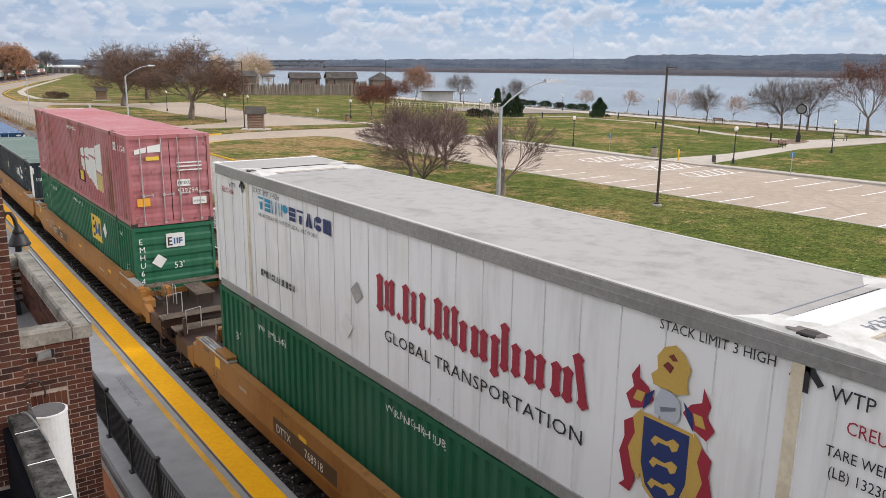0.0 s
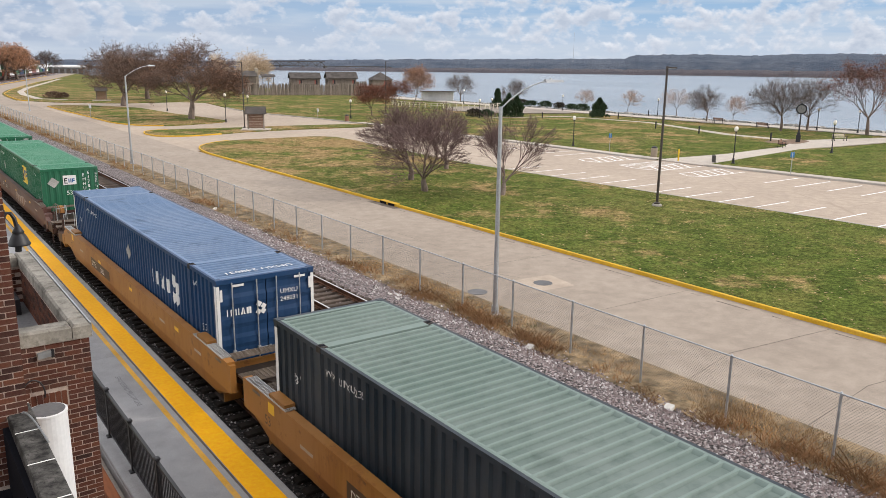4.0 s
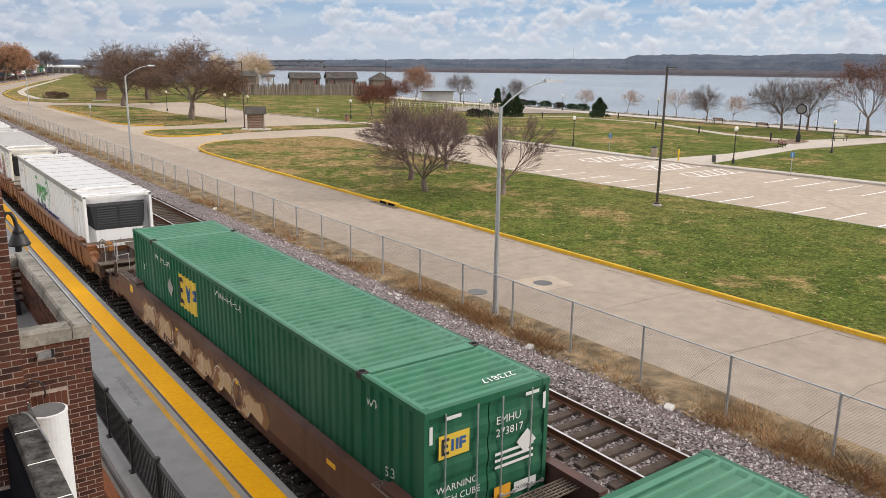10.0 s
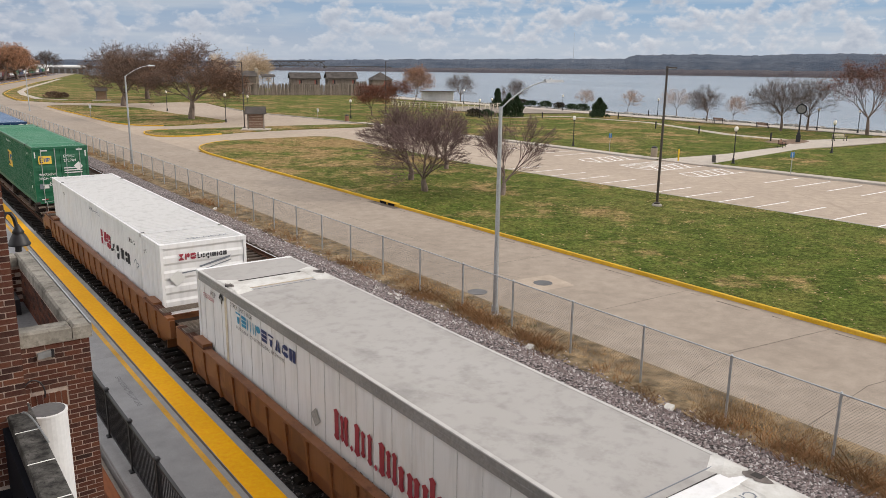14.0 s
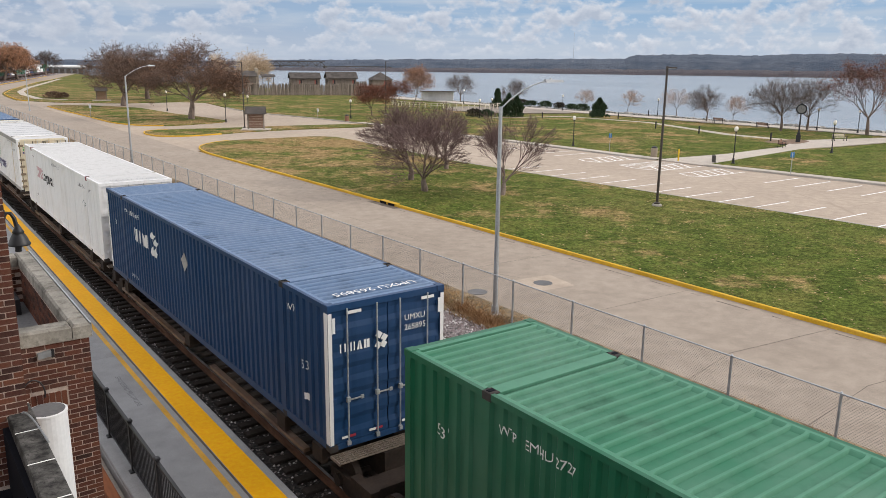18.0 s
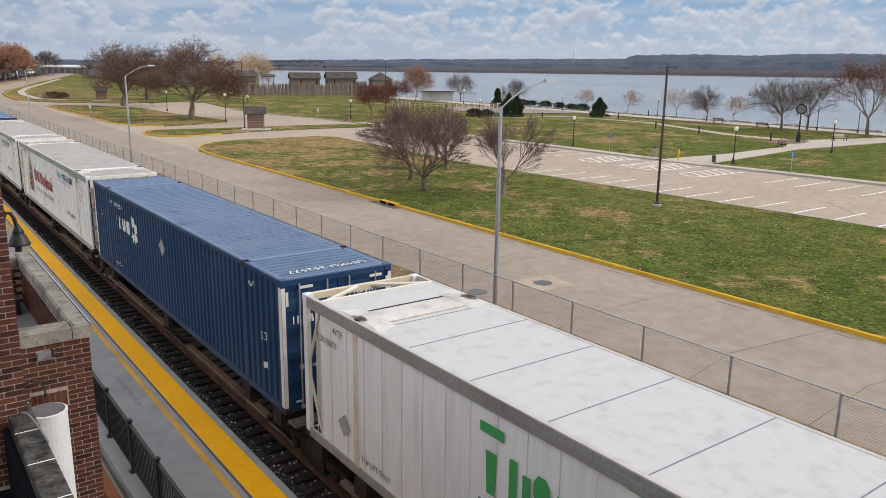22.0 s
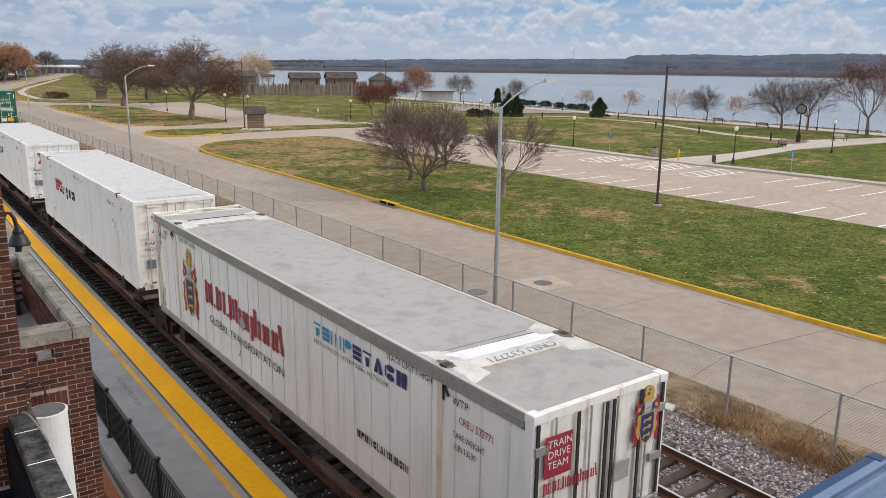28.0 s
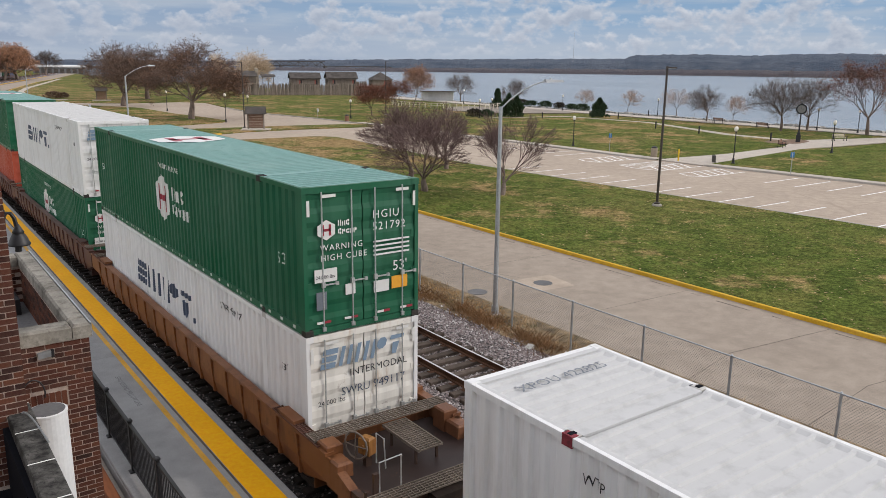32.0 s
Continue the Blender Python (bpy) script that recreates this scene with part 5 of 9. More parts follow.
for u, v in zip((209.2, 228.02, 245.22, 263.96, 281.25, 298.46, 315.77, 334.19, 353.04, 371.33, 391.92), (228.02, 245.22, 263.96, 281.25, 298.46, 315.77, 334.19, 353.04, 371.33, 391.92, 411.5)):
    spine_car(u, "rusty spine car with centre beam and side runners", min(v - u - CL - 0.5, 1.4), DARKSTEEL)
ribbed = [well_car(u, TAWNY if i == 0 else OXIDE, "ribbed brown well car of the stacked containers", True, i == 0, False, 2.75 if i == 0 else 1.3, 1.3, 1.30) for i, u in enumerate((413.04, 431.94, 450.8))]


# ---- painted marks on the containers ----
def flat_mark(c, polys, mat, place, facing, name="brand_mark", label="", lift=0.0):
    """Flat painted shapes: each polygon in metres, x to the right, y up."""
    for p in polys:
        flat_piece = Build().face(*[(x, y, lift) for x, y in p])
        if facing is ON_SIDE and c.name in RIBBED:
            me = flat_piece.mesh(name, mat)
            bm = bmesh.new()
            bm.from_mesh(me)
            pressed(bm, place[1])
            bm.to_mesh(me)
            bm.free()
            flat_piece = me
        ob = part(name, flat_piece, mat, c, label, Matrix.Translation(place) @ facing)
    return ob


def rect(x, y, w, h, slant=0.0):
    return [(x, y), (x + w, y), (x + w + slant * h, y + h), (x + slant * h, y + h)]


def octagon(x, y, w, h, cut=0.28):
    a, b = w * cut, h * cut
    return [(x + a, y), (x + w - a, y), (x + w, y + b), (x + w, y + h - b), (x + w - a, y + h), (x + a, y + h), (x, y + h - b), (x, y + b)]


def wordmark(pattern, length, height, weight=0.26, slant=0.0, lower=0.72):
    """A brand's word mark as plain shapes in a row. A capital stands for a tall shape, a small one for a low shape: i post, n two posts,
    m three posts, o eight-sided block, g the same hanging below the line, t block wide at its top, a wide at its foot, l foot-heavy step,
    p head-heavy step, k plain slab, s leaning slab, '-' a gap, '.' a dot."""
    size = {"i": 0.42, "m": 1.35, "-": 0.35, ".": 0.35, "l": 0.75}
    total = sum(size.get(q.lower(), 1.0) for q in pattern)
    u, x, res = length / total, 0.0, []
    for q in pattern:
        k, cell = q.lower(), size.get(q.lower(), 1.0) * u
        h = height if q != k else height * lower
        w, s, one = cell * 0.80, height * weight * 0.62, []
        if k == "i":
            one = [rect(0, 0, min(w, s), h)]
        elif k in "nm":
            n = 2 if k == "n" else 3
            one = [rect(j * (w - s) / (n - 1), 0, s, h) for j in range(n)]
        elif k in "og":
            low = -height * 0.26 if k == "g" else 0.0
            one = [rect(0, h * 0.16, s, h * 0.68), octagon(s * 1.35, low, w - s * 1.35, (h - low) * 0.42), octagon(s * 1.35, h - (h - low) * 0.42, w - s * 1.35, (h - low) * 0.42)]
        elif k == "t":
            one = [[(w * 0.34, 0), (w * 0.66, 0), (w * 0.74, h * 0.62), (w * 0.26, h * 0.62)], rect(0, h - s, w, s)]
        elif k == "a":
            one = [[(0, 0), (w * 0.42, 0), (w * 0.5, h), (w * 0.36, h)], [(w * 0.58, 0), (w, 0), (w * 0.64, h), (w * 0.54, h)]]
        elif k == "l":
            one = [rect(0, s * 1.3, s, h - s * 1.3), rect(0, 0, w, s)]
        elif k == "p":
            one = [rect(0, 0, s, h), octagon(s * 1.3, h * 0.42, w - s * 1.3, h * 0.58)]
        elif k == "k":
            one = [rect(0, 0, w * 0.44, h), rect(w * 0.56, 0, w * 0.44, h)]
        elif k == "s":
            one = [rect(0, 0, w, h * 0.28), rect(0, h * 0.36, w, h * 0.28), rect(0, h * 0.72, w, h * 0.28)]
        elif k == ".":
            one = [rect(0, 0, s, s)]
        res += [[(x + px + slant * pz, pz) for px, pz in p] for p in one]
        x += cell
    return res


def side_at(y, z):
    return (SIDE_X, y, z)


def end_at(x, z):
    return (x, END_Y, z)


def diamond(c, y, z, mat, s=0.27, end=False):
    part("diamond_placard", Build().hexa([(0, -s, -0.004), (s, 0, -0.004), (0, s, -0.004), (-s, 0, -0.004), (0, -s, 0.002), (s, 0, 0.002), (0, s, 0.002), (-s, 0, 0.002)]), mat, c, "diamond hazard placard", Matrix.Translation(end_at(y, z) if end else side_at(y, z)) @ (ON_END if end else ON_SIDE) @ Matrix.Rotation(0.12 if int(y * 10) % 2 else -0.10, 4, "Z"))


def warn_side(c, y=8.95, mat=None, z=2.52):
    lettering("WARNING HIGH CUBE", 0.19, mat or INK_WHITE, c, side_at(y, z), ON_SIDE, spacing=0.95, wide=0.88)


PLACARD = surf("weathered_placard", (0.34, 0.33, 0.31), 0.6, var=0.25)
WHITE_PLATE = plain("white_plate", (0.70, 0.70, 0.68))


def verde_mark(c, y, z, end_x=None, end_z=2.02, w=1.45, ez=0.40):
    """Yellow panel with dark and blue blocks."""
    bars(c, INK_YELLOW, side_at(y, z), ON_SIDE, (w, 0.92), "brand_panel", "yellow panel with dark block shapes")
    flat_mark(c, [rect(0.10, 0.10, 0.12, 0.72), rect(0.22, 0.10, 0.26, 0.12), rect(0.22, 0.40, 0.22, 0.12), rect(0.22, 0.70, 0.26, 0.12)], INK_BLACK, side_at(y, z), ON_SIDE, lift=0.003)
    flat_mark(c, [rect(0.56, 0.22, 0.10, 0.48), [(0.66, 0.70), (0.76, 0.70), (0.86, 0.34), (0.78, 0.22)], [(0.86, 0.34), (0.96, 0.70), (1.04, 0.70), (0.94, 0.22)], rect(1.10, 0.22, 0.10, 0.48), rect(1.20, 0.60, 0.18, 0.10), rect(1.20, 0.40, 0.18, 0.10), rect(1.32, 0.46, 0.06, 0.18)], INK_BLUE, side_at(y, z), ON_SIDE, lift=0.003)
    if end_x is not None:
        bars(c, INK_YELLOW if ez < 0.45 else WHITE_PLATE, end_at(end_x, end_z), ON_END, (0.60, ez), "brand_panel", "small panel with dark block shapes")
        flat_mark(c, [rect(0.05, 0.06, 0.05, 0.28), rect(0.10, 0.06, 0.10, 0.05), rect(0.10, 0.18, 0.08, 0.05), rect(0.10, 0.29, 0.10, 0.05)], INK_BLACK, end_at(end_x, end_z), ON_END, lift=0.004)
        flat_mark(c, [rect(0.24, 0.10, 0.05, 0.20), rect(0.33, 0.10, 0.05, 0.20), rect(0.40, 0.10, 0.05, 0.20), rect(0.45, 0.25, 0.08, 0.05), rect(0.45, 0.17, 0.08, 0.05)], INK_BLUE, end_at(end_x, end_z), ON_END, lift=0.004)


def verde_doors(c, number):
    lettering("EMHU", 0.20, INK_WHITE, c, end_at(0.12, 2.32), ON_END)
    lettering(number, 0.20, INK_WHITE, c, end_at(0.12, 2.10), ON_END)
    lettering("WARNING", 0.17, INK_WHITE, c, end_at(-1.07, 1.45), ON_END)
    lettering("HIGH CUBE", 0.17, INK_WHITE, c, end_at(-1.07, 1.25), ON_END)
    lettering("53'", 0.30, INK_WHITE, c, end_at(-0.62, 0.92), ON_END)
    bars(c, INK_ORANGE, end_at(0.12, 0.92), ON_END, (0.36, 0.26), "label", "orange label")
    bars(c, WHITE_PLATE, end_at(0.56, 0.94), ON_END, (0.50, 0.20), "label", "white load label")
    lettering("24,000 lbs", 0.10, INK_BLACK, c, (0.58, END_Y - 0.004, 0.99), ON_END)
    bars(c, INK_GREY, end_at(-1.08, 0.78), ON_END, (0.18, 0.25), "label")
    bars(c, WHITE_PLATE, end_at(-0.86, 0.80), ON_END, (0.20, 0.20), "label")
    for z in (1.62, 1.74, 1.86):
        bars(c, INK_WHITE, end_at(0.12, z - 0.1), ON_END, (0.85, 0.05), "small_print")
    door_tape(c)
    diamond(c, 0.80, 1.86, WHITE_PLATE, 0.22, True)


def door_tape(c):
    """Red and white reflective strips."""
    for x in (-1.05, -0.45, 0.30, 0.85):
        bars(c, WHITE_PLATE, end_at(x, 0.22), ON_END, (0.15, 0.05), "reflector")
        bars(c, INK_RED, end_at(x + 0.15, 0.22), ON_END, (0.15, 0.05), "reflector", "red reflective strip")
    for s in (-1, 1):
        bars(c, WHITE_PLATE, (s * 1.18 - 0.03, END_Y - 0.003, 2.35), ON_END, (0.06, 0.30), "reflector")
        bars(c, WHITE_PLATE, (s * 0.9 - 0.15 * (s > 0), END_Y - 0.003, 2.68), ON_END, (0.30, 0.06), "reflector")


def side_common(c, number, ink, far=True):
    lettering("53'", 0.26, ink, c, side_at(15.35, 1.80), ON_SIDE)
    lettering("53'", 0.26, ink, c, side_at(1.15, 1.35), ON_SIDE)
    lettering("WTP", 0.20, ink, c, side_at(13.9, 2.40), ON_SIDE, wide=0.8)
    lettering("WTP", 0.20, ink, c, side_at(1.72, 2.40), ON_SIDE, wide=0.8)
    lettering(number, 0.20, ink, c, side_at(13.4, 2.40), ON_SIDE, wide=0.9)
    bars(c, ink, side_at(1.05, 0.72), ON_SIDE, (0.18, 0.14), "small_print")


def dots_mark(c, y, z, number, end=True):
    flat_mark(c, wordmark("NMAK", 1.62, 0.40, 0.25), INK_WHITE, side_at(y, z), ON_SIDE)
    flat_mark(c, [[(2.02 + dx + 0.20 * math.cos(q), 0.22 + dz + 0.20 * math.sin(q)) for q in (0.15, 1.72, 3.29, 4.86)] for dx, dz in ((0.0, 0.27), (0.28, 0.10), (0.24, -0.22), (-0.04, -0.22))], INK_WHITE, side_at(y, z), ON_SIDE)
    lettering("TOP LIFT ONLY", 0.16, INK_WHITE, c, side_at(13.7, 0.35), ON_SIDE, wide=0.8)
    side_common(c, number, INK_WHITE)
    lettering(number, 0.30, INK_WHITE, c, (0.95, 0.62, CH + 0.003), ON_ROOF)
    diamond(c, 8.05, 2.0, PLACARD)
    bars(c, WHITE_PLATE, (-CW - 0.006, 0.15, 0.14), ON_SIDE, (0.14, 2.6), "edge_stripe", "white edge stripe")
    bars(c, WHITE_PLATE, (-CW - 0.006, CL - 0.01, 0.14), ON_SIDE, (0.14, 2.6), "edge_stripe", "white edge stripe")
    bars(c, WHITE_PLATE, (-CW, -0.006, 0.14), ON_END, (0.08, 2.6), "edge_stripe", "white edge stripe")
    bars(c, WHITE_PLATE, (CW - 0.08, -0.006, 0.14), ON_END, (0.08, 2.6), "edge_stripe", "white edge stripe")
    if end:
        flat_mark(c, wordmark("NMAK", 0.66, 0.17, 0.25), INK_WHITE, end_at(-1.06, 1.95), ON_END)
        flat_mark(c, [[(0.84 + dx + 0.085 * math.cos(q), 0.09 + dz + 0.085 * math.sin(q)) for q in (0.15, 1.72, 3.29, 4.86)] for dx, dz in ((0.0, 0.115), (0.12, 0.04), (0.10, -0.09), (-0.02, -0.09))], INK_WHITE, end_at(-1.06, 1.95), ON_END)
        lettering(number.split()[0], 0.17, INK_WHITE, c, end_at(0.35, 2.32), ON_END)
        lettering(number.split()[1], 0.17, INK_WHITE, c, end_at(0.35, 2.12), ON_END)
        diamond(c, 0.62, 1.35, PLACARD, 0.24, True)
        door_tape(c)


def trio(k):
    """Three heavy shapes: two wedges tip to tip, a head-heavy step and a pierced block."""
    return [[(x * k, z * k) for x, z in p] for p in ([(0, 0), (0.46, 0), (0.28, 0.25), (0.18, 0.25)], [(0.18, 0.27), (0.28, 0.27), (0.46, 0.52), (0, 0.52)], rect(0.54, 0, 0.13, 0.52), octagon(0.69, 0.17, 0.24, 0.35),
                                                      octagon(0.98, 0, 0.46, 0.20), octagon(0.98, 0.32, 0.46, 0.20), rect(0.98, 0.21, 0.12, 0.10), rect(1.32, 0.21, 0.12, 0.10))]


def ivory_mark(c, y, z, number, lead=None, end=True):
    flat_mark(c, trio(1.0), lead or INK_RED, side_at(y, z), ON_SIDE)
    flat_mark(c, wordmark("Logikiok", 2.62, 0.50, 0.30), INK_BLACK, side_at(y - 1.52, z), ON_SIDE)
    warn_side(c, 8.95, INK_GREY, 2.55)
    lettering(number, 0.20, INK_BLACK, c, side_at(3.55, 2.36), ON_SIDE, wide=0.95)
    lettering("WTP", 0.20, INK_BLACK, c, side_at(1.75, 2.32), ON_SIDE, wide=0.8)
    lettering("WTP", 0.20, INK_BLACK, c, side_at(13.9, 2.40), ON_SIDE, wide=0.8)
    lettering("A", 0.22, INK_BLACK, c, side_at(13.6, 0.55), ON_SIDE)
    lettering(number, 0.28, INK_GREY, c, (0.9, 0.55, CH + 0.003), ON_ROOF)
    lettering(number, 0.28, INK_GREY, c, (0.9, CL - 0.75, CH + 0.003), Matrix(((1, 0, 0, 0), (0, 1, 0, 0), (0, 0, 1, 0), (0, 0, 0, 1))) @ Matrix.Translation((-1.8, 0, 0)))
    flat_mark(c, [[(0, -0.24), (0.24, 0), (0, 0.24), (-0.24, 0), (-0.20, 0), (0, 0.20), (0.20, 0), (0, -0.20)], rect(-0.06, -0.1, 0.04, 0.2), rect(0.02, -0.1, 0.04, 0.2)], INK_GREY, side_at(2.75, 1.75), ON_SIDE, "diamond_placard")
    if end:
        flat_mark(c, trio(1.08), INK_RED, end_at(-0.80, 1.86), ON_END)
        lettering("WARNING", 0.15, INK_BLACK, c, end_at(-1.05, 1.48), ON_END)
        lettering("HIGH CUBE", 0.15, INK_BLACK, c, end_at(-1.05, 1.30), ON_END)
        bars(c, INK_ORANGE, end_at(-0.30, 0.98), ON_END, (0.24, 0.22), "label", "orange label")
        bars(c, INK_GREY, end_at(-1.02, 0.72), ON_END, (0.36, 0.28), "label")
        for k in range(4):
            bars(c, INK_BLACK, end_at(0.15, 1.0 + k * 0.11), ON_END, (0.55, 0.035), "small_print")
        door_tape(c)


def crest(c, place, facing, s=1.0):
    """A heraldic crest as plain coloured shapes: shield, helmet, curling mantle and a crouched gold shape on top."""
    def both(p):
        return [p, [(1.2 - x, y) for x, y in reversed(p)]]

    def lay(polys, mat, lift, label=""):
        flat_mark(c, [[(x * s, y * s) for x, y in p] for p in polys], mat, place, facing, "crest", label, lift)
    lay(both([(0.30, 1.05), (0.12, 0.98), (0.04, 1.12), (0.14, 1.24), (0.10, 1.36), (0.20, 1.52), (0.21, 1.36), (0.33, 1.30), (0.42, 1.18)]) + both([(0.20, 0.92), (0.04, 0.80), (0.06, 0.62), (0.0, 0.42), (0.10, 0.10), (0.02, 0.02), (0.18, 0.0), (0.24, 0.16), (0.20, 0.40), (0.26, 0.62)]), INK_RED, 0.001, "red curling mantle of a painted crest")
    lay(both([(0.26, 1.02), (0.16, 0.90), (0.20, 0.72), (0.12, 0.52), (0.19, 0.30), (0.29, 0.18), (0.34, 0.60)]) + both([(0.14, 1.10), (0.19, 1.22), (0.30, 1.22), (0.26, 1.10)]), INK_GOLD, 0.003, "old gold edge of the crest")
    lay(both([(0.36, 1.12), (0.28, 1.02), (0.30, 1.20), (0.42, 1.30)]), INK_NAVY, 0.005)
    lay([[(0.27, 1.00), (0.27, 0.40), (0.36, 0.14), (0.60, -0.04), (0.84, 0.14), (0.93, 0.40), (0.93, 1.00)]], INK_GOLD, 0.006)
    lay([[(0.31, 0.96), (0.31, 0.42), (0.39, 0.18), (0.60, 0.02), (0.81, 0.18), (0.89, 0.42), (0.89, 0.96)]], INK_NAVY, 0.008, "navy shield")
    for k in range(3):
        z = 0.20 + k * 0.25
        lay([[(0.42, z + 0.02), (0.47, z + 0.10), (0.62, z + 0.09), (0.70, z + 0.15), (0.78, z + 0.12), (0.76, z + 0.04), (0.70, z), (0.66, z + 0.05), (0.52, z + 0.04), (0.48, z - 0.02)]], INK_GOLD, 0.010, "gold device on the shield")
    lay([[(0.44, 1.04), (0.42, 1.20), (0.50, 1.34), (0.62, 1.36), (0.74, 1.28), (0.76, 1.10), (0.70, 1.02)]], INK_SILVER, 0.010, "silver helmet shape")
    lay([[(0.50, 1.14), (0.70, 1.20), (0.70, 1.16), (0.52, 1.09)]], INK_GREY, 0.012)
    lay([[(0.40, 1.36), (0.36, 1.46), (0.44, 1.54), (0.42, 1.68), (0.50, 1.80), (0.64, 1.86), (0.76, 1.78), (0.84, 1.66), (0.80, 1.50), (0.84, 1.40), (0.70, 1.34)]], INK_GOLD, 0.010, "gold shape crowning the crest")
    lay([[(0.50, 1.60), (0.56, 1.66), (0.64, 1.62), (0.60, 1.54)], [(0.56, 1.72), (0.62, 1.76), (0.68, 1.70), (0.62, 1.68)]], INK_CRIMSON, 0.012)


INK_SILVER = plain("silver_marking", (0.42, 0.45, 0.50))
INK_CRIMSON = plain("dark_crimson_marking", (0.16, 0.03, 0.03))
INK_GOLD = plain("old_gold_marking", (0.50, 0.33, 0.08))
INK_NAVY = plain("navy_marking", (0.02, 0.035, 0.13))


def gothic(length, height):
    """Heavy broken strokes with diamond feet: a blackletter mark reduced to its posts, bows and dots."""
    def post(x, z0, z1, w=0.13, lean=0.0):
        d = 0.055
        return [(x - 0.03, z0 + d), (x + w / 2, z0 - 0.01), (x + w + 0.03, z0 + d), (x + w, z0 + 2 * d), (x + w + lean, z1 - 2 * d), (x + w + 0.03 + lean, z1 - d), (x + w / 2 + lean, z1 + 0.01), (x - 0.03 + lean, z1 - d), (x + lean, z1 - 2 * d), (x, z0 + 2 * d)]

    X, res, x = 0.45, [], 0.0
    for kind, w in (("cap", 0.58), ("dot", 0.16), ("cap", 0.66), ("dot", 0.16), ("cap", 0.62), ("two", 0.44), ("hang", 0.42), ("tall", 0.22), ("two", 0.44), ("two", 0.46), ("flag", 0.44)):
        if kind == "cap":
            res += [post(x + 0.02, 0.0, 0.62, 0.15), post(x + 0.25, 0.06, 0.56, 0.10), post(x + w - 0.19, 0.02, 0.60, 0.11)]
        elif kind == "dot":
            res.append([(x, 0.06), (x + 0.06, 0.0), (x + 0.12, 0.06), (x + 0.06, 0.13)])
        elif kind == "tall":
            res.append(post(x, 0.0, 0.66))
        else:
            res += [post(x, 0.0, X), post(x + w - 0.19, -0.14 if kind == "hang" else 0.0, 0.66 if kind == "flag" else X, 0.13, -0.10 if kind == "flag" else 0.0)]
        x += w
    return [[(px * length / x, pz * height / 0.66) for px, pz in p] for p in res]


def crested_mark(c, mark_y, temp_y, crest_y, site_y, number, stack_y=3.45, near_post=True):
    flat_mark(c, gothic(4.65, 0.66), INK_RED, side_at(mark_y, 1.28), ON_SIDE, label="crimson brand mark in heavy angular strokes")
    lettering("GLOBAL TRANSPORTATION", 0.27, INK_BLACK, c, side_at(mark_y - 0.22, 0.84), ON_SIDE, spacing=1.06, wide=1.20)
    flat_mark(c, wordmark("TSMP", 1.46, 0.26, 0.24), INK_CYAN, side_at(temp_y, 2.21), ON_SIDE)
    flat_mark(c, wordmark("STAOK", 1.74, 0.26, 0.24), INK_NAVY, side_at(temp_y - 1.46, 2.21), ON_SIDE)
    lettering("REFRIGERATED INTERMODAL NETWORK", 0.115, INK_BLACK, c, side_at(temp_y, 2.06), ON_SIDE, spacing=1.25, wide=1.02)
    crest(c, side_at(crest_y, 0.62), ON_SIDE, 0.98)
    flat_mark(c, wordmark("KPKNOLANK.KOM", 1.65, 0.14, 0.26), INK_BLACK, side_at(site_y, 0.80), ON_SIDE)
    lettering("STACK LIMIT 3 HIGH", 0.15, INK_BLACK, c, side_at(stack_y, 2.56), ON_SIDE, wide=0.92)
    lettering("STACK LIMIT 3 HIGH", 0.15, INK_BLACK, c, side_at(13.85, 2.52), ON_SIDE, wide=0.92)
    for y in (1.90, 14.45):
        flat_mark(c, [rect(-0.03, 0, 0.06, 0.24), [(-0.16, 0.12), (0, 0.30), (0.16, 0.12), (0.11, 0.08), (0, 0.20), (-0.11, 0.08)]], INK_BLACK, side_at(y, 2.42), ON_SIDE, "arrow_mark")
        lettering("WTP", 0.19, INK_BLACK, c, side_at(y - 0.22 if y < 5 else y + 0.75, 2.44), ON_SIDE, wide=0.9)
    lettering(number, 0.17, INK_RED, c, side_at(1.52, 2.20), ON_SIDE, wide=0.8)
    lettering("TARE WEIGHT", 0.14, INK_BLACK, c, side_at(1.66, 1.95), ON_SIDE, wide=0.8)
    lettering("(LB) 13230", 0.14, INK_BLACK, c, side_at(1.62, 1.77), ON_SIDE, wide=0.8)
    lettering(number.replace(" ", ""), 0.17, INK_RED, c, side_at(15.72, 2.30), ON_SIDE, wide=0.8)
    lettering(number, 0.24, INK_GREY, c, (0.8, 1.86, CH + 0.006), ON_ROOF)
    diamond(c, 9.6, 1.40, PLACARD, 0.2)
    diamond(c, 9.95, 0.72, WHITE_PLATE, 0.22)
    reefer_side(c)


HINGE = surf("weathered_tan_hinge", (0.22, 0.175, 0.125), 0.7, var=0.3, big=2, dirt=(0.14, 0.08, 0.05))
SOOT = surf("soot_stain", (0.15, 0.13, 0.12), 0.9, var=0.4, big=4)
TAPE = surf("yellowed_edge_tape", (0.47, 0.40, 0.30), 0.7, var=0.25, big=3)
SEAM = surf("grey_panel_seam", (0.64, 0.635, 0.63), 0.6)
GREYBAND = surf("grey_aluminium_rail", (0.30, 0.295, 0.29), 0.5, 0.3, var=0.15)
CANVAS = surf("crinkled_white_roof_patch", (0.60, 0.59, 0.56), 0.7, var=0.10, big=1.1, fine=6, bump=0.4, dist=0.03, dirt=(0.24, 0.20, 0.165), dirt_amount=0.6)
STRAP = surf("brown_stained_post", (0.62, 0.55, 0.42), 0.7, var=0.2, big=1.2, dirt=(0.25, 0.15, 0.08))


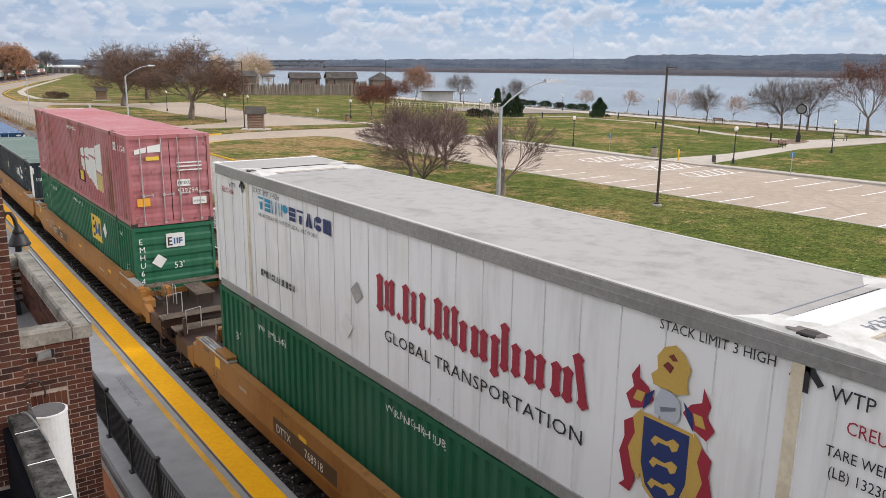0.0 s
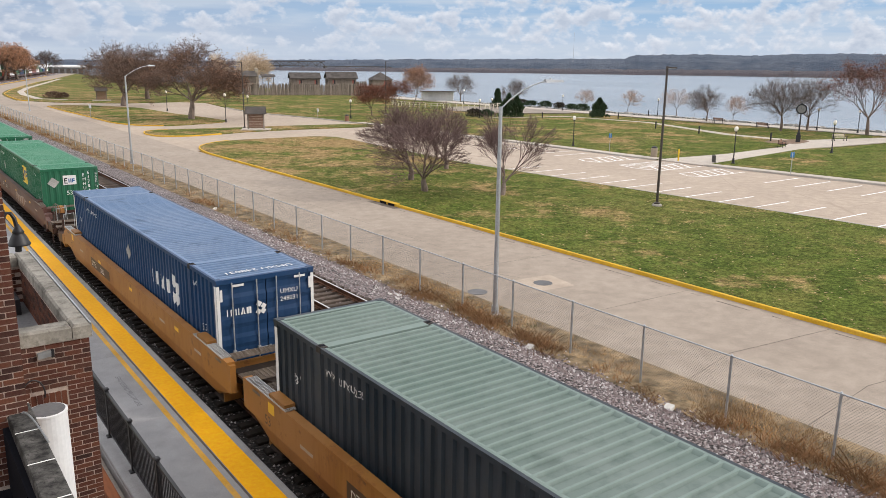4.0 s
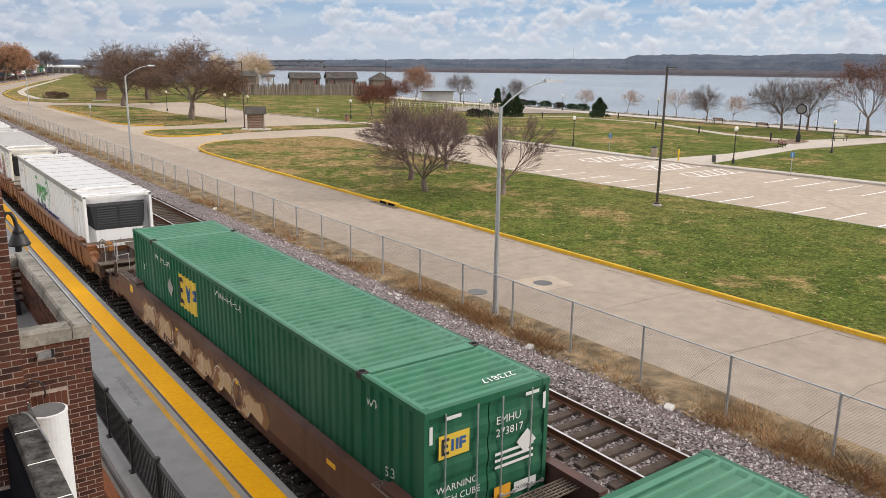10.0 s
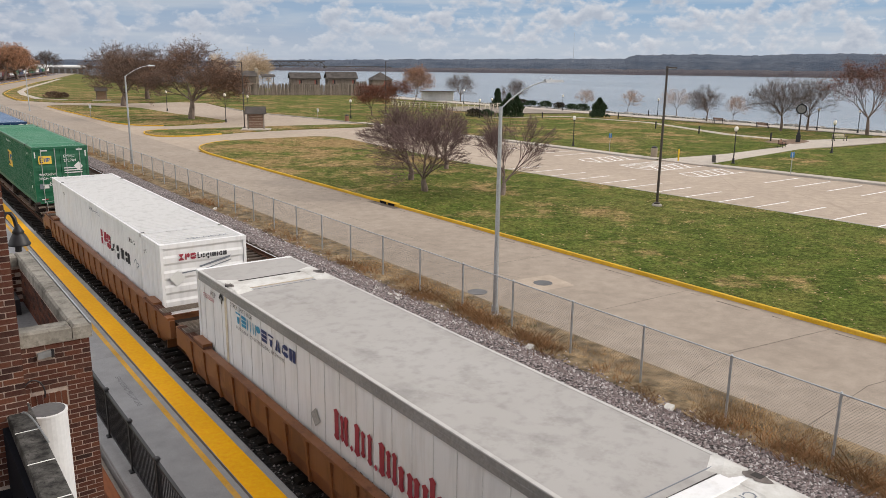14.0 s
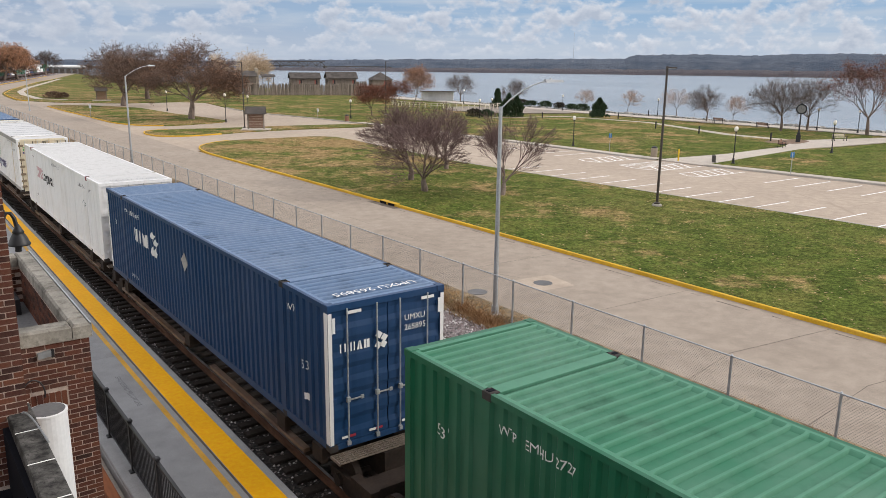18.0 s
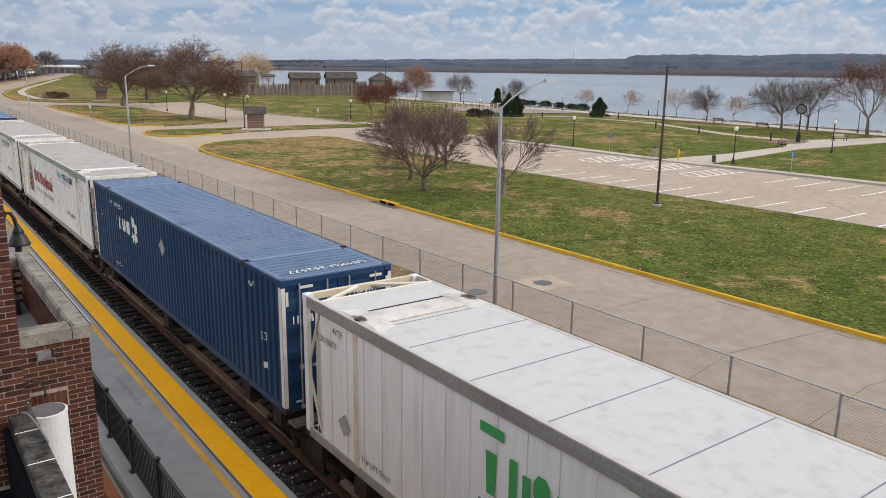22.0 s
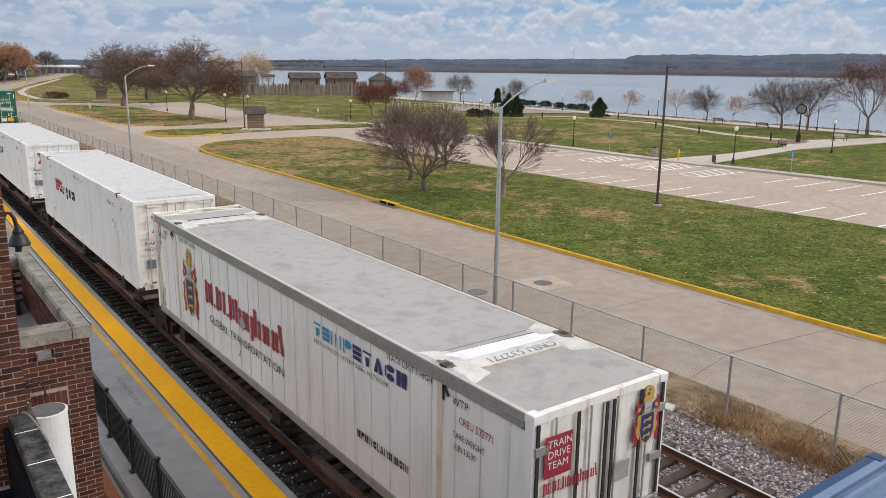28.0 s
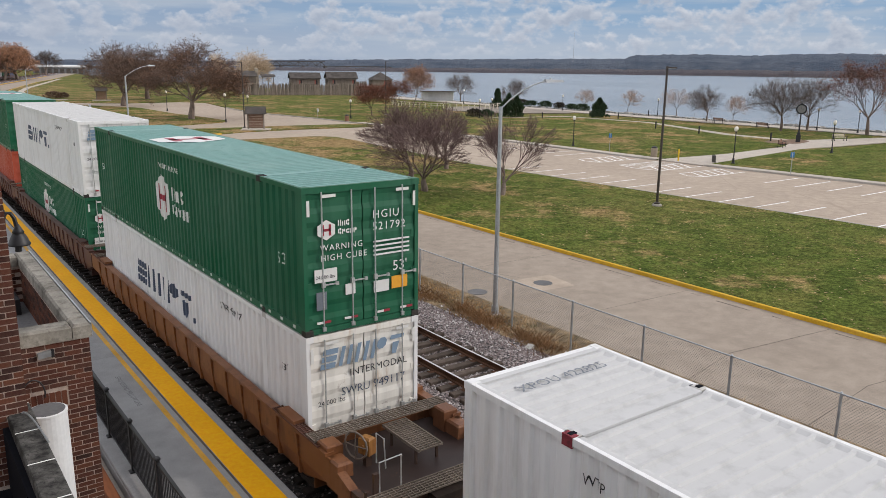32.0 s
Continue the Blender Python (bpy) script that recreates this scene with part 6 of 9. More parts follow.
def soot_patch(s):
    """A thin ragged stain on the roof round a lifting hole."""
    b, r = Build(), random.Random(40 + s)
    ring = [(s * 1.17 + r.uniform(0.08, 0.17) * math.cos(a), r.uniform(0.09, 0.26) * math.sin(a)) for a in [k * 0.4488 for k in range(14)]]
    ring = [(max(-1.24, min(1.24, x)), y) for x, y in ring]
    b.v += [(s * 1.17, 0, CH + 0.0235)] + [(x, y, CH + 0.0225) for x, y in ring]
    b.f += [(0, k + 1, (k + 1) % 14 + 1) for k in range(14)]
    return b


def reefer_side(c):
    """Riveted panel seams, the grey upper rail, stained lift posts and the patched roof bands of a smooth container."""
    def seams():
        b = Build()
        for k in range(27):
            y = 0.45 + k * 0.585
            b.box(-CW + 0.008, -CW + 0.019, y - 0.006, y + 0.006, 0.17, CH - 0.24)
        return b
    part("panel_seam", shape("panel_seams", seams, SEAM), SEAM, c)
    part("upper_band", shape("upper_band", lambda: Build().box(-CW - 0.012, -CW + 0.02, 0.17, CL - 0.17, CH - 0.23, CH - 0.02).box(-CW - 0.018, -CW + 0.02, 0.17, CL - 0.17, CH - 0.135, CH - 0.115), GREYBAND), GREYBAND, c, "grey aluminium upper rail")
    part("lower_band", shape("lower_band", lambda: Build().box(-CW - 0.010, -CW + 0.02, 0.17, CL - 0.17, 0.03, 0.20), GREYBAND), GREYBAND, c)
    for y in (1.98, CL - 1.98):
        part("lift_post_cover", shape("lift_cover", lambda: Build().box(-CW - 0.010, -CW + 0.02, -0.06, 0.06, 0.18, CH - 0.15), STRAP), STRAP, c, "stained cream lift post", Matrix.Translation((0, y, 0)))
        part("roof_patch", shape("roof_patch", lambda: Build().hexa([(-1.28, -0.34, CH - 0.015), (1.28, -0.34, CH - 0.015), (1.28, 0.34, CH - 0.015), (-1.28, 0.34, CH - 0.015), (-1.10, -0.20, CH + 0.004), (1.10, -0.20, CH + 0.004), (1.10, 0.20, CH + 0.004), (-1.10, 0.20, CH + 0.004)]), CANVAS), CANVAS, c, "crinkled white roof patch", Matrix.Translation((0, y, 0)))
        for s in (-1, 1):
            part("roof_gusset", shape(f"roof_gusset{s}", lambda: Build().hexa([(s * 0.80, -0.55, CH - 0.012), (s * 1.27, -0.75, CH - 0.012), (s * 1.27, 0.75, CH - 0.012), (s * 0.80, 0.50, CH - 0.012), (s * 0.85, -0.3, CH + 0.012), (s * 1.22, -0.5, CH + 0.02), (s * 1.22, 0.5, CH + 0.02), (s * 0.85, 0.3, CH + 0.012)]), CANVAS), CANVAS, c, "", Matrix.Translation((0, y, 0)))
            part("casting_hole", shape(f"casting_hole{s}", lambda: Build().slab(s * 1.19 - 0.07, s * 1.19 + 0.07, -0.08, 0.08, CH - 0.01, CH + 0.026, 0.01), CAST), CAST, c, "", Matrix.Translation((0, y, 0)))
        # Dark bar that draws the shadow line behind the roof patch.
        part("patch_edge", shape("patch_edge", lambda: Build().box(-1.14, 1.14, 0.345, 0.365, CH - 0.012, CH + 0.002), CAST), CAST, c, "", Matrix.Translation((0, y, 0)))
        part("edge_tape", shape("edge_tape", lambda: Build().box(-0.86, 0.86, -0.37, -0.33, CH - 0.012, CH - 0.003), TAPE), TAPE, c, "yellowed edge tape", Matrix.Translation((0, y, 0)))
        for s in (-1, 1):
            part("soot_stain", shape(f"soot_stain{s}", lambda: soot_patch(s), SOOT), SOOT, c, "sooty stain round the lifting hole", Matrix.Translation((0, y, 0)))
    for y in (2.50, CL - 2.50):
        part("roof_seam", shape("roof_seam", lambda: Build().box(-1.22, 1.22, -0.007, 0.007, CH - 0.012, CH - 0.006), INK_GREY), INK_GREY, c, "", Matrix.Translation((0, y, 0)))


def reefer_doors(c, number):
    """Flat doors with dark hinge straps, a red placard and a small crest."""
    for x in (-1.22, -0.50, 0.04, 0.18, 0.74, 1.20):
        part("dark_strap", shape("dark_strap", lambda: Build().box(-0.024, 0.024, -0.03, -0.008, 0.12, CH - 0.13), CAST), CAST, c, "", Matrix.Translation((x, 0, 0)))
    for z in (0.35, 0.95, 1.65, 2.40):
        for s in (-1, 1):
            part("hinge_strap", shape("grey_hinge", lambda: Build().slab(-0.13, 0.13, -0.034, -0.006, -0.065, 0.065, 0.008), GREYBAND), GREYBAND, c, "", Matrix.Translation((s * 1.13, 0, z)))
    bars(c, INK_RED, (-1.10, -0.034, 1.98), ON_END, (0.48, 0.58), "placard", "dark red placard")
    for k, t in enumerate(("TRAIN", "DRIVE", "TEAM")):
        lettering(t, 0.15, INK_WHITE, c, (-1.06, -0.040, 2.40 - k * 0.15), ON_END)
    crest(c, (0.58, -0.036, 1.92), ON_END, 0.48)
    flat_mark(c, gothic(1.02, 0.20), INK_RED, (-1.12, -0.036, 1.74), ON_END)
    lettering(number, 0.15, INK_RED, c, (-1.08, -0.036, 1.30), ON_END)
    flat_mark(c, wordmark("TSMPST", 0.95, 0.16, 0.26), INK_CYAN, (-1.06, -0.036, 0.98), ON_END)
    part("placard_holder", Build().slab(-0.15, 0.15, -0.02, 0.0, -0.15, 0.15, 0.01), PLACARD, c, "", Matrix.Translation((0.40, -0.012, 1.65)))


def bulge(x):
    """The plan of the rounded cooling unit."""
    return -0.07 + 0.40 * (abs(x) / 1.19) ** 3.2


def curved(x0, x1, z0, z1, out, thick=0.04, n=8):
    """A panel that follows the rounded front."""
    b = Build()
    xs = [x0 + (x1 - x0) * k / n for k in range(n + 1)]
    for a, c in zip(xs, xs[1:]):
        ya, yc = bulge(a) - out, bulge(c) - out
        b.hexa([(a, ya, z0), (c, yc, z0), (c, yc + thick, z0), (a, ya + thick, z0), (a, ya, z1), (c, yc, z1), (c, yc + thick, z1), (a, ya + thick, z1)])
    return b


def cooling_unit(c, wrapped):
    """The refrigeration end: an open white frame round a housing with dark louvres."""
    frame_mat = CREAMY if wrapped else WHITE
    for s in (-1, 1):
        part("frame_post", shape(f"frame_post{s}", lambda: Build().box(s * 1.29 - 0.10 * (s > 0), s * 1.29 + 0.10 * (s < 0), -0.02, 0.08, 0.1, CH - 0.02), frame_mat), frame_mat, c)
        part("frame_brace", shape(f"frame_brace{s}", lambda: Build().tube((s * 1.24, 0.08, 1.5), (s * 1.24, 0.55, CH - 0.2), 0.03, n=6), frame_mat), frame_mat, c)
        part("roof_brace", shape(f"roof_brace{s}", lambda: Build().tube((s * 0.15, 0.05, CH - 0.05), (s * 1.2, 0.58, CH - 0.05), 0.045, n=6), frame_mat), frame_mat, c)
    part("frame_beam", shape("frame_beam", lambda: Build().box(-1.29, 1.29, -0.02, 0.08, CH - 0.10, CH - 0.01), frame_mat), frame_mat, c)
    part("rear_beam", shape("rear_beam", lambda: Build().box(-1.24, 1.24, 0.50, 0.60, CH - 0.09, CH + 0.004), frame_mat), frame_mat, c)
    part("lower_beam", shape("lower_beam", lambda: Build().box(-1.29, 1.29, 0.0, 0.1, 0.02, 0.14), frame_mat), frame_mat, c)
    part("front_wall", shape("reefer_wall", lambda: Build().box(-CW + 0.05, CW - 0.05, 0.56, 0.62, 0.1, CH - 0.1), WHITE), WHITE, c)
    if wrapped:
        h = part("housing", shape("housing_round", lambda: curved(-1.19, 1.19, 0.16, 2.66, 0.0, 0.30, 14), CREAMY), CREAMY, c, "cream rounded cooling unit housing")
        part("lid", shape("housing_lid", lambda: Build().box(-1.15, 1.15, 0.22, 0.56, 2.40, 2.60), LOUVRE), LOUVRE, h)
        for x0, x1, k0 in ((-1.18, -0.24, "l"), (0.66, 1.18, "r")):
            g = part("grille", shape(f"grille_{k0}", lambda: curved(x0, x1, 1.42, 2.50, 0.03), LOUVRE), LOUVRE, h, "black plastic grille")
            for k in range(5):
                part("louvre", shape(f"louvre_{k0}", lambda: curved(x0 + 0.07, x1 - 0.07, 0, 0.05, 0.055, 0.04, 5), LOUVRE), LOUVRE, g, "", Matrix.Translation((0, 0, 1.52 + k * 0.20)))
        part("lower_trim", shape("lower_trim", lambda: curved(-1.10, 1.10, 1.32, 1.43, 0.025), LOUVRE), LOUVRE, h)
        for x in (-0.4, 0.25):
            part("panel_seam", shape("housing_seam", lambda: Build().box(-0.008, 0.008, -0.004, 0.01, 0.18, 1.30), INK_GREY), INK_GREY, h, "", Matrix.Translation((x, bulge(x), 0)))
        bars(h, WHITE_PLATE, (0.02, -0.078, 1.84), ON_END, (0.42, 0.46), "brand_panel", "white panel with teal blocks")
        flat_mark(h, [rect(0.04, 0.08, 0.12, 0.22), rect(0.27, 0.08, 0.10, 0.22)], INK_TEAL, (0.02, -0.084, 1.84), ON_END)
        flat_mark(h, [rect(0.04, 0.33, 0.34, 0.09), rect(0.17, 0.06, 0.09, 0.34)], INK_BLACK, (0.02, -0.088, 1.84), ON_END)
        flat_mark(h, wordmark("TNKPMN-KINK", 0.72, 0.10, 0.3), INK_BLACK, (-0.14, -0.078, 2.42), ON_END)
        part("control_panel", shape("control_panel", lambda: Build().slab(-0.18, 0.56, -0.10, -0.07, 1.48, 1.74, 0.01), LOUVRE), LOUVRE, h)
    else:
        h = part("housing", shape("housing_flat", lambda: Build().hexa([(-1.02, 0.95, 0.2), (-0.80, 0.14, 0.2), (0.80, 0.14, 0.2), (1.02, 0.95, 0.2), (-1.02, 0.95, 1.72), (-0.84, 0.10, 1.50), (0.84, 0.10, 1.50), (1.02, 0.95, 1.72)]), WHITE), WHITE, c, "white cooling unit housing", Matrix.Translation((0, 0.08, 0)) @ Matrix.Diagonal((1.07, 0.55, 1, 1)))
        part("hood", shape("reefer_hood", lambda: Build().hexa([(-1.04, 0.95, 1.70), (-0.84, 0.09, 1.49), (0.84, 0.09, 1.49), (1.04, 0.95, 1.70), (-1.08, 0.95, 2.50), (-0.96, 0.16, 2.44), (0.96, 0.16, 2.44), (1.08, 0.95, 2.50)]), LOUVRE), LOUVRE, h, "black louvred hood")
        for k in range(8):
            for s in (-1, 1):
                part("louvre", shape(f"louvre{s}", lambda: Build().hexa([(min(s * 0.05, s * 0.74), 0.06, 0), (max(s * 0.05, s * 0.74), 0.06, 0), (max(s * 0.05, s * 0.74), 0.11, 0.03), (min(s * 0.05, s * 0.74), 0.11, 0.03), (min(s * 0.05, s * 0.74), 0.06, 0.02), (max(s * 0.05, s * 0.74), 0.06, 0.02), (max(s * 0.05, s * 0.74), 0.11, 0.06), (min(s * 0.05, s * 0.74), 0.11, 0.06)]), LOUVRE_EDGE), LOUVRE_EDGE, h, "", Matrix.Translation((0, 0.02, 1.62 + k * 0.098)))
        part("door_seam", shape("reefer_seam", lambda: Build().box(-0.006, 0.006, 0.112, 0.125, 0.22, 1.48), INK_GREY), INK_GREY, h)
        for x in (-0.55, 0.15):
            part("latch", shape("reefer_latch", lambda: Build().box(-0.07, 0.07, 0.11, 0.13, -0.07, 0.07), LOUVRE), LOUVRE, h, "", Matrix.Translation((x, 0, 0.55)))


LOUVRE_EDGE = surf("worn_louvre_plastic", (0.022, 0.024, 0.027), 0.5, var=0.2)
LOUVRE = surf("black_louvre_plastic", (0.018, 0.020, 0.023), 0.5, var=0.2)
CREAMY = colour("cream_housing_paint", (0.70, 0.66, 0.57), rust=0.35, fade=0.05)
INK_TEAL = plain("teal_marking", (0.03, 0.28, 0.33))


def leafy_mark(c, number, y=10.9, doors=False):
    flat_mark(c, wordmark("Tigop", 2.75, 1.02, 0.24, lower=0.70), INK_LEAF, side_at(y, 1.44), ON_SIDE, label="leaf green brand mark")
    for cx, cz, rx, rz, a0, a1, w in ((2.75, 0.45, 0.75, 0.80, -0.9, 1.9, 0.09), (2.65, 0.40, 0.50, 0.52, -1.0, 1.5, 0.07), (3.05, 0.75, 0.42, 0.30, 0.3, 3.0, 0.08), (2.95, 0.35, 0.30, 0.22, 0.2, 3.3, 0.06), (3.05, 0.02, 0.32, 0.24, 0.0, 2.6, 0.06), (2.85, -0.25, 0.36, 0.30, -0.2, 1.6, 0.07)):
        n = 7
        arc = [(cx + rx * math.cos(a0 + (a1 - a0) * k / n), cz + rz * math.sin(a0 + (a1 - a0) * k / n)) for k in range(n + 1)]
        arc_in = [(cx + (rx - w * math.sin(math.pi * k / n)) * math.cos(a0 + (a1 - a0) * k / n), cz + (rz - w * math.sin(math.pi * k / n)) * math.sin(a0 + (a1 - a0) * k / n)) for k in range(n, -1, -1)]
        flat_mark(c, [arc + arc_in[1:-1]], INK_LEAF, side_at(y, 1.44), ON_SIDE, label="curved green stripe")
    flat_mark(c, wordmark("KooI-Ksgpoks", 5.3, 0.56, 0.26, lower=0.74), INK_INDIGO, side_at(y, 0.74), ON_SIDE, label="indigo brand mark")
    flat_mark(c, [rect(5.25, 0.10 + 0.14 * k, 0.55 - 0.10 * k, 0.045) for k in range(3)], INK_INDIGO, side_at(y, 0.74), ON_SIDE)
    lettering("STACK LIMIT 3 HIGH", 0.15, INK_BLACK, c, side_at(3.6, 2.52), ON_SIDE, wide=0.92)
    lettering("WTP", 0.19, INK_BLACK, c, side_at(1.7, 2.42), ON_SIDE, wide=0.9)
    lettering(number, 0.17, INK_BLACK, c, side_at(1.72, 2.16), ON_SIDE, wide=0.75)
    lettering(number, 0.17, INK_BLACK, c, side_at(15.6, 2.16), ON_SIDE, wide=0.75)
    lettering("WTP", 0.19, INK_BLACK, c, side_at(15.0, 2.42), ON_SIDE, wide=0.9)
    lettering("TOP LIFT ONLY", 0.16, INK_BLACK, c, side_at(14.0, 0.36), ON_SIDE, wide=0.85)
    lettering(number, 0.24, INK_GREY, c, (0.8, 1.86, CH + 0.006), ON_ROOF)
    diamond(c, 14.6, 0.80, PLACARD, 0.22)
    reefer_side(c)
    for k in range(7):
        y2 = 3.35 + k * 1.545
        part("roof_seam", shape("roof_seam", lambda: Build().box(-1.22, 1.22, -0.007, 0.007, CH - 0.012, CH - 0.006), INK_GREY), INK_GREY, c, "", Matrix.Translation((0, y2, 0)))
    if doors:
        for x in (-0.50, 0.02, 0.12, 0.74):
            part("dark_strap", shape("thin_strap", lambda: Build().box(-0.02, 0.02, -0.03, -0.008, 0.12, CH - 0.13), CAST), CAST, c, "", Matrix.Translation((x, 0, 0)))
        for x in (-1.165, 1.165):
            part("door_seal", shape("door_seal", lambda: Build().box(-0.014, 0.014, -0.02, -0.004, 0.12, CH - 0.13), CAST), CAST, c, "", Matrix.Translation((x, 0, 0)))
        for z in (0.30, 0.62, 0.98, 1.40, 1.78, 2.55):
            for s in (-1, 1):
                part("hinge_strap", shape("hinge_strap", lambda: Build().slab(-0.12, 0.12, -0.034, -0.006, -0.06, 0.06, 0.008), HINGE), HINGE, c, "tan weathered hinge strap", Matrix.Translation((s * 1.12, 0, z)))
        flat_mark(c, wordmark("Tigop", 0.62, 0.2, 0.28), INK_LEAF, (-1.05, -0.036, 2.26), ON_END)
        flat_mark(c, wordmark("KooI-Ksgpoks", 0.90, 0.12, 0.30), INK_INDIGO, (-1.05, -0.036, 2.10), ON_END)
        lettering(number, 0.16, INK_BLACK, c, (0.16, -0.036, 2.36), ON_END, wide=0.8)


INK_INDIGO = plain("indigo_marking", (0.03, 0.025, 0.16))

# the marks, container by container
warn_side(lower0, 8.7)
side_common(lower0, "EMHU 6473", INK_WHITE)
verde_mark(lower0, 5.6, 1.3)
crested_mark(reefer0, 8.95, 13.6, 3.85, 13.6, "CREU 532434")
verde_mark(lower1, 5.95, 1.55, -0.30, 2.16, 1.45, 0.46)
warn_side(lower1)
side_common(lower1, "EMHU 6492", INK_WHITE)
diamond(lower1, 3.85, 2.15, WHITE_PLATE)
diamond(lower1, -0.55, 1.75, WHITE_PLATE, 0.24, True)
lettering("53'", 0.30, INK_WHITE, lower1, end_at(-0.1, 1.45), ON_END)
lettering("E\nM\nH\nU\n6\n4\n9", 0.26, INK_WHITE, lower1, end_at(-1.16, 2.35), ON_END)
# the big pale sail-shaped mark on the faded red container
for k, (x0, w, h0, h1) in enumerate(((0.0, 0.52, 0.40, 0.85), (0.58, 0.62, 0.32, 1.00), (1.28, 0.95, 0.12, 1.28))):
    flat_mark(pink, [[(x0, 1.88 - h0 * 0.55), (x0 + w, 1.86 - h0 * 0.55), (x0 + w, 2.00 + k * 0.06), (x0, 1.92 + k * 0.05)], [(x0, 1.82 - h0 * 0.55), (x0 + w, 1.78 - h0 * 0.62), (x0 + w, 1.80 - h1 * 0.92), (x0, 1.88 - h1 * 0.72)]], WHITE_PLATE, side_at(6.72, 0.0), ON_SIDE, label="chalk white sail-shaped mark")
flat_mark(pink, [[(2.32, 1.35), (3.15, 1.30), (3.15, 2.34), (2.32, 2.20)]], WHITE_PLATE, side_at(6.72, 0.0), ON_SIDE)
flat_mark(pink, [[(2.32, 1.27), (3.15, 1.22), (3.15, 0.62), (2.32, 0.66)]], surf("cream_panel", (0.60, 0.48, 0.22), 0.6), side_at(6.72, 0.0), ON_SIDE)
bars(pink, surf("dark_red_patch", (0.10, 0.035, 0.035), 0.7), side_at(7.45, 0.66), ON_SIDE, (1.1, 0.42), "patch", "dark red repaint patch")
bars(pink, INK_YELLOW, (SIDE_X - 0.005, 7.05, 0.72), ON_SIDE, (0.38, 0.34), "label", "yellow label")
bars(pink, WHITE_PLATE, (0.80, CL - 0.32, CH + 0.002), ON_ROOF, (1.75, 0.22), "roof_stripe", "white painted strip on the roof")
bars(pink, plain("bright_pink_patch", (0.62, 0.02, 0.09)), side_at(15.05, 2.42), ON_SIDE, (0.24, 0.26), "patch", "bright pink paint patch")
lettering("53'", 0.30, INK_WHITE, pink, side_at(15.2, 0.55), ON_SIDE)
warn_side(pink, 8.92)
bars(pink, WHITE_PLATE, side_at(1.84, 2.32), ON_SIDE, (0.50, 0.26), "label")
lettering("UMXU", 0.18, INK_BLACK, pink, (SIDE_X - 0.004, 1.80, 2.39), ON_SIDE)
lettering("939794", 0.26, INK_WHITE, pink, side_at(1.15, 2.34), ON_SIDE)
flat_mark(pink, [[(0, 0), (0.36, 0.06), (0.36, 0.22), (0, 0.14)], [(0.40, 0.05), (0.80, 0.05), (0.80, 0.30), (0.40, 0.24)]], WHITE_PLATE, end_at(-1.08, 2.30), ON_END)
bars(pink, INK_YELLOW, end_at(-0.74, 2.10), ON_END, (0.40, 0.12), "label")
bars(pink, INK_ORANGE, end_at(-1.10, 0.66), ON_END, (0.40, 0.26), "label", "orange label")
bars(pink, WHITE_PLATE, end_at(0.18, 1.22), ON_END, (0.42, 0.22), "label")
lettering("UMXU", 0.15, INK_BLACK, pink, (0.20, END_Y - 0.005, 1.28), ON_END)
lettering("939794", 0.22, INK_WHITE, pink, end_at(0.18, 1.0), ON_END)
bars(pink, WHITE_PLATE, end_at(0.64, 0.60), ON_END, (0.46, 0.24), "label")
lettering("24,000 lbs", 0.09, INK_BLACK, pink, (0.66, END_Y - 0.005, 0.68), ON_END)
for k in range(3):
    bars(pink, INK_WHITE, end_at(0.20, 1.72 + k * 0.12), ON_END, (0.8, 0.04), "small_print")
dots_mark(dark, 5.55, 1.78, "UMXU 235", True)
dots_mark(blue0, 5.45, 1.62, "UMXU 248031")
verde_mark(verde0, 5.8, 1.60, -0.33, 2.08, 1.45, 0.46)
side_common(verde0, "EMHU 6478", INK_WHITE)
warn_side(verde0)
diamond(verde0, -0.77, 2.22, PLACARD, 0.27, True)
diamond(verde0, 12.6, 1.8, PLACARD)
lettering("53'", 0.30, INK_WHITE, verde0, end_at(-0.22, 1.58), ON_END)
lettering("E\nM\nH\nU", 0.22, INK_WHITE, verde0, end_at(0.55, 2.45), ON_END)
lettering("6\n4\n7\n8\n4\n5", 0.22, INK_WHITE, verde0, end_at(0.78, 2.55), ON_END)
lettering("W\nA\nR\nN\nI\nN\nG", 0.13, INK_WHITE, verde0, end_at(1.14, 2.5), ON_END)
for c, y, z, num, full in ((verde1, 9.02, 1.05, "262594", "EMHU 2625"), (verde2, 11.85, 1.53, "273817", "EMHU 2738"), (verde3, 8.8, 1.10, "272704", "EMHU 2727")):
    verde_mark(c, y, z, -1.03, 2.04)
    verde_doors(c, num)
    side_common(c, full, INK_WHITE)
    warn_side(c)
    diamond(c, 12.55, 1.85, WHITE_PLATE if c is not verde2 else PLACARD)
    lettering(num, 0.24, INK_WHITE, c, (0.9, 0.55, CH + 0.003), ON_ROOF)
leafy_mark(leafy0, "TGXU 560647")
cooling_unit(leafy0, False)
crested_mark(crested1, 8.85, 13.55, 3.80, 13.6, "CREU 533054")
cooling_unit(crested1, True)
ivory_mark(ivory0, 7.5, 1.56, "XPOU 423", end=False)
flat_mark(ivory0, trio(0.36), INK_RED, end_at(-0.78, 2.38), ON_END)
flat_mark(ivory0, wordmark("Logikiok", 0.92, 0.18, 0.32), INK_BLACK, end_at(-0.22, 2.38), ON_END)
flat_mark(ivory0, [[(0.0, 0.0), (0.75, 0.05), (1.5, 0.22), (1.5, 0.25), (0.75, 0.08), (0.0, 0.035)], [(0.55, 0.12), (1.45, 0.30), (1.5, 0.38), (0.5, 0.16)]], INK_GREY, end_at(-0.70, 1.98), ON_END, "swoosh", "grey swoosh lines")
lettering("53'", 0.26, INK_BLACK, ivory0, end_at(-0.13, 1.40), ON_END)
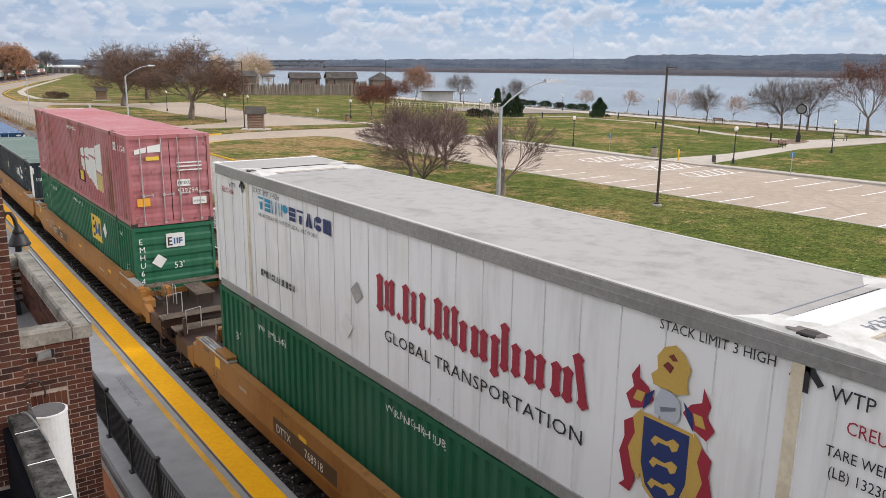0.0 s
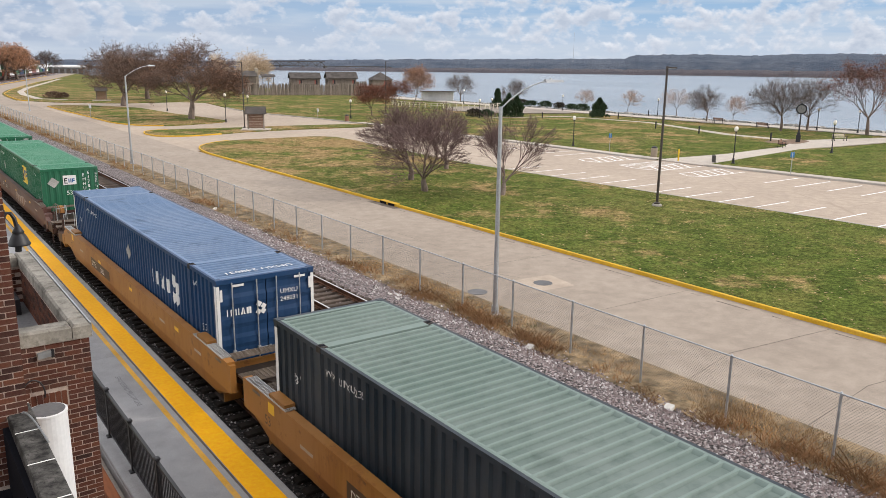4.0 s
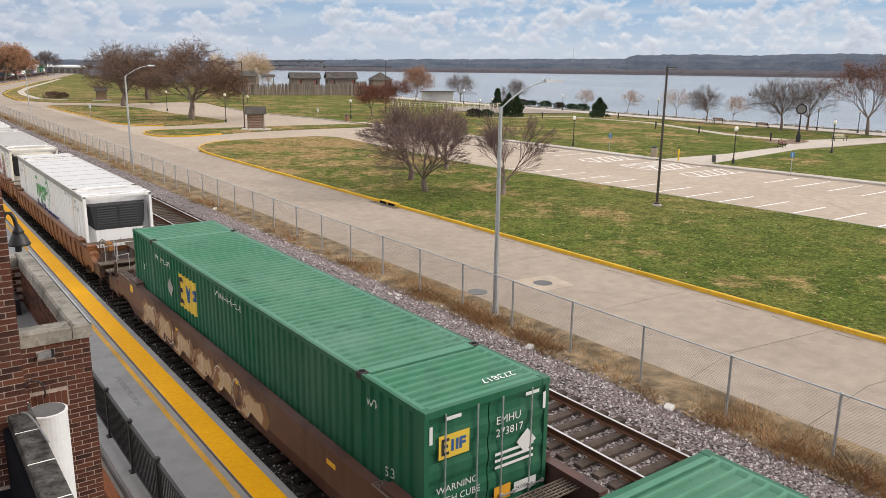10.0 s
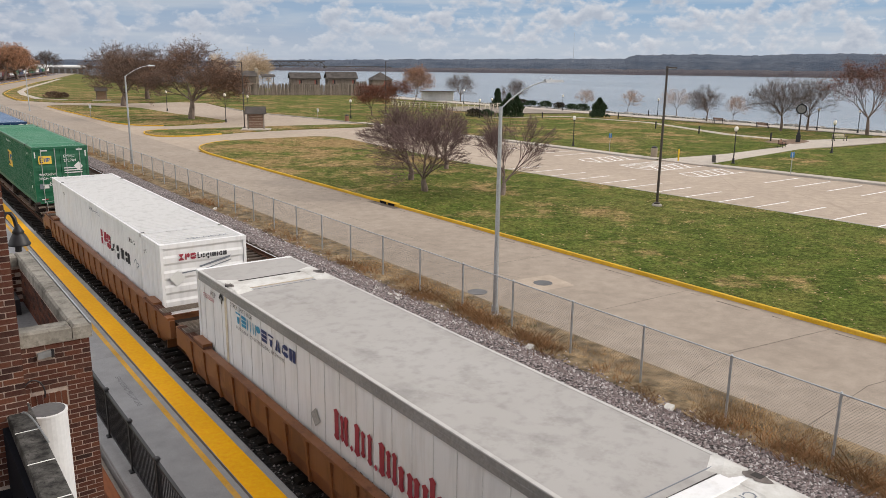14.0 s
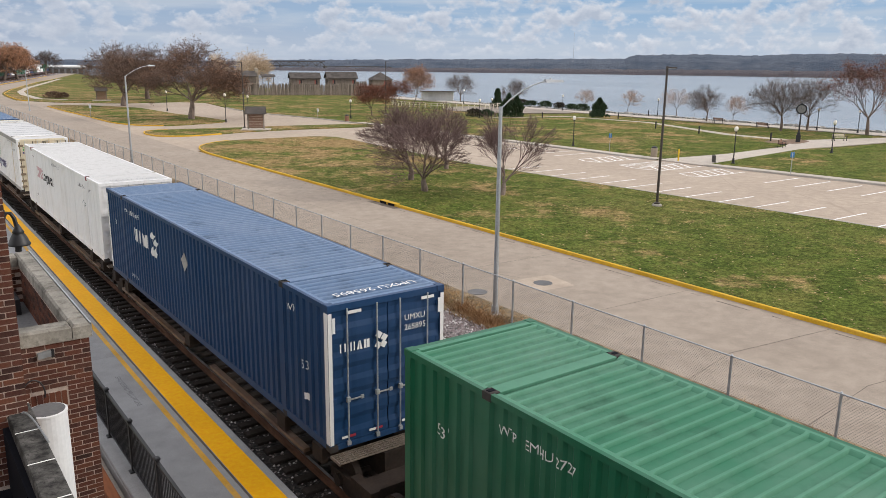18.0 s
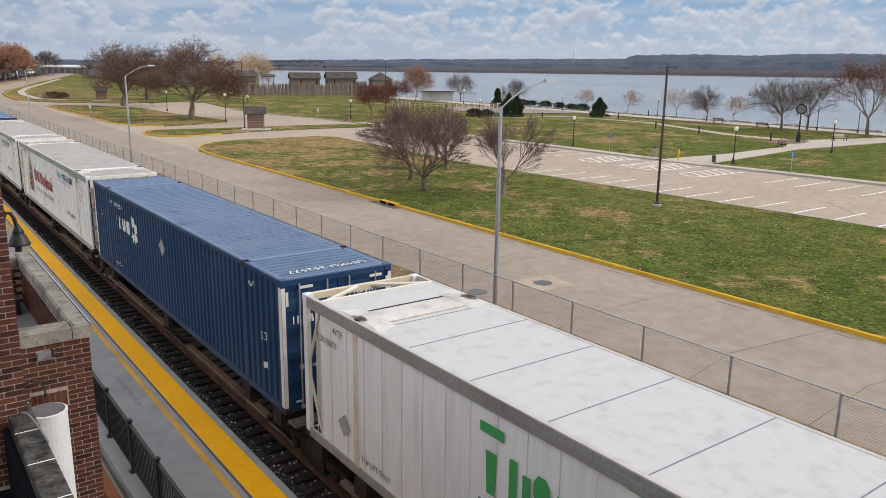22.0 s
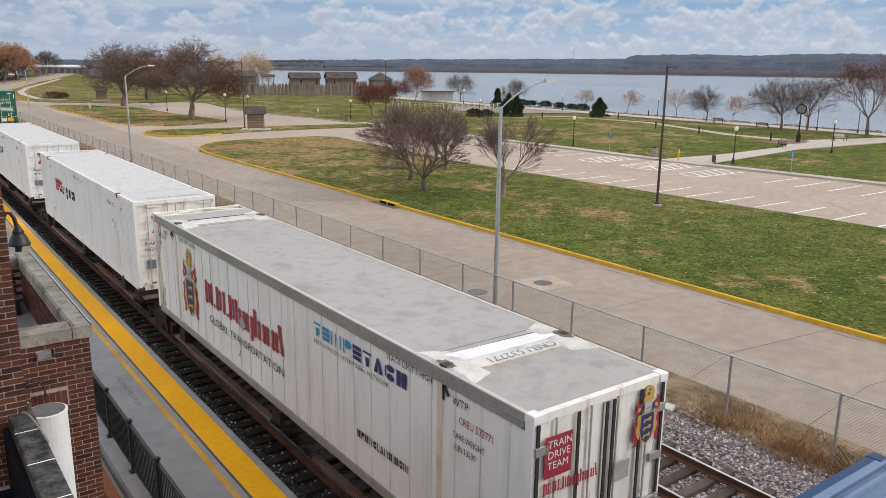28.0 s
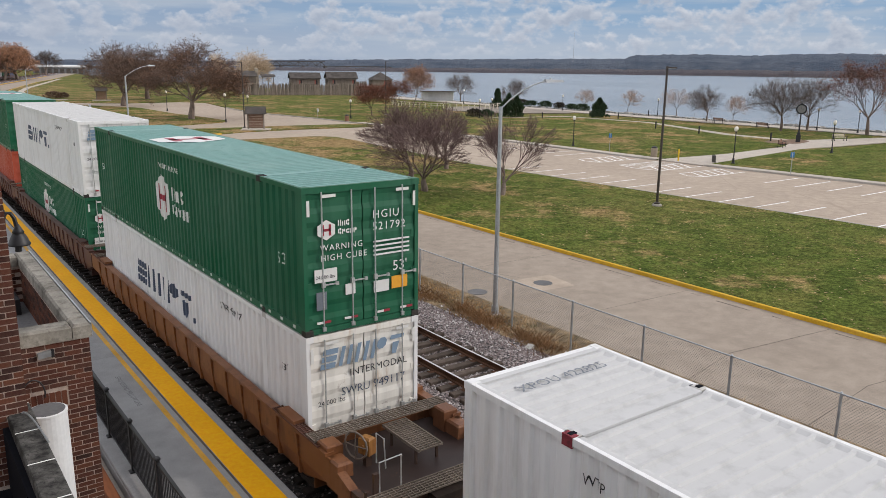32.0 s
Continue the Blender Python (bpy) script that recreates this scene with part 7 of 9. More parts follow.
diamond(ivory0, -0.84, 1.86, WHITE_PLATE, 0.24, True)
dots_mark(blue1, 12.98, 1.66, "UMXU 265895")
ivory_mark(ivory1, 13.05, 1.58, "XPOU 414565", plain("faded_pink_marking", (0.55, 0.36, 0.38)))
leafy_mark(leafy1, "TGXU 560533", 10.75, True)
diamond(leafy1, 0.32, 1.98, PLACARD, 0.24, True)
dots_mark(blue2, 13.15, 1.72, "UMXU 252577")
for c, num in ((crested2, "CREU 532718"), (crested3, "CREU 531244"), (crested4, "CREU 532771")):
    crested_mark(c, 12.0, 6.0, 13.75, 4.42, num)
    reefer_doors(c, num)
dots_mark(blue3, 5.4, 1.7, "UMXU 251513")
ivory_mark(ivory2, 13.0, 1.58, "XPOU 411227")
ivory_mark(ivory3, 13.0, 1.58, "XPOU 422825")


def slate_mark(c, y, z, end):
    flat_mark(c, wordmark("SMIPT.", 5.6, 0.70, 0.34, 0.10), INK_NAVYGREY, side_at(y, z), ON_SIDE, label="dark blue slanted brand mark")
    lettering("53'", 0.22, INK_BLACK, c, side_at(1.2, 1.9), ON_SIDE)
    lettering("SWRU 949117", 0.24, INK_BLACK, c, side_at(4.6, 2.30), ON_SIDE, wide=0.85)
    if end:
        flat_mark(c, wordmark("SMIPT", 1.95, 0.40, 0.34, 0.24), INK_STEEL, end_at(-1.02, 2.18), ON_END)
        lettering("INTERMODAL", 0.22, INK_BLACK, c, end_at(-0.36, 1.92), ON_END)
        lettering("SWRU", 0.24, INK_NAVYGREY, c, end_at(-0.56, 1.54), ON_END)
        lettering("949117", 0.26, INK_NAVYGREY, c, end_at(0.18, 1.54), ON_END)
        lettering("24,000 lbs", 0.15, INK_BLACK, c, end_at(-1.08, 1.42), ON_END)
        door_tape(c)


INK_NAVYGREY = plain("slate_blue_marking", (0.055, 0.075, 0.125))
INK_STEEL = plain("steel_blue_marking", (0.20, 0.28, 0.38))


def grove_mark(c, end):
    for k in range(27):
        bars(c, WHITE_PLATE, (SIDE_X - 0.006, 15.75 - k * 0.585, 0.07), ON_SIDE, (0.27, 0.065), "reflective_tape")
    hx = [(0, 0.66), (0.62, 0.30), (0.62, -0.30), (0, -0.66), (-0.62, -0.30), (-0.62, 0.30)]
    flat_mark(c, [hx], WHITE_PLATE, side_at(8.72, 1.48), ON_SIDE, label="white hexagon with red bars")
    flat_mark(c, [rect(-0.34, -0.36, 0.16, 0.72), rect(0.18, -0.36, 0.16, 0.72), rect(-0.34, -0.08, 0.68, 0.16)], INK_RED, side_at(8.72, 1.48), ON_SIDE, lift=0.004)
    flat_mark(c, [[(x + 0.0, y + 0.40) for x, y in p] for p in wordmark("NnO", 0.95, 0.36, 0.28, lower=0.8)] + wordmark("Oponp", 1.4, 0.34, 0.28, lower=0.8), INK_WHITE, side_at(7.85, 1.12), ON_SIDE)
    warn_side(c, 8.9, z=2.30)
    lettering("53'", 0.34, INK_WHITE, c, side_at(1.2, 1.25), ON_SIDE)
    lettering("53'", 0.30, INK_WHITE, c, side_at(15.5, 1.5), ON_SIDE)
    flat_mark(c, [[(x * 1.6, y * 1.6) for x, y in hx]], WHITE_PLATE, (0, 10.2, CH + 0.004), ON_ROOF)
    flat_mark(c, [rect(-0.55, -0.55, 0.25, 1.1), rect(0.30, -0.55, 0.25, 1.1), rect(-0.55, -0.13, 1.1, 0.26)], INK_RED, (0, 10.2, CH + 0.008), ON_ROOF)
    if end:
        flat_mark(c, [[(x * 0.30, y * 0.30) for x, y in hx]], WHITE_PLATE, end_at(-0.81, 2.06), ON_END)
        flat_mark(c, [rect(-0.10, -0.11, 0.05, 0.22), rect(0.05, -0.11, 0.05, 0.22), rect(-0.1, -0.025, 0.2, 0.05)], INK_RED, end_at(-0.81, 2.06), ON_END, lift=0.004)
        flat_mark(c, [[(x, y + 0.16) for x, y in p] for p in wordmark("NnO", 0.26, 0.12, 0.3, lower=0.8)] + wordmark("Oponp", 0.42, 0.12, 0.3, lower=0.8), INK_WHITE, end_at(-0.56, 1.95), ON_END)
        lettering("HGIU", 0.23, INK_WHITE, c, end_at(0.20, 2.18), ON_END, spacing=1.2)
        lettering("521792", 0.23, INK_WHITE, c, end_at(0.20, 1.94), ON_END, spacing=1.15)
        lettering("WARNING", 0.17, INK_WHITE, c, end_at(-0.95, 1.66), ON_END, spacing=1.2)
        lettering("HIGH CUBE", 0.17, INK_WHITE, c, end_at(-0.95, 1.46), ON_END, spacing=1.2)
        lettering("53'", 0.30, INK_WHITE, c, end_at(0.66, 1.06), ON_END)
        bars(c, WHITE_PLATE, end_at(-1.08, 1.05), ON_END, (0.48, 0.26), "label")
        lettering("24,000 lbs", 0.10, INK_BLACK, c, (-1.06, END_Y - 0.005, 1.12), ON_END)
        bars(c, WHITE_PLATE, end_at(0.22, 0.66), ON_END, (0.36, 0.24), "label")
        bars(c, INK_ORANGE, end_at(0.64, 0.68), ON_END, (0.38, 0.26), "label", "orange label")
        bars(c, WHITE_PLATE, end_at(-0.42, 0.72), ON_END, (0.22, 0.22), "label")
        bars(c, INK_GREY, end_at(-1.05, 0.50), ON_END, (0.22, 0.36), "label")
        for k in range(4):
            bars(c, INK_WHITE, end_at(0.22, 1.42 + k * 0.09), ON_END, (0.85, 0.035), "small_print")
        door_tape(c)


slate_mark(slate0, 11.95, 1.30, True)
grove_mark(grove0, True)
grove_mark(grove1, True)
slate_mark(slate1, 11.95, 1.30, True)
grove_mark(grove2, False)


def far_unit(c):
    """The open frame round the cooling unit at a container's far end."""
    h = part("housing", shape("far_housing", lambda: Build().slab(-1.08, 1.08, CL - 0.64, CL - 0.10, 0.25, 2.42, 0.12), CREAMY), CREAMY, c, "cream cooling unit in its open frame")
    # Black top slab puts the dark of the open frame in as colour.
    part("fan_deck", shape("far_fan_deck", lambda: Build().slab(-0.95, 0.95, CL - 0.56, CL - 0.18, 2.42, 2.50, 0.03), LOUVRE), LOUVRE, h)
    for s in (-1, 1):
        part("roof_brace", shape(f"far_roof_brace{s}", lambda: Build().tube((s * 0.15, CL - 0.07, CH - 0.04), (s * 1.2, CL - 0.66, CH - 0.04), 0.045, n=6), CREAMY), CREAMY, c)
        part("frame_brace", shape(f"far_frame_brace{s}", lambda: Build().tube((s * 1.25, CL - 0.1, 1.45), (s * 1.25, CL - 0.62, CH - 0.15), 0.03, n=6), CREAMY), CREAMY, c)
        part("frame_brace", shape(f"far_low_brace{s}", lambda: Build().tube((s * 1.25, CL - 0.1, 1.40), (s * 1.25, CL - 0.62, 0.22), 0.03, n=6), CREAMY), CREAMY, c)
    part("rear_beam", shape("far_rear_beam", lambda: Build().box(-1.24, 1.24, CL - 0.70, CL - 0.62, CH - 0.09, CH + 0.004), CREAMY), CREAMY, c)


for c in (leafy1, crested2, crested3, crested4):
    far_unit(c)
INK_MAROON = surf("faded_red_plate", (0.20, 0.035, 0.045), 0.6, var=0.3, big=6, dirt=(0.05, 0.03, 0.03), dirt_amount=0.8)
for c in (ivory1, ivory2, ivory3):
    for y in (1.98, CL - 1.98):
        part("corner_plate", shape("red_corner_plate", lambda: Build().box(-CW - 0.008, -CW + 0.10, -0.085, 0.085, CH - 0.14, CH + 0.008), INK_MAROON), INK_MAROON, c, "faded red corner plate", Matrix.Translation((0, y, 0)))


# ---- marks on the rail cars ----
CAR_X = -1.529


def car_at(y, z):
    return (CAR_X, y, z)


def ribbon(pts, weight):
    """The two edges of a stroke through the points, thick in its middle."""
    left, right = [], []
    for k, (px, pz) in enumerate(pts):
        (ax, az), (bx, bz) = pts[max(0, k - 1)], pts[min(len(pts) - 1, k + 1)]
        d = math.hypot(bx - ax, bz - az) or 1
        w = weight / 2 * (0.55 + 0.45 * math.sin(math.pi * k / (len(pts) - 1)))
        left.append((px - (bz - az) / d * w, pz + (bx - ax) / d * w)), right.append((px + (bz - az) / d * w, pz - (bx - ax) / d * w))
    return left, right


def scrawl(c, y, z, length, height, mat, seed, weight=0.035, label="pale graffiti scrawl", lift=0.002):
    """Loose looping graffiti strokes, as thin flat ribbons."""
    r = random.Random(seed)
    polys, x = [], 0.0
    while x < length:
        w = height * r.uniform(0.55, 0.95)
        a0, n, turn = r.uniform(0, 6.28), 9, r.choice((-1, 1)) * r.uniform(3.2, 5.4)
        cx, cy, rx, ry = x + w / 2, height / 2 + r.uniform(-0.04, 0.04), w / 2, height * r.uniform(0.38, 0.5)
        pts = [(cx + rx * math.cos(a0 + turn * k / n), cy + ry * math.sin(a0 + turn * k / n)) for k in range(n + 1)]
        if r.random() < 0.5:
            pts = [(x, r.uniform(0, height * 0.3)), (x + w * 0.3, height * r.uniform(0.8, 1)), (x + w * 0.55, height * r.uniform(0.1, 0.4)), (x + w, height * r.uniform(0.7, 1.0))]
        polys.append(ribbon(pts, weight))
        x += w * r.uniform(0.75, 1.05)
    for a_, b_ in polys:
        sb_ = Build()
        for k in range(len(a_) - 1):
            sb_.face(*[(px, pz, lift) for px, pz in (a_[k], b_[k], b_[k + 1], a_[k + 1])])
        part("graffiti", sb_, mat, c, label, Matrix.Translation(car_at(y, z)) @ ON_SIDE)


INK_PALE = plain("pale_spray_paint", (0.50, 0.44, 0.38))
INK_CHALK = plain("chalky_spray_paint", (0.36, 0.30, 0.25))
INK_DARKSPRAY = plain("dark_spray_paint", (0.03, 0.03, 0.05))
INK_AMBER = plain("amber_reflector", (0.75, 0.45, 0.02))
M_STENCIL_PATCH = plain("dark_brown_stencil_patch", (0.045, 0.022, 0.014))
for i, (c, dark_body) in enumerate(((wc0, 0), (wc1, 0), (wc2, 0), (wc3, 0), (wc4, 1), (wc5, 1), (wc6, 1))):
    r = random.Random(70 + i)
    for y in (15.9, 11.35, 7.2, 2.6):
        bars(c, INK_AMBER, car_at(y + 0.2, 1.18 + 0.02 * (i % 2)), ON_SIDE, (0.34, 0.10) if y < 15 else (0.30, 0.24), "reflector", "amber reflective plate")
    if c in (wc5, wc6):
        continue
    bars(c, M_STENCIL_PATCH, car_at(12.75, 0.84), ON_SIDE, (2.75, 0.34), "stencil_patch", "dark patch behind the car number")
    lettering("DTTX", 0.26, INK_WHITE, c, (CAR_X - 0.008, 12.6, 0.90), ON_SIDE)
    lettering("768918" if i == 0 else "7682" if i == 3 else "7253", 0.26, INK_WHITE, c, (CAR_X - 0.008, 11.3, 0.90), ON_SIDE)
    lettering("53", 0.32, M_STENCIL_PATCH if not dark_body else INK_CHALK, c, car_at(16.3, 0.86), ON_SIDE)
    for y in (14.6, 4.2, 1.2):
        bars(c, INK_CHALK, car_at(y, 1.0 + r.uniform(0, 0.15)), ON_SIDE, (r.uniform(0.3, 0.7), 0.07), "small_print")
scrawl(wc2, 9.4, 0.80, 1.1, 0.55, INK_PALE, 1)
scrawl(wc2, 7.9, 0.80, 0.9, 0.5, INK_PALE, 2)
scrawl(wc1, 13.9, 0.82, 2.0, 0.45, INK_CHALK, 3, 0.09, "worn chalky graffiti")
scrawl(wc1, 10.9, 0.84, 1.9, 0.5, M_STENCIL_PATCH, 4, 0.05, "dark graffiti outline")
lettering("125 T", 0.30, INK_CHALK, wc5, car_at(17.0, 0.95), ON_SIDE)
for c in (wc0, wc1, wc2, wc3, wc4, wc5, wc6):
    for y0 in (-0.9, CL - 1.0):
        part("side_grating", shape(f"side_grating{y0:.1f}", lambda: side_grate(y0), GALV if c in (wc0, wc1, wc2, wc3) else GRATE), GRATE, c)


def throw_up(c, y, z, length, height, fill, edge, seed, n, lean=0.25):
    """Fat leaning graffiti shapes: a pale outline with a darker filling that leaves slivers of it."""
    r = random.Random(seed)
    step = length / n
    for k in range(n):
        x, w, h, q = k * step, step * r.uniform(1.0, 1.25), height * r.uniform(0.8, 1.0), r.uniform(-0.15, 0.25) + lean
        top, low = r.uniform(0.35, 0.75), r.uniform(0.25, 0.6)
        hull = [(0, 0.05), (w * low, 0), (w * (low + 0.12), h * 0.35), (w * 0.95, h * 0.22), (w, h * 0.6), (w * 0.8, h), (w * top, h * 0.88), (w * 0.3, h), (w * 0.05, h * 0.7), (w * 0.2, h * 0.4)]
        cx, cz = w * 0.5, h * 0.5
        for scale, mat, lift in ((1.0, edge, 0.004 + 0.0008 * (k % 4)), (r.uniform(0.55, 0.72), fill, 0.009 + 0.0008 * (k % 4))):
            flat_mark(c, [[(x + cx + (px - cx) * scale + q * (pz - cz) * scale, cz + (pz - cz) * (scale + 0.12 * (scale < 1))) for px, pz in hull]], mat, car_at(y, z), ON_SIDE, "graffiti", "leaning painted graffiti shape on the sill", lift)


INK_SLATE = plain("slate_spray_paint", (0.050, 0.055, 0.075))
INK_TAN = plain("tan_spray_paint", (0.42, 0.31, 0.19))
INK_UMBER = plain("umber_spray_paint", (0.20, 0.105, 0.050))
throw_up(wc6, 15.0, 0.50, 9.4, 0.92, INK_TAN, INK_UMBER, 6, 6, 0.1)
scrawl(wc6, 14.6, 0.58, 8.2, 0.75, INK_PALE, 8, 0.05, "pale outline of the tan graffiti", 0.016)
throw_up(wc5, 15.1, 0.52, 9.8, 0.90, INK_SLATE, INK_PALE, 5, 11, 0.35)
scrawl(wc5, 15.0, 0.58, 9.4, 0.74, INK_PALE, 5, 0.075, "white strokes over the graffiti", 0.016)
lettering("53", 0.34, INK_PALE, wc5, car_at(16.2, 0.62), ON_SIDE)
bars(wc5, INK_YELLOW, (CAR_X - 0.020, 13.2, 1.06), ON_SIDE, (0.55, 0.16), "reflector", "yellow painted patch")
throw_up(wc4, 7.4, 0.66, 3.0, 0.60, INK_UMBER, INK_CHALK, 9, 4, 0.2)


# the rest of the train, round the bend
far_kinds = [far_box(f"distant {n} container round the bend", s, t) for n, s, t in (("white", WHITE, WHITE_TOP), ("green", GREEN, GREEN_TOP), ("navy blue", BLUE, BLUE_TOP), ("faded red", PINK, PINK_TOP))]
far_well_car = far_well(OXIDE)
for i in range(19):
    u = 474.0 + i * 19.5
    kind = far_kinds[(0, 1, 2, 1, 0, 3, 0, 1, 2, 0, 1, 1, 0, 2, 1, 0, 0, 1, 2)[i]]
    TRAIN.append((kind if i in (0, 1, 2, 5) else copy_thing(kind, Matrix()), u, CL, WELL_Z))
    if i % 3 == 0:
        TRAIN.append((copy_thing(far_kinds[(1, 0)[i % 2]], Matrix()), u, CL, STACK_Z))
    TRAIN.append((far_well_car if i == 0 else copy_thing(far_well_car, Matrix()), u, CL, 0.0))


# ---- platform ----
whole("platform", Build().slab(3.05, 5.67, -30, 160, -0.5, 0.2, 0.02), M_PLATFORM, "grey concrete station platform", "platform", "structure")
whole("tactile_strip", Build().slab(4.96, 5.49, -30, 160, 0.19, 0.212, 0.006), M_TACTILE, "broad yellow tactile warning strip at the platform edge", "warning strip", "structure")
whole("platform_line", Build().box(4.66, 4.78, -30, 160, 0.19, 0.203), M_YELLOW_LINE, "thin worn yellow line on the platform", "line", "structure")
whole("platform_joint", Build().box(4.90, 4.945, -30, 160, 0.19, 0.204), M_JOINT, "dark joint beside the warning strip", "joint", "structure")
pj = Build()
for k in range(40):
    pj.box(3.1, 4.88, -24 + 4.6 * k, -24 + 4.6 * k + 0.014, 0.19, 0.2025)
whole("platform_joint", pj, surf("pale_joint", (0.27, 0.27, 0.27), 0.9), "fine joints across the platform concrete", "joint", "structure")
whole("platform_kerb", Build().slab(3.06, 3.46, -30, 60, 0.19, 0.27, 0.015), M_PLATFORM, "low concrete kerb under the railing", "kerb", "structure")
lettering("STAY BEHIND YELLOW LINE", 0.17, surf("worn_stencil", (0.13, 0.13, 0.14), 0.9), tagged(part("stencil_plate", Build().box(4.18, 4.19, 17.0, 17.01, 0.19, 0.2005), M_PLATFORM, None), "worn grey stencilled words on the platform", "stencil", "", "structure"), (4.27, 20.4, 0.2015), Matrix(((0, 1, 0, 0), (-1, 0, 0, 0), (0, 0, 1, 0), (0, 0, 0, 1))))
whole("ramp_wall", Build().slab(2.72, 2.92, 10.9, 40, -0.5, 0.14, 0.01), M_CEDAR_PLANK, "red-brown timber board along the platform back", "board")
whole("yard_paving", Build().box(1.94, 3.05, 8, 60, -0.5, -0.05), M_KERB, "pale concrete paving behind the platform", "paving", "structure")

rail_fence = thing("metal_railing", "black metal picket railing along the platform back", "railing")
RAIL_X = 3.33
for k in range(13):
    y = 11.3 + 1.85 * k
    p = part("post", shape("rail_post", lambda: Build().box(-0.035, 0.035, -0.035, 0.035, 0.0, 1.10).slab(-0.05, 0.05, -0.05, 0.05, 1.10, 1.15, 0.02), M_BLACK), M_BLACK, rail_fence, "", Matrix.Translation((RAIL_X, y, 0.27)))
    part("base_plate", shape("rail_base", lambda: Build().slab(-0.08, 0.08, -0.08, 0.08, 0.0, 0.03, 0.01), M_BLACK), M_BLACK, p)
    if k < 12:
        part("top_rail", shape("rail_top", lambda: Build().box(-0.028, 0.028, 0.04, 1.81, 1.02, 1.07).box(-0.02, 0.02, 0.04, 1.81, 0.09, 0.13), M_BLACK), M_BLACK, rail_fence, "", Matrix.Translation((RAIL_X, y, 0.27)))
        for j in range(1, 18):
            part("picket", shape("rail_picket", lambda: Build().box(-0.009, 0.009, -0.009, 0.009, 0.12, 1.03), M_BLACK), M_BLACK, rail_fence, "", Matrix.Translation((RAIL_X, y + j * 1.85 / 18, 0.27)))

# ---- station building ----
BRICK_L, BRICK_H = 0.2132, 0.0677


def brick_face(parent, x0, x1, y, z0, z1, holes=(), ends=True):
    """Running bond on a wall that faces -y; half bricks close the right-hand edge."""
    made = []
    rr = random.Random(7)
    n = int((z1 - z0) / BRICK_H)
    for k in range(n):
        z = z1 - (k + 1) * BRICK_H
        x = x1 - (0.0 if k % 2 else 0.107)
        cells = [] if k % 2 else [(x1 - 0.107, x1)]
        while x > x0:
            cells.append((x - BRICK_L, x))
            x -= BRICK_L
        for a, b in cells:
            for hx0, hx1, hz0, hz1 in holes:
                if hx0 < b and a < hx1 and hz0 < z + BRICK_H * 0.6 and z < hz1:
                    a, b = (a, hx0) if a < hx0 - 0.03 else (hx1, b)
            if b - a < 0.04:
                continue
            w = round(b - a - 0.012, 2 if b - a < 0.1 else 3)
            key = f"brick{w:.3f}"
            me = shape(key, lambda: Build().slab(0, w, -0.03, 0.0, 0, BRICK_H - 0.012, 0.003), M_BRICK)
            ob = part("brick", me, M_BRICK, parent, "", Matrix.Translation((a + 0.01, y + rr.uniform(-0.002, 0.002) + 0.022, z + rr.uniform(-0.0012, 0.0012))) @ Matrix.Rotation(rr.uniform(-0.004, 0.004), 4, "Y"))
    return made


tower = whole("wall_tower", Build().box(-6, 0.957, 8.989, 10.45, -0.5, 11), M_MORTAR, "tall red brick wall of the station", "wall", "structure")
whole("wall_wing", Build().box(-6, 1.917, 10.489, 10.74, -0.5, 4.78), M_MORTAR, "red brick wing of the station", "wall", "structure")
wing = [o for o in scene.objects if o.name == "wall_wing"][0]
whole("wall_wing_side", Build().box(1.74, 1.915, 10.74, 15.0, -0.5, 4.78), M_MORTAR, "brick parapet of the wing", "wall", "structure")
whole("wall_wing_back", Build().box(-6, 1.915, 15.0, 15.3, -0.5, 4.78), M_MORTAR, "brick parapet at the wing's far end", "wall", "structure")
whole("roof_wing", Build().box(-6, 1.74, 10.74, 15.0, 3.9, 4.12), M_ROOF_GREY, "grey flat roof of the wing", "roof", "structure")
for a in ((-6, 1.02, 10.46, 10.76), (1.03, 1.72, 10.46, 10.76), (1.73, 1.96, 10.46, 10.76), (1.72, 1.96, 10.77, 12.3), (1.72, 1.96, 12.31, 13.7), (1.72, 1.96, 13.71, 15.3), (-6, 1.71, 14.96, 15.3)):
    whole("coping_stone", Build().slab(*a, 4.78, 4.97, 0.03), M_LIMESTONE, "weathered grey limestone parapet coping", "coping", "structure")
whole("coping_flashing", Build().box(1.960, 1.965, 10.46, 15.3, 4.80, 4.972).box(1.945, 1.965, 10.46, 15.3, 4.971, 4.975), M_GALV, "thin pale metal edge along the coping", "flashing", "structure")
whole("wall_parapet", Build().box(0.70, 0.955, -3, 9.0, -0.5, 4.42), M_ROOF, "dark membrane-clad parapet wall of the lower roof", "wall", "structure")
whole("roof_low", Build().box(-6, 0.70, -3, 9.0, 3.6, 3.7), M_ROOF, "dark flat roof membrane", "roof", "structure")
whole("wall_back", Build().box(-6.2, 0.95, -3.3, -3.0, -0.5, 11), M_BRICK, "brick wall behind the viewpoint", "wall", "structure")
for i in range(12):
    whole("coping_stone", Build().slab(0.76, 1.01, 9.27 - 0.78 * (i + 1), 9.27 - 0.78 * i - 0.012, 4.42, 4.55, 0.015), M_SLATE, "black-stained stone parapet coping slab", "coping", "structure")
grout = Build()
for i in range(12):
    grout.box(0.765, 1.005, 9.27 - 0.78 * i - 0.012, 9.27 - 0.78 * i, 4.42, 4.546)
whole("coping_grout", grout, M_WHITE_LINE, "white mortar joints between coping slabs", "joint", "structure")
duct = thing("white_duct", "large white round duct beside the brick wing", "duct")
part("pipe", Build().lathe([(0.225, -0.5), (0.225, 4.08), (0.232, 4.085), (0.232, 4.11), (0.21, 4.115)], 1.27, 9.95, 28), M_WHITE, duct, smooth=False)
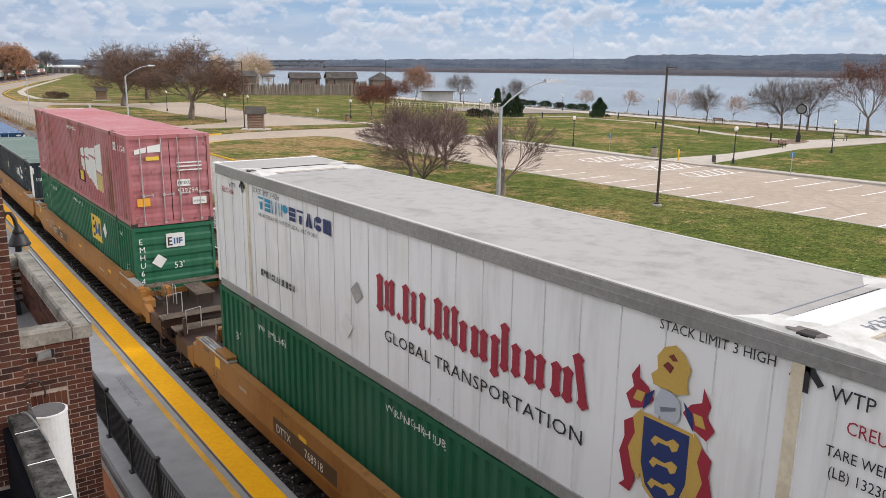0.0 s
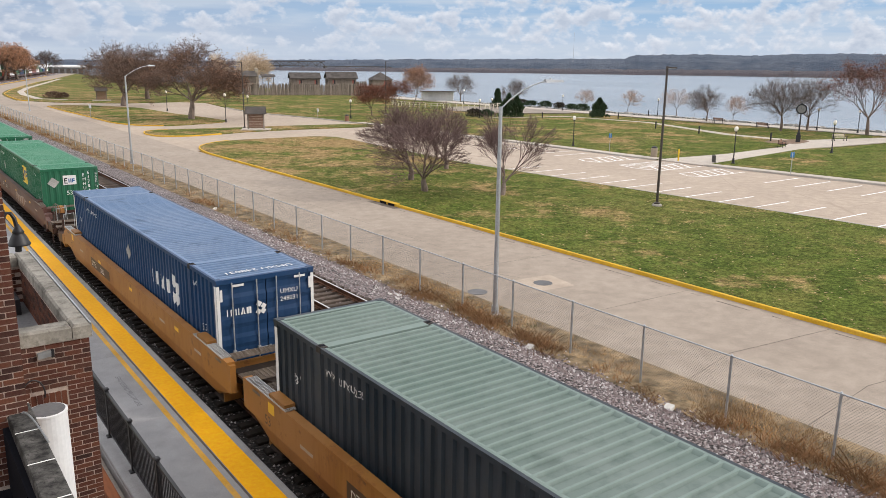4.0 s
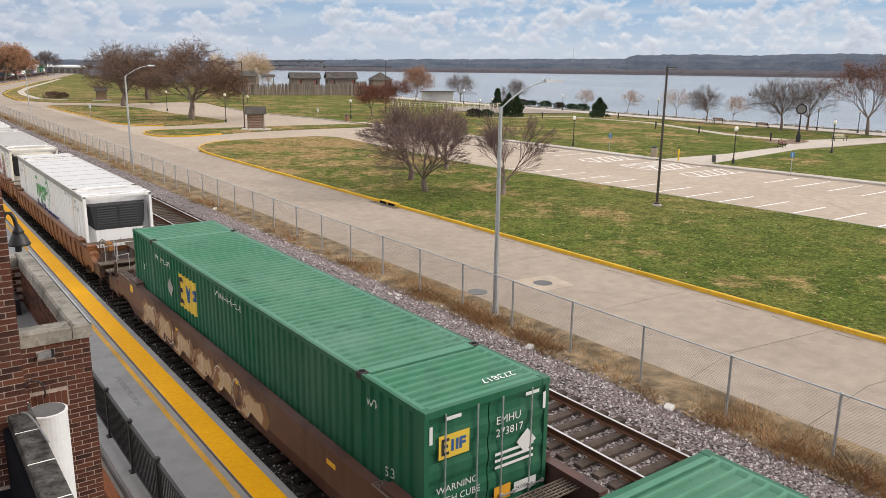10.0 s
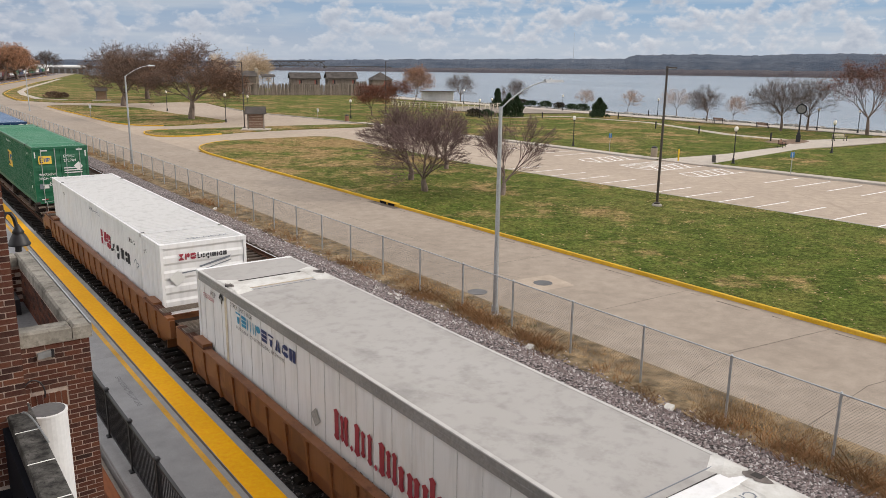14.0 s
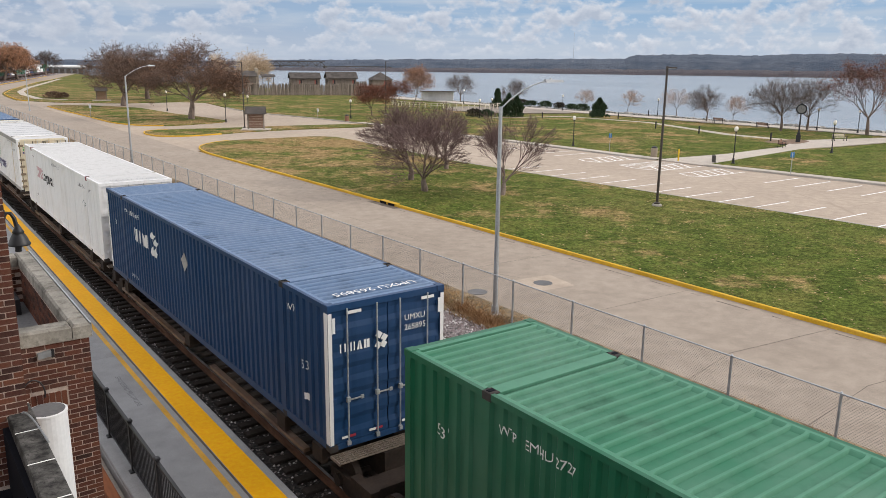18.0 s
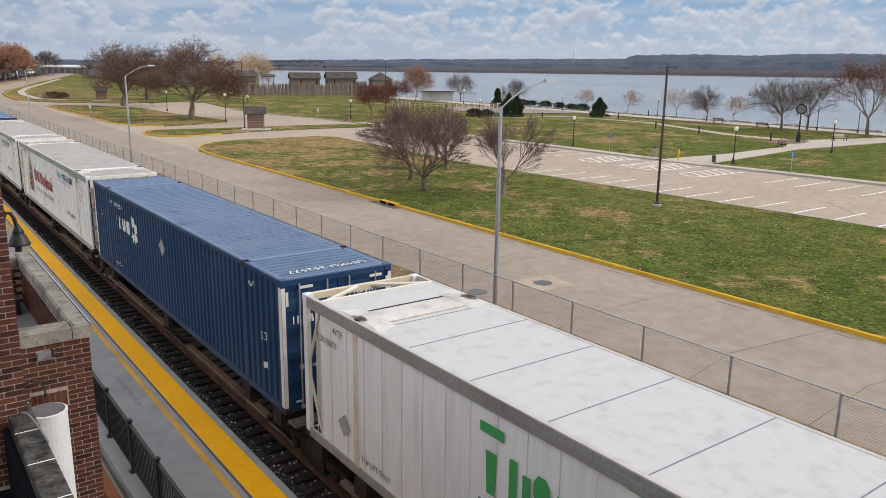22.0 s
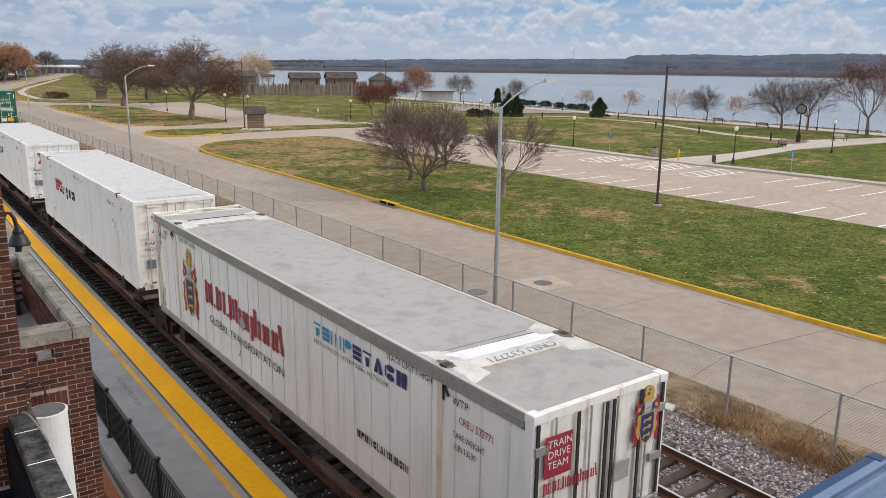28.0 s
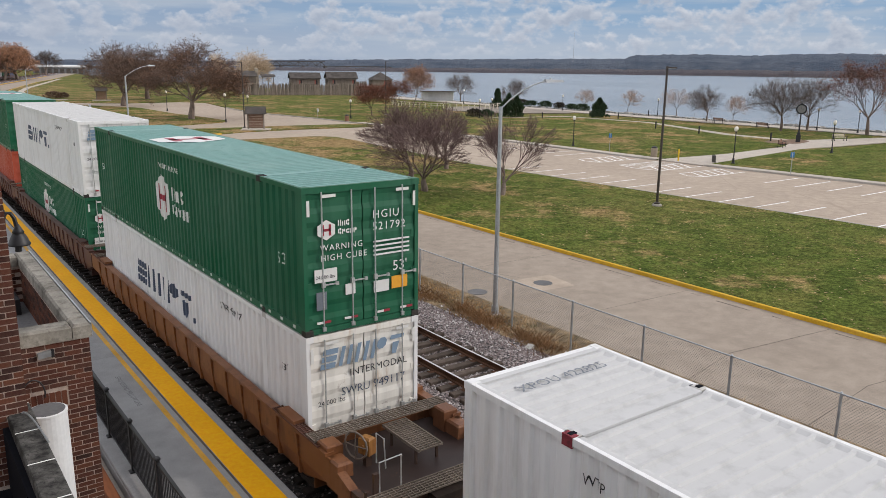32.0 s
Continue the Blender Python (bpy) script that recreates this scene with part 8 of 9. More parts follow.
part("cap", Build().lathe([(0.205, 4.114), (0.205, 4.12)], 1.27, 9.95, 28), M_ROOF_GREY, duct, "grey lid")
whole("cable_loop", Build().chain([(1.20 + 0.13 * math.cos(a), 10.40, 4.16 + 0.20 * math.sin(a)) for a in [math.pi * k / 10 for k in range(-1, 12)]], 0.011), M_BLACK, "black cable looped out of the brick wall", "cable")
whole("cable", Build().chain([(0.90 + 0.11 * t, 8.95 - 0.9 * t * t, 4.565 + 0.02 * math.sin(3 * t)) for t in [k / 10 for k in range(11)]], 0.010), M_GALV, "grey cable lying over the coping", "cable")
scupper = thing("wall_vent", "small metal scupper in the brick wall", "vent")
part("hood", Build().hexa([(1.30, 10.44, 4.60), (1.47, 10.44, 4.62), (1.47, 10.50, 4.62), (1.30, 10.50, 4.60), (1.30, 10.44, 4.68), (1.47, 10.44, 4.70), (1.47, 10.50, 4.70), (1.30, 10.50, 4.68)]), M_GALV, scupper)
part("opening", Build().box(1.455, 1.49, 10.435, 10.5, 4.60, 4.70), M_BLACK, scupper)
hvac = thing("roof_unit", "small dark ventilation unit on the wing roof", "vent unit")
part("casing", Build().slab(1.15, 1.60, 14.2, 14.75, 4.12, 4.42, 0.03), M_BLACK, hvac)
part("label_plate", Build().box(1.26, 1.50, 14.19, 14.2, 4.24, 4.33), M_GALV, hvac)

# hanging wall lantern
lan = thing("wall_lantern", "black bell-shaped lantern on a scrolled bracket", "lamp")
LX, LY, LZ = 1.475, 12.4, 0.045
part("shade", Build().lathe([(0.12, LZ + 5.650), (0.148, LZ + 5.652), (0.152, LZ + 5.668), (0.134, LZ + 5.700), (0.116, LZ + 5.755), (0.088, LZ + 5.805), (0.072, LZ + 5.828), (0.082, LZ + 5.842), (0.060, LZ + 5.880), (0.040, LZ + 5.920), (0.02, LZ + 5.96)], LX, LY, 24), M_BLACK, lan, smooth=True)
part("lamp_socket", Build().lathe([(0.025, LZ + 5.55), (0.045, LZ + 5.56), (0.045, LZ + 5.66)], LX - 0.02, LY, 12), M_BLACK, lan)
part("bracket", Build().chain([(LX - 0.01, LY, 5.95), (LX - 0.03, LY, 6.09), (LX - 0.07, LY, 6.17), (LX - 0.13, LY, 6.18), (LX - 0.17, LY, 6.10), (LX - 0.17, LY, 5.95), (1.0, LY - 0.2, 5.95), (0.90, 10.62, 5.9)], 0.030), M_BLACK, lan)
part("finial", Build().lathe([(0.0, 6.16), (0.030, 6.18), (0.035, 6.22), (0.0, 6.26)], LX - 0.17, LY, 10), M_BLACK, lan)


# ---- fence between railway and road ----
fence = thing("chain_link_fence", "galvanised chain-link fence along the road", "fence")
FENCE_OFF, FB, FT = 16.72 - TRACK_X, -0.42, 1.28
for k in range(100):
    s = -9.0 + 2.78 * k
    a = along(s, FENCE_OFF)
    part("post", shape("fence_post", lambda: Build().tube((0, 0, FB), (0, 0, FT), 0.034, n=8).tube((0, 0, FT), (0, 0, FT + 0.04), 0.038, 0.012, n=8), M_GALV), M_GALV, fence, "", Matrix.Translation((a.x, a.y, 0)))
    c2 = along(s + 2.78, FENCE_OFF)
    part("top_rail", Build().tube((a.x, a.y, FT - 0.02), (c2.x, c2.y, FT - 0.02), 0.021, n=6, caps=False), M_GALV, fence)
links = Build()
LINK = 0.075
for k in range(int(175 / LINK)):
    y = -8 + k * LINK
    for d in (-1, 1):
        a, c2 = along(y, FENCE_OFF + 0.03), along(y + d * 1.58 * 0.9, FENCE_OFF + 0.03)
        links.v += [(a.x, a.y - 0.0032, FB + 0.06), (a.x, a.y + 0.0032, FB + 0.06), (c2.x, c2.y + 0.0032, FT - 0.03), (c2.x, c2.y - 0.0032, FT - 0.03)]
        n = len(links.v)
        links.f.append((n - 4, n - 3, n - 2, n - 1))
part("chain_link_fabric", links, surf("weathered_wire", (0.27, 0.26, 0.25), 0.7, 0.2, var=0.15), fence)

# ---- verge with dry weeds ----
whole("verge", swept([(8.5, -0.385), (9.0, -0.42), (9.9, -0.425), (10.7, -0.448)], -30, 420, 12, 12), surf("dry_soil_verge", (0.235, 0.172, 0.102), 0.95, var=0.55, big=1.6, fine=11, bump=1.0, dist=0.06, dirt=(0.050, 0.043, 0.026), dirt_amount=1.0), "dry soil verge with thin grass", "verge", "structure")


def tufts(name, n, place, hmin, hmax, mat, label, seed, lean=0.5, width=0.012, blades=9, clump=0.10):
    r = random.Random(seed)
    b = Build()
    for i in range(n):
        x, y, z, sc = place(r)
        for k in range(blades):
            h = r.uniform(hmin, hmax) * sc
            a = r.uniform(0, 6.28)
            l = r.uniform(0.1, lean) * h
            bx, by = x + r.gauss(0, clump) * sc, y + r.gauss(0, clump) * sc
            px, py = -math.sin(a) * width, math.cos(a) * width
            b.face((bx - px, by - py, z), (bx + px, by + py, z), (bx + l * math.cos(a) + px * 0.5, by + l * math.sin(a) + py * 0.5, z + h * 0.7), (bx + 1.6 * l * math.cos(a), by + 1.6 * l * math.sin(a), z + h))
    return whole(name, b, mat, label, "grass", "stuff")


M_STRAW = surf("straw_stems", (0.42, 0.28, 0.14), 0.9, var=0.3, big=0.7, fine=6, bump=0)
M_RUSSET = surf("russet_weed_stems", (0.27, 0.150, 0.072), 0.9, var=0.35, big=0.7, fine=6, bump=0)


def by_fence(lo, hi, sd):
    def place(r):
        while True:
            s = r.uniform(2, 30) if r.random() < 0.45 else r.uniform(10, 150)
            if noise.noise((s * 0.23, sd, 0.5)) > r.uniform(-0.30, 0.35):
                break
        p = along(s, r.triangular(lo, hi, (lo + hi) / 2))
        return p.x, p.y, -0.44, 0.6 + 0.9 * max(0, 0.5 + noise.noise((s * 0.35, sd + 3, 1)))
    return place


tufts("dry_grass", 2200, by_fence(9.0, 10.55, 1.0), 0.03, 0.12, M_STRAW, "straw-coloured dry grass along the fence", 11)
tufts("dry_weeds", 560, by_fence(8.35, 9.5, 5.0), 0.08, 0.32, M_RUSSET, "russet dead weeds beside the ballast", 12, 0.7)
tufts("weed_clumps", 95, by_fence(8.2, 9.5, 8.0), 0.08, 0.36, surf("brown_weed_stems", (0.235, 0.135, 0.068), 0.9, var=0.4, big=0.9, fine=8, bump=0), "bushy brown dead weeds beside the fence", 14, 0.9, 0.006, 60, 0.20)
tufts("green_grass", 900, by_fence(8.6, 10.3, 12.0), 0.02, 0.07, surf("dull_green_blades", (0.085, 0.088, 0.030), 0.9, var=0.3, big=0.7, fine=6, bump=0), "thin green grass in the dry verge", 15)
for sx, sy in ((15.2, 24.3), (15.45, 24.0), (15.1, 23.6), (15.9, 17.0), (15.9, 11.6), (16.1, 45.6)):
    whole("pale_stone", Build().hexa([(sx + a * 0.10, sy + b * 0.13, -0.44 + c3 * (0.12 + 0.05 * a)) for c3 in (0, 1) for a, b in ((-1, -1), (1, -0.8), (0.8, 1), (-0.9, 0.9))]), surf("chalky_stone", (0.62, 0.60, 0.56), 0.9, var=0.2) if sx == 15.2 else bpy.data.materials["chalky_stone"], "pale limestone lump on the verge", "stone")

# loose ballast stones near the viewpoint
st = Build()
r = random.Random(21)
for i in range(24000):
    y = 4 + 40 * r.random() ** 1.6
    x = (15.2 + abs(r.gauss(0, 0.45)) if r.random() < 0.3 else r.uniform(10.2, 15.7)) if r.random() < 0.85 else r.uniform(5.7, 6.6)
    z = -0.29 if x < 15 else -0.31 - min(x - 15.0, 1.45) * 0.082
    q = r.uniform(0.022, 0.058)
    a = r.uniform(0, 6.28)
    ca, sa = math.cos(a) * q, math.sin(a) * q
    h = q * r.uniform(0.7, 1.3)
    k = len(st.v)
    st.v += [(x + ca, y + sa, z), (x - sa * 1.1, y + ca, z), (x - ca, y - sa, z), (x + sa, y - ca * 0.9, z), (x + ca * 0.3, y + sa * 0.2, z + h)]
    st.f += [(k, k + 1, k + 4), (k + 1, k + 2, k + 4), (k + 2, k + 3, k + 4), (k + 3, k, k + 4)]


def stone_mat():
    m, n, l, b = nodes_of("ballast_stone")
    g = n.new("ShaderNodeNewGeometry")
    rp = ramp(n, [(0, (0.075, 0.062, 0.060)), (0.35, (0.30, 0.25, 0.242)), (0.6, (0.19, 0.140, 0.135)), (0.85, (0.45, 0.41, 0.40)), (1, (0.66, 0.63, 0.62))])
    l.new(g.outputs["Random Per Island"], rp.inputs[0])
    l.new(rp.outputs[0], b.inputs["Base Color"])
    b.inputs["Roughness"].default_value = 0.9
    return m


whole("ballast_stones", st, stone_mat(), "loose grey and pinkish ballast stones", "ballast", "stuff")


# ---- lamps and posts ----
def street_lamp(x, y, h, reach, toward, label):
    t = thing("street_lamp", label, "street lamp", pose(x, y, -0.46), "street lamps by the railway")
    part("base", Build().slab(-0.17, 0.17, -0.17, 0.17, 0, 0.05, 0.015).tube((0, 0, 0.05), (0, 0, 0.35), 0.14, 0.125, 12), M_GALV, t)
    part("pole", Build().tube((0, 0, 0.05), (0, 0, h - 0.88), 0.092, 0.062, 12), M_GALV, t)
    dx, dy = toward
    pts = [(dx * reach * q, dy * reach * q, h - 0.95 + 0.97 * (1 - (1 - q) ** 2.2)) for q in [0.8 * k / 9 for k in range(10)]]
    part("arm", Build().chain(pts, 0.024, 8), M_GALV, t)
    e = pts[-1]
    hd = part("lamp_head", Build().hexa([(-0.12, -0.16, -0.06), (0.55, -0.13, -0.04), (0.55, 0.13, -0.04), (-0.12, 0.16, -0.06), (-0.12, -0.10, 0.05), (0.5, -0.08, 0.04), (0.5, 0.08, 0.04), (-0.12, 0.10, 0.05)]),
              surf("lamp_head_grey", (0.34, 0.35, 0.36), 0.5, 0.5), t, "", Matrix.Translation(e) @ Matrix.Rotation(math.atan2(dy, dx), 4, "Z"))
    part("photocell", Build().lathe([(0.035, 0.04), (0.035, 0.09), (0.015, 0.10)], 0.1, 0, 8), M_GALV, hd)
    return t


street_lamp(17.3, 20.4, 8.3, 2.1, (0.93, -0.37), "tall galvanised street lamp with a curved arm")
street_lamp(17.9, 71.0, 8.45, 2.9, (0.96, 0.28), "tall galvanised street lamp with a long curved arm")
street_lamp(22.6, 156.0, 8.0, 2.2, (0.96, 0.28), "distant galvanised street lamp")


def flood_pole(x, y, h, toward, label):
    t = thing("parking_lamp", label, "street lamp", pose(x, y, LAWN_Z), "parking lot lamps")
    part("footing", Build().lathe([(0.30, 0), (0.30, 0.10), (0.27, 0.12)], n=16), M_KERB, t)
    part("base_cover", Build().lathe([(0.20, 0.12), (0.20, 0.22), (0.10, 0.26)], n=12), M_POLE_DARK, t)
    part("pole", Build().tube((0, 0, 0.12), (0, 0, h), 0.085, 0.07, 10), M_POLE_DARK, t)
    hd = part("lamp_head", Build().slab(-0.05, 0.55, -0.16, 0.16, 0, 0.09, 0.03), M_POLE_DARK, t, "", Matrix.Translation((0, 0, h - 0.12)) @ Matrix.Rotation(math.atan2(toward[1], toward[0]), 4, "Z"))
    part("lens", Build().box(0.08, 0.5, -0.13, 0.13, -0.012, 0.0), surf("lamp_lens", (0.7, 0.7, 0.68), 0.2, var=0.03), hd)


flood_pole(40.1, 31.5, 8.75, (0.85, -0.53), "tall dark bronze parking lamp with a flat head")
flood_pole(40.5, 101.2, 8.8, (-0.85, 0.5), "tall dark parking lamp beside the notice kiosk")
flood_pole(73.5, 118.0, 9.2, (0.8, -0.6), "tall dark parking lamp near the fort")


def lantern_post(x, y, h, mat, i):
    t = thing("lamp_post", "slim black park lamp post with a white globe", "lamp post", pose(x, y, LAWN_Z), "park lamp posts")
    part("base", Build().lathe([(0.19, 0), (0.19, 0.05), (0.12, 0.10), (0.10, 0.45), (0.06, 0.5)], n=12), mat, t)
    part("post", Build().tube((0, 0, 0.45), (0, 0, h - 0.55), 0.055, 0.045, 8), mat, t)
    part("collar", Build().lathe([(0.06, h - 0.62), (0.11, h - 0.55), (0.10, h - 0.5)], n=10), mat, t)
    part("globe", Build().lathe([(0.10, h - 0.5), (0.18, h - 0.38), (0.19, h - 0.25), (0.15, h - 0.12), (0.05, h - 0.04)], n=14), M_GLOBE, t, "white acorn globe", smooth=True)
    part("finial", Build().lathe([(0.05, h - 0.05), (0.02, h + 0.02), (0.005, h + 0.08)], n=8), mat, t)


M_GLOBE = surf("white_globe", (0.78, 0.74, 0.66), 0.3, var=0.04, bump=0)
for i, (x, y, h) in enumerate(((63.2, 61.8, 3.4), (64.8, 42.5, 3.5), (82.8, 42.6, 3.5), (63.4, 112.7, 3.1), (42.4, 113.1, 4.3), (43.2, 144.2, 3.7), (118.7, 94.7, 3.2), (84, 104.6, 3.2), (52, 128, 3.4), (60, 150, 3.2), (112.5, 60.5, 3.3), (112.6, 133, 3.3), (113.5, 55.0, 3.3), (112.4, 146, 3.3), (92, 111, 3.0), (114, 115, 3.2))):
    lantern_post(x, y, h, M_BLACK, i)


# ---- trees ----
def tree(name, label, x, y, height, seed, trunk_h=0.22, trunk_r=0.03, limbs=5, levels=5, spread=0.75, wide=1.0, bark=None, twig=None, leaves=0, leaf=None, leaf_size=0.16, z=None, lean=0.0, forks=3, twig_r=0.012, up=0.10, category="tree"):
    """A tapered trunk, forking limbs, fine twigs and, for some, dead leaves that still hang."""
    r = random.Random(seed)
    bark, twig = bark or M_BARK, twig or M_TWIG
    tb, cb, tips = Build(), Build(), []

    share = (trunk_h, 0.30, 0.23, 0.17, 0.125, 0.09, 0.06)

    def limb(p, d, rad, level):
        b = tb if level <= 1 else cb
        n = 3 if level <= 2 else 2
        sides = 7 if level == 0 else 5 if level <= 2 else 3
        length = height * share[level] * r.uniform(0.75, 1.15)
        for k in range(n):
            nd = (d + Vector((r.gauss(0, 0.13), r.gauss(0, 0.13), r.gauss(0.04, 0.10)))).normalized()
            q = p + nd * (length / n)
            r1 = max(twig_r * 0.5, rad * (1 - 0.09 * (k + 1)))
            b.tube(p, q, max(twig_r * 0.5, rad), r1, sides, False)
            p, d, rad = q, nd, r1
            if level >= 1 and level < levels and k < n - 1:
                side(p, d, rad * 0.55, level + 1)
            if level >= levels - 1:
                tips.append(p)
        if level < levels:
            for j in range(limbs if level == 0 else forks if level < 4 else 2):
                side(p, d, rad * (0.64 if level else 0.60), level + 1)

    def side(p, d, rad, level):
        a = r.uniform(0, 6.283)
        u = d.orthogonal().normalized()
        w = d.cross(u)
        out_ = u * math.cos(a) + w * math.sin(a)
        s = spread * r.uniform(0.5, 1.15) * (1.0 if level < 3 else 0.9)
        nd = (d * math.cos(s) + out_ * math.sin(s))
        limb(p, Vector((nd.x * wide, nd.y * wide, nd.z + up)).normalized(), rad, level)

    limb(Vector((0, 0, -0.1)), Vector((lean, lean * 0.4, 1)).normalized(), height * trunk_r, 0)
    top = max(max(v[2] for v in cb.v), 0.1)
    k = height / top
    for b in (tb, cb):
        b.v = [(vx * k, vy * k, vz * k) for vx, vy, vz in b.v]
    t = thing(name, label, category, pose(x, y, LAWN_Z if z is None else z), "")
    part("trunk", tb, bark, t, smooth=True)
    part("crown", cb, twig, t)
    if leaves:
        lb = Build()
        for i in range(leaves):
            p = tips[r.randrange(len(tips))] * k + Vector((r.gauss(0, 0.22), r.gauss(0, 0.22), r.gauss(0, 0.2)))
            u, w = Vector((r.gauss(0, 1), r.gauss(0, 1), r.gauss(0, 1))).normalized() * leaf_size * r.uniform(0.6, 1.3), Vector((r.gauss(0, 1), r.gauss(0, 1), r.gauss(0, 1))).normalized() * leaf_size * r.uniform(0.6, 1.2)
            lb.face(p - u * 0.6, p + w * 0.5, p + u * 0.6, p - w * 0.5)
        part("leaves", lb, leaf, t)
    return t


def leaf_mat(name, a, b_):
    m, n, l, b = nodes_of(name)
    g = n.new("ShaderNodeNewGeometry")
    rp = ramp(n, [(0, a), (1, b_)])
    l.new(g.outputs["Random Per Island"], rp.inputs[0])
    l.new(rp.outputs[0], b.inputs["Base Color"])
    b.inputs["Roughness"].default_value = 0.8
    return m


L_OAK = leaf_mat("dead_oak_leaves", (0.125, 0.066, 0.040), (0.235, 0.130, 0.078))
L_RUST = leaf_mat("russet_leaves", (0.12, 0.036, 0.022), (0.22, 0.078, 0.036))
L_ORANGE = leaf_mat("orange_leaves", (0.34, 0.16, 0.085), (0.56, 0.30, 0.165))
L_TAN = leaf_mat("tan_orange_leaves", (0.26, 0.125, 0.065), (0.42, 0.225, 0.13))
L_PALE = leaf_mat("pale_cottonwood_twigs", (0.48, 0.36, 0.24), (0.62, 0.50, 0.36))
L_GREEN = leaf_mat("evergreen_needles", (0.016, 0.036, 0.015), (0.045, 0.078, 0.030))
crab = dict(trunk_h=0.20, trunk_r=0.045, limbs=4, levels=6, spread=0.62, wide=1.3, forks=3, twig_r=0.016, up=0.08)
tree("bare_tree", "leafless crabapple with dense reddish twigs", 30.8, 44.3, 6.3, 3, **crab)
tree("bare_tree", "leafless crabapple on the lawn", 33.0, 49.4, 6.3, 5, **crab)
tree("bare_tree", "leafless crabapple behind its neighbours", 39.1, 53.1, 5.6, 8, **crab)
tree("bare_tree", "leaning leafless crabapple behind the street lamp", 34.3, 40.1, 5.9, 13, **{**crab, "lean": 0.42, "limbs": 3, "spread": 0.45})
oak = dict(trunk_h=0.22, trunk_r=0.046, limbs=6, levels=6, spread=0.76, wide=1.7, forks=3, twig_r=0.038, up=0.06, twig=M_TWIG_GREY)
tree("oak_tree", "broad oak holding brown dead leaves", 40.1, 121.7, 12.6, 2, leaves=24000, leaf=L_OAK, leaf_size=0.15, **oak)
tree("oak_tree", "large bare oak with few brown leaves", 41.2, 166.6, 13.0, 4, leaves=11000, leaf=L_OAK, leaf_size=0.16, **oak)
tree("oak_tree", "bare oak behind the others", 53.4, 193, 13.5, 9, leaves=11000, leaf=L_OAK, leaf_size=0.17, **oak)
tree("cottonwood_tree", "pale bare cottonwood glowing in the sun", 91.5, 232, 13.6, 6, leaves=10000, leaf=L_PALE, leaf_size=0.2, **{**oak, "twig": surf("pale_twigs", (0.50, 0.40, 0.29), 0.9, var=0.15)})
M_PALE_TWIG = surf("pale_sapling_twigs", (0.38, 0.29, 0.24), 0.95, var=0.2, big=1)
small = dict(trunk_h=0.25, trunk_r=0.020, limbs=5, levels=5, spread=0.68, wide=1.12, forks=3, up=0.14, twig_r=0.018, twig=M_TWIG_GREY)
tree("young_oak", "young oak with russet leaves", 70.2, 117.5, 5.6, 21, leaves=9000, leaf=L_RUST, leaf_size=0.13, **small)
tree("young_oak", "young tree with russet leaves near the fort", 78, 121, 6.0, 22, leaves=8000, leaf=L_RUST, leaf_size=0.13, **small)
tree("young_oak", "tall young tree with rust-brown leaves", 92, 137, 9.0, 23, leaves=8000, leaf=L_TAN, leaf_size=0.15, **small)
for x, y, h, sd, lv in ((122.3, 160.3, 7.2, 31, 4), (116.0, 131.6, 6.7, 32, 4), (108.3, 63.7, 9.3, 33, 5), (112.5, 62.0, 8.5, 34, 4), (113.9, 80.6, 6.5, 35, 4), (125.2, 107.6, 4.5, 36, 4), (122.2, 93.1, 5.3, 37, 4), (117, 77.5, 4.6, 38, 4), (123.5, 118, 4.5, 39, 4)):
    tree("bare_tree", "leafless riverside tree with grey branches" if h > 5.5 else "small bare riverside sapling", x, y, h, sd, **{**small, "levels": 5 if h > 6 else 4, "limbs": 8, "up": 0.06, "spread": 0.82, "trunk_r": 0.026 if h > 6 else 0.014, "twig": M_TWIG_GREY if h > 6 else M_PALE_TWIG})
tree("riverside_oak", "riverside tree with orange-brown top leaves", 112.1, 53.0, 11.0, 44, leaves=7000, leaf=L_RUST, leaf_size=0.14, **{**small, "levels": 5, "trunk_r": 0.028, "wide": 1.3})
tree("maple_tree", "orange-leaved tree beside the far road", 56, 412, 17, 51, leaves=16000, leaf=L_ORANGE, leaf_size=0.36, **{**oak, "twig_r": 0.06})
tree("maple_tree", "brown-leaved tree beside the far railway", 49, 398, 17, 52, leaves=13000, leaf=L_ORANGE, leaf_size=0.36, **{**oak, "twig_r": 0.06})
tree("maple_tree", "brown half-bare tree at the bend", 47, 430, 19, 53, leaves=12000, leaf=L_OAK, leaf_size=0.36, **{**oak, "twig_r": 0.06})
tree("bare_tree", "distant bare tree by the far water", 86, 520, 15, 54, **{**oak, "twig_r": 0.08, "wide": 1.0, "levels": 5})
tree("small_bare_tree", "thin bare park tree in the distance", 60, 240, 7, 55, **{**small, "twig_r": 0.04})
for i, (x, y, h) in enumerate(((70, 262, 7), (80, 300, 8), (97, 330, 9), (74, 218, 6))):
    tree("small_bare_tree", "thin bare park tree in the distance", x, y, h, 60 + i, **{**small, "twig_r": 0.04})


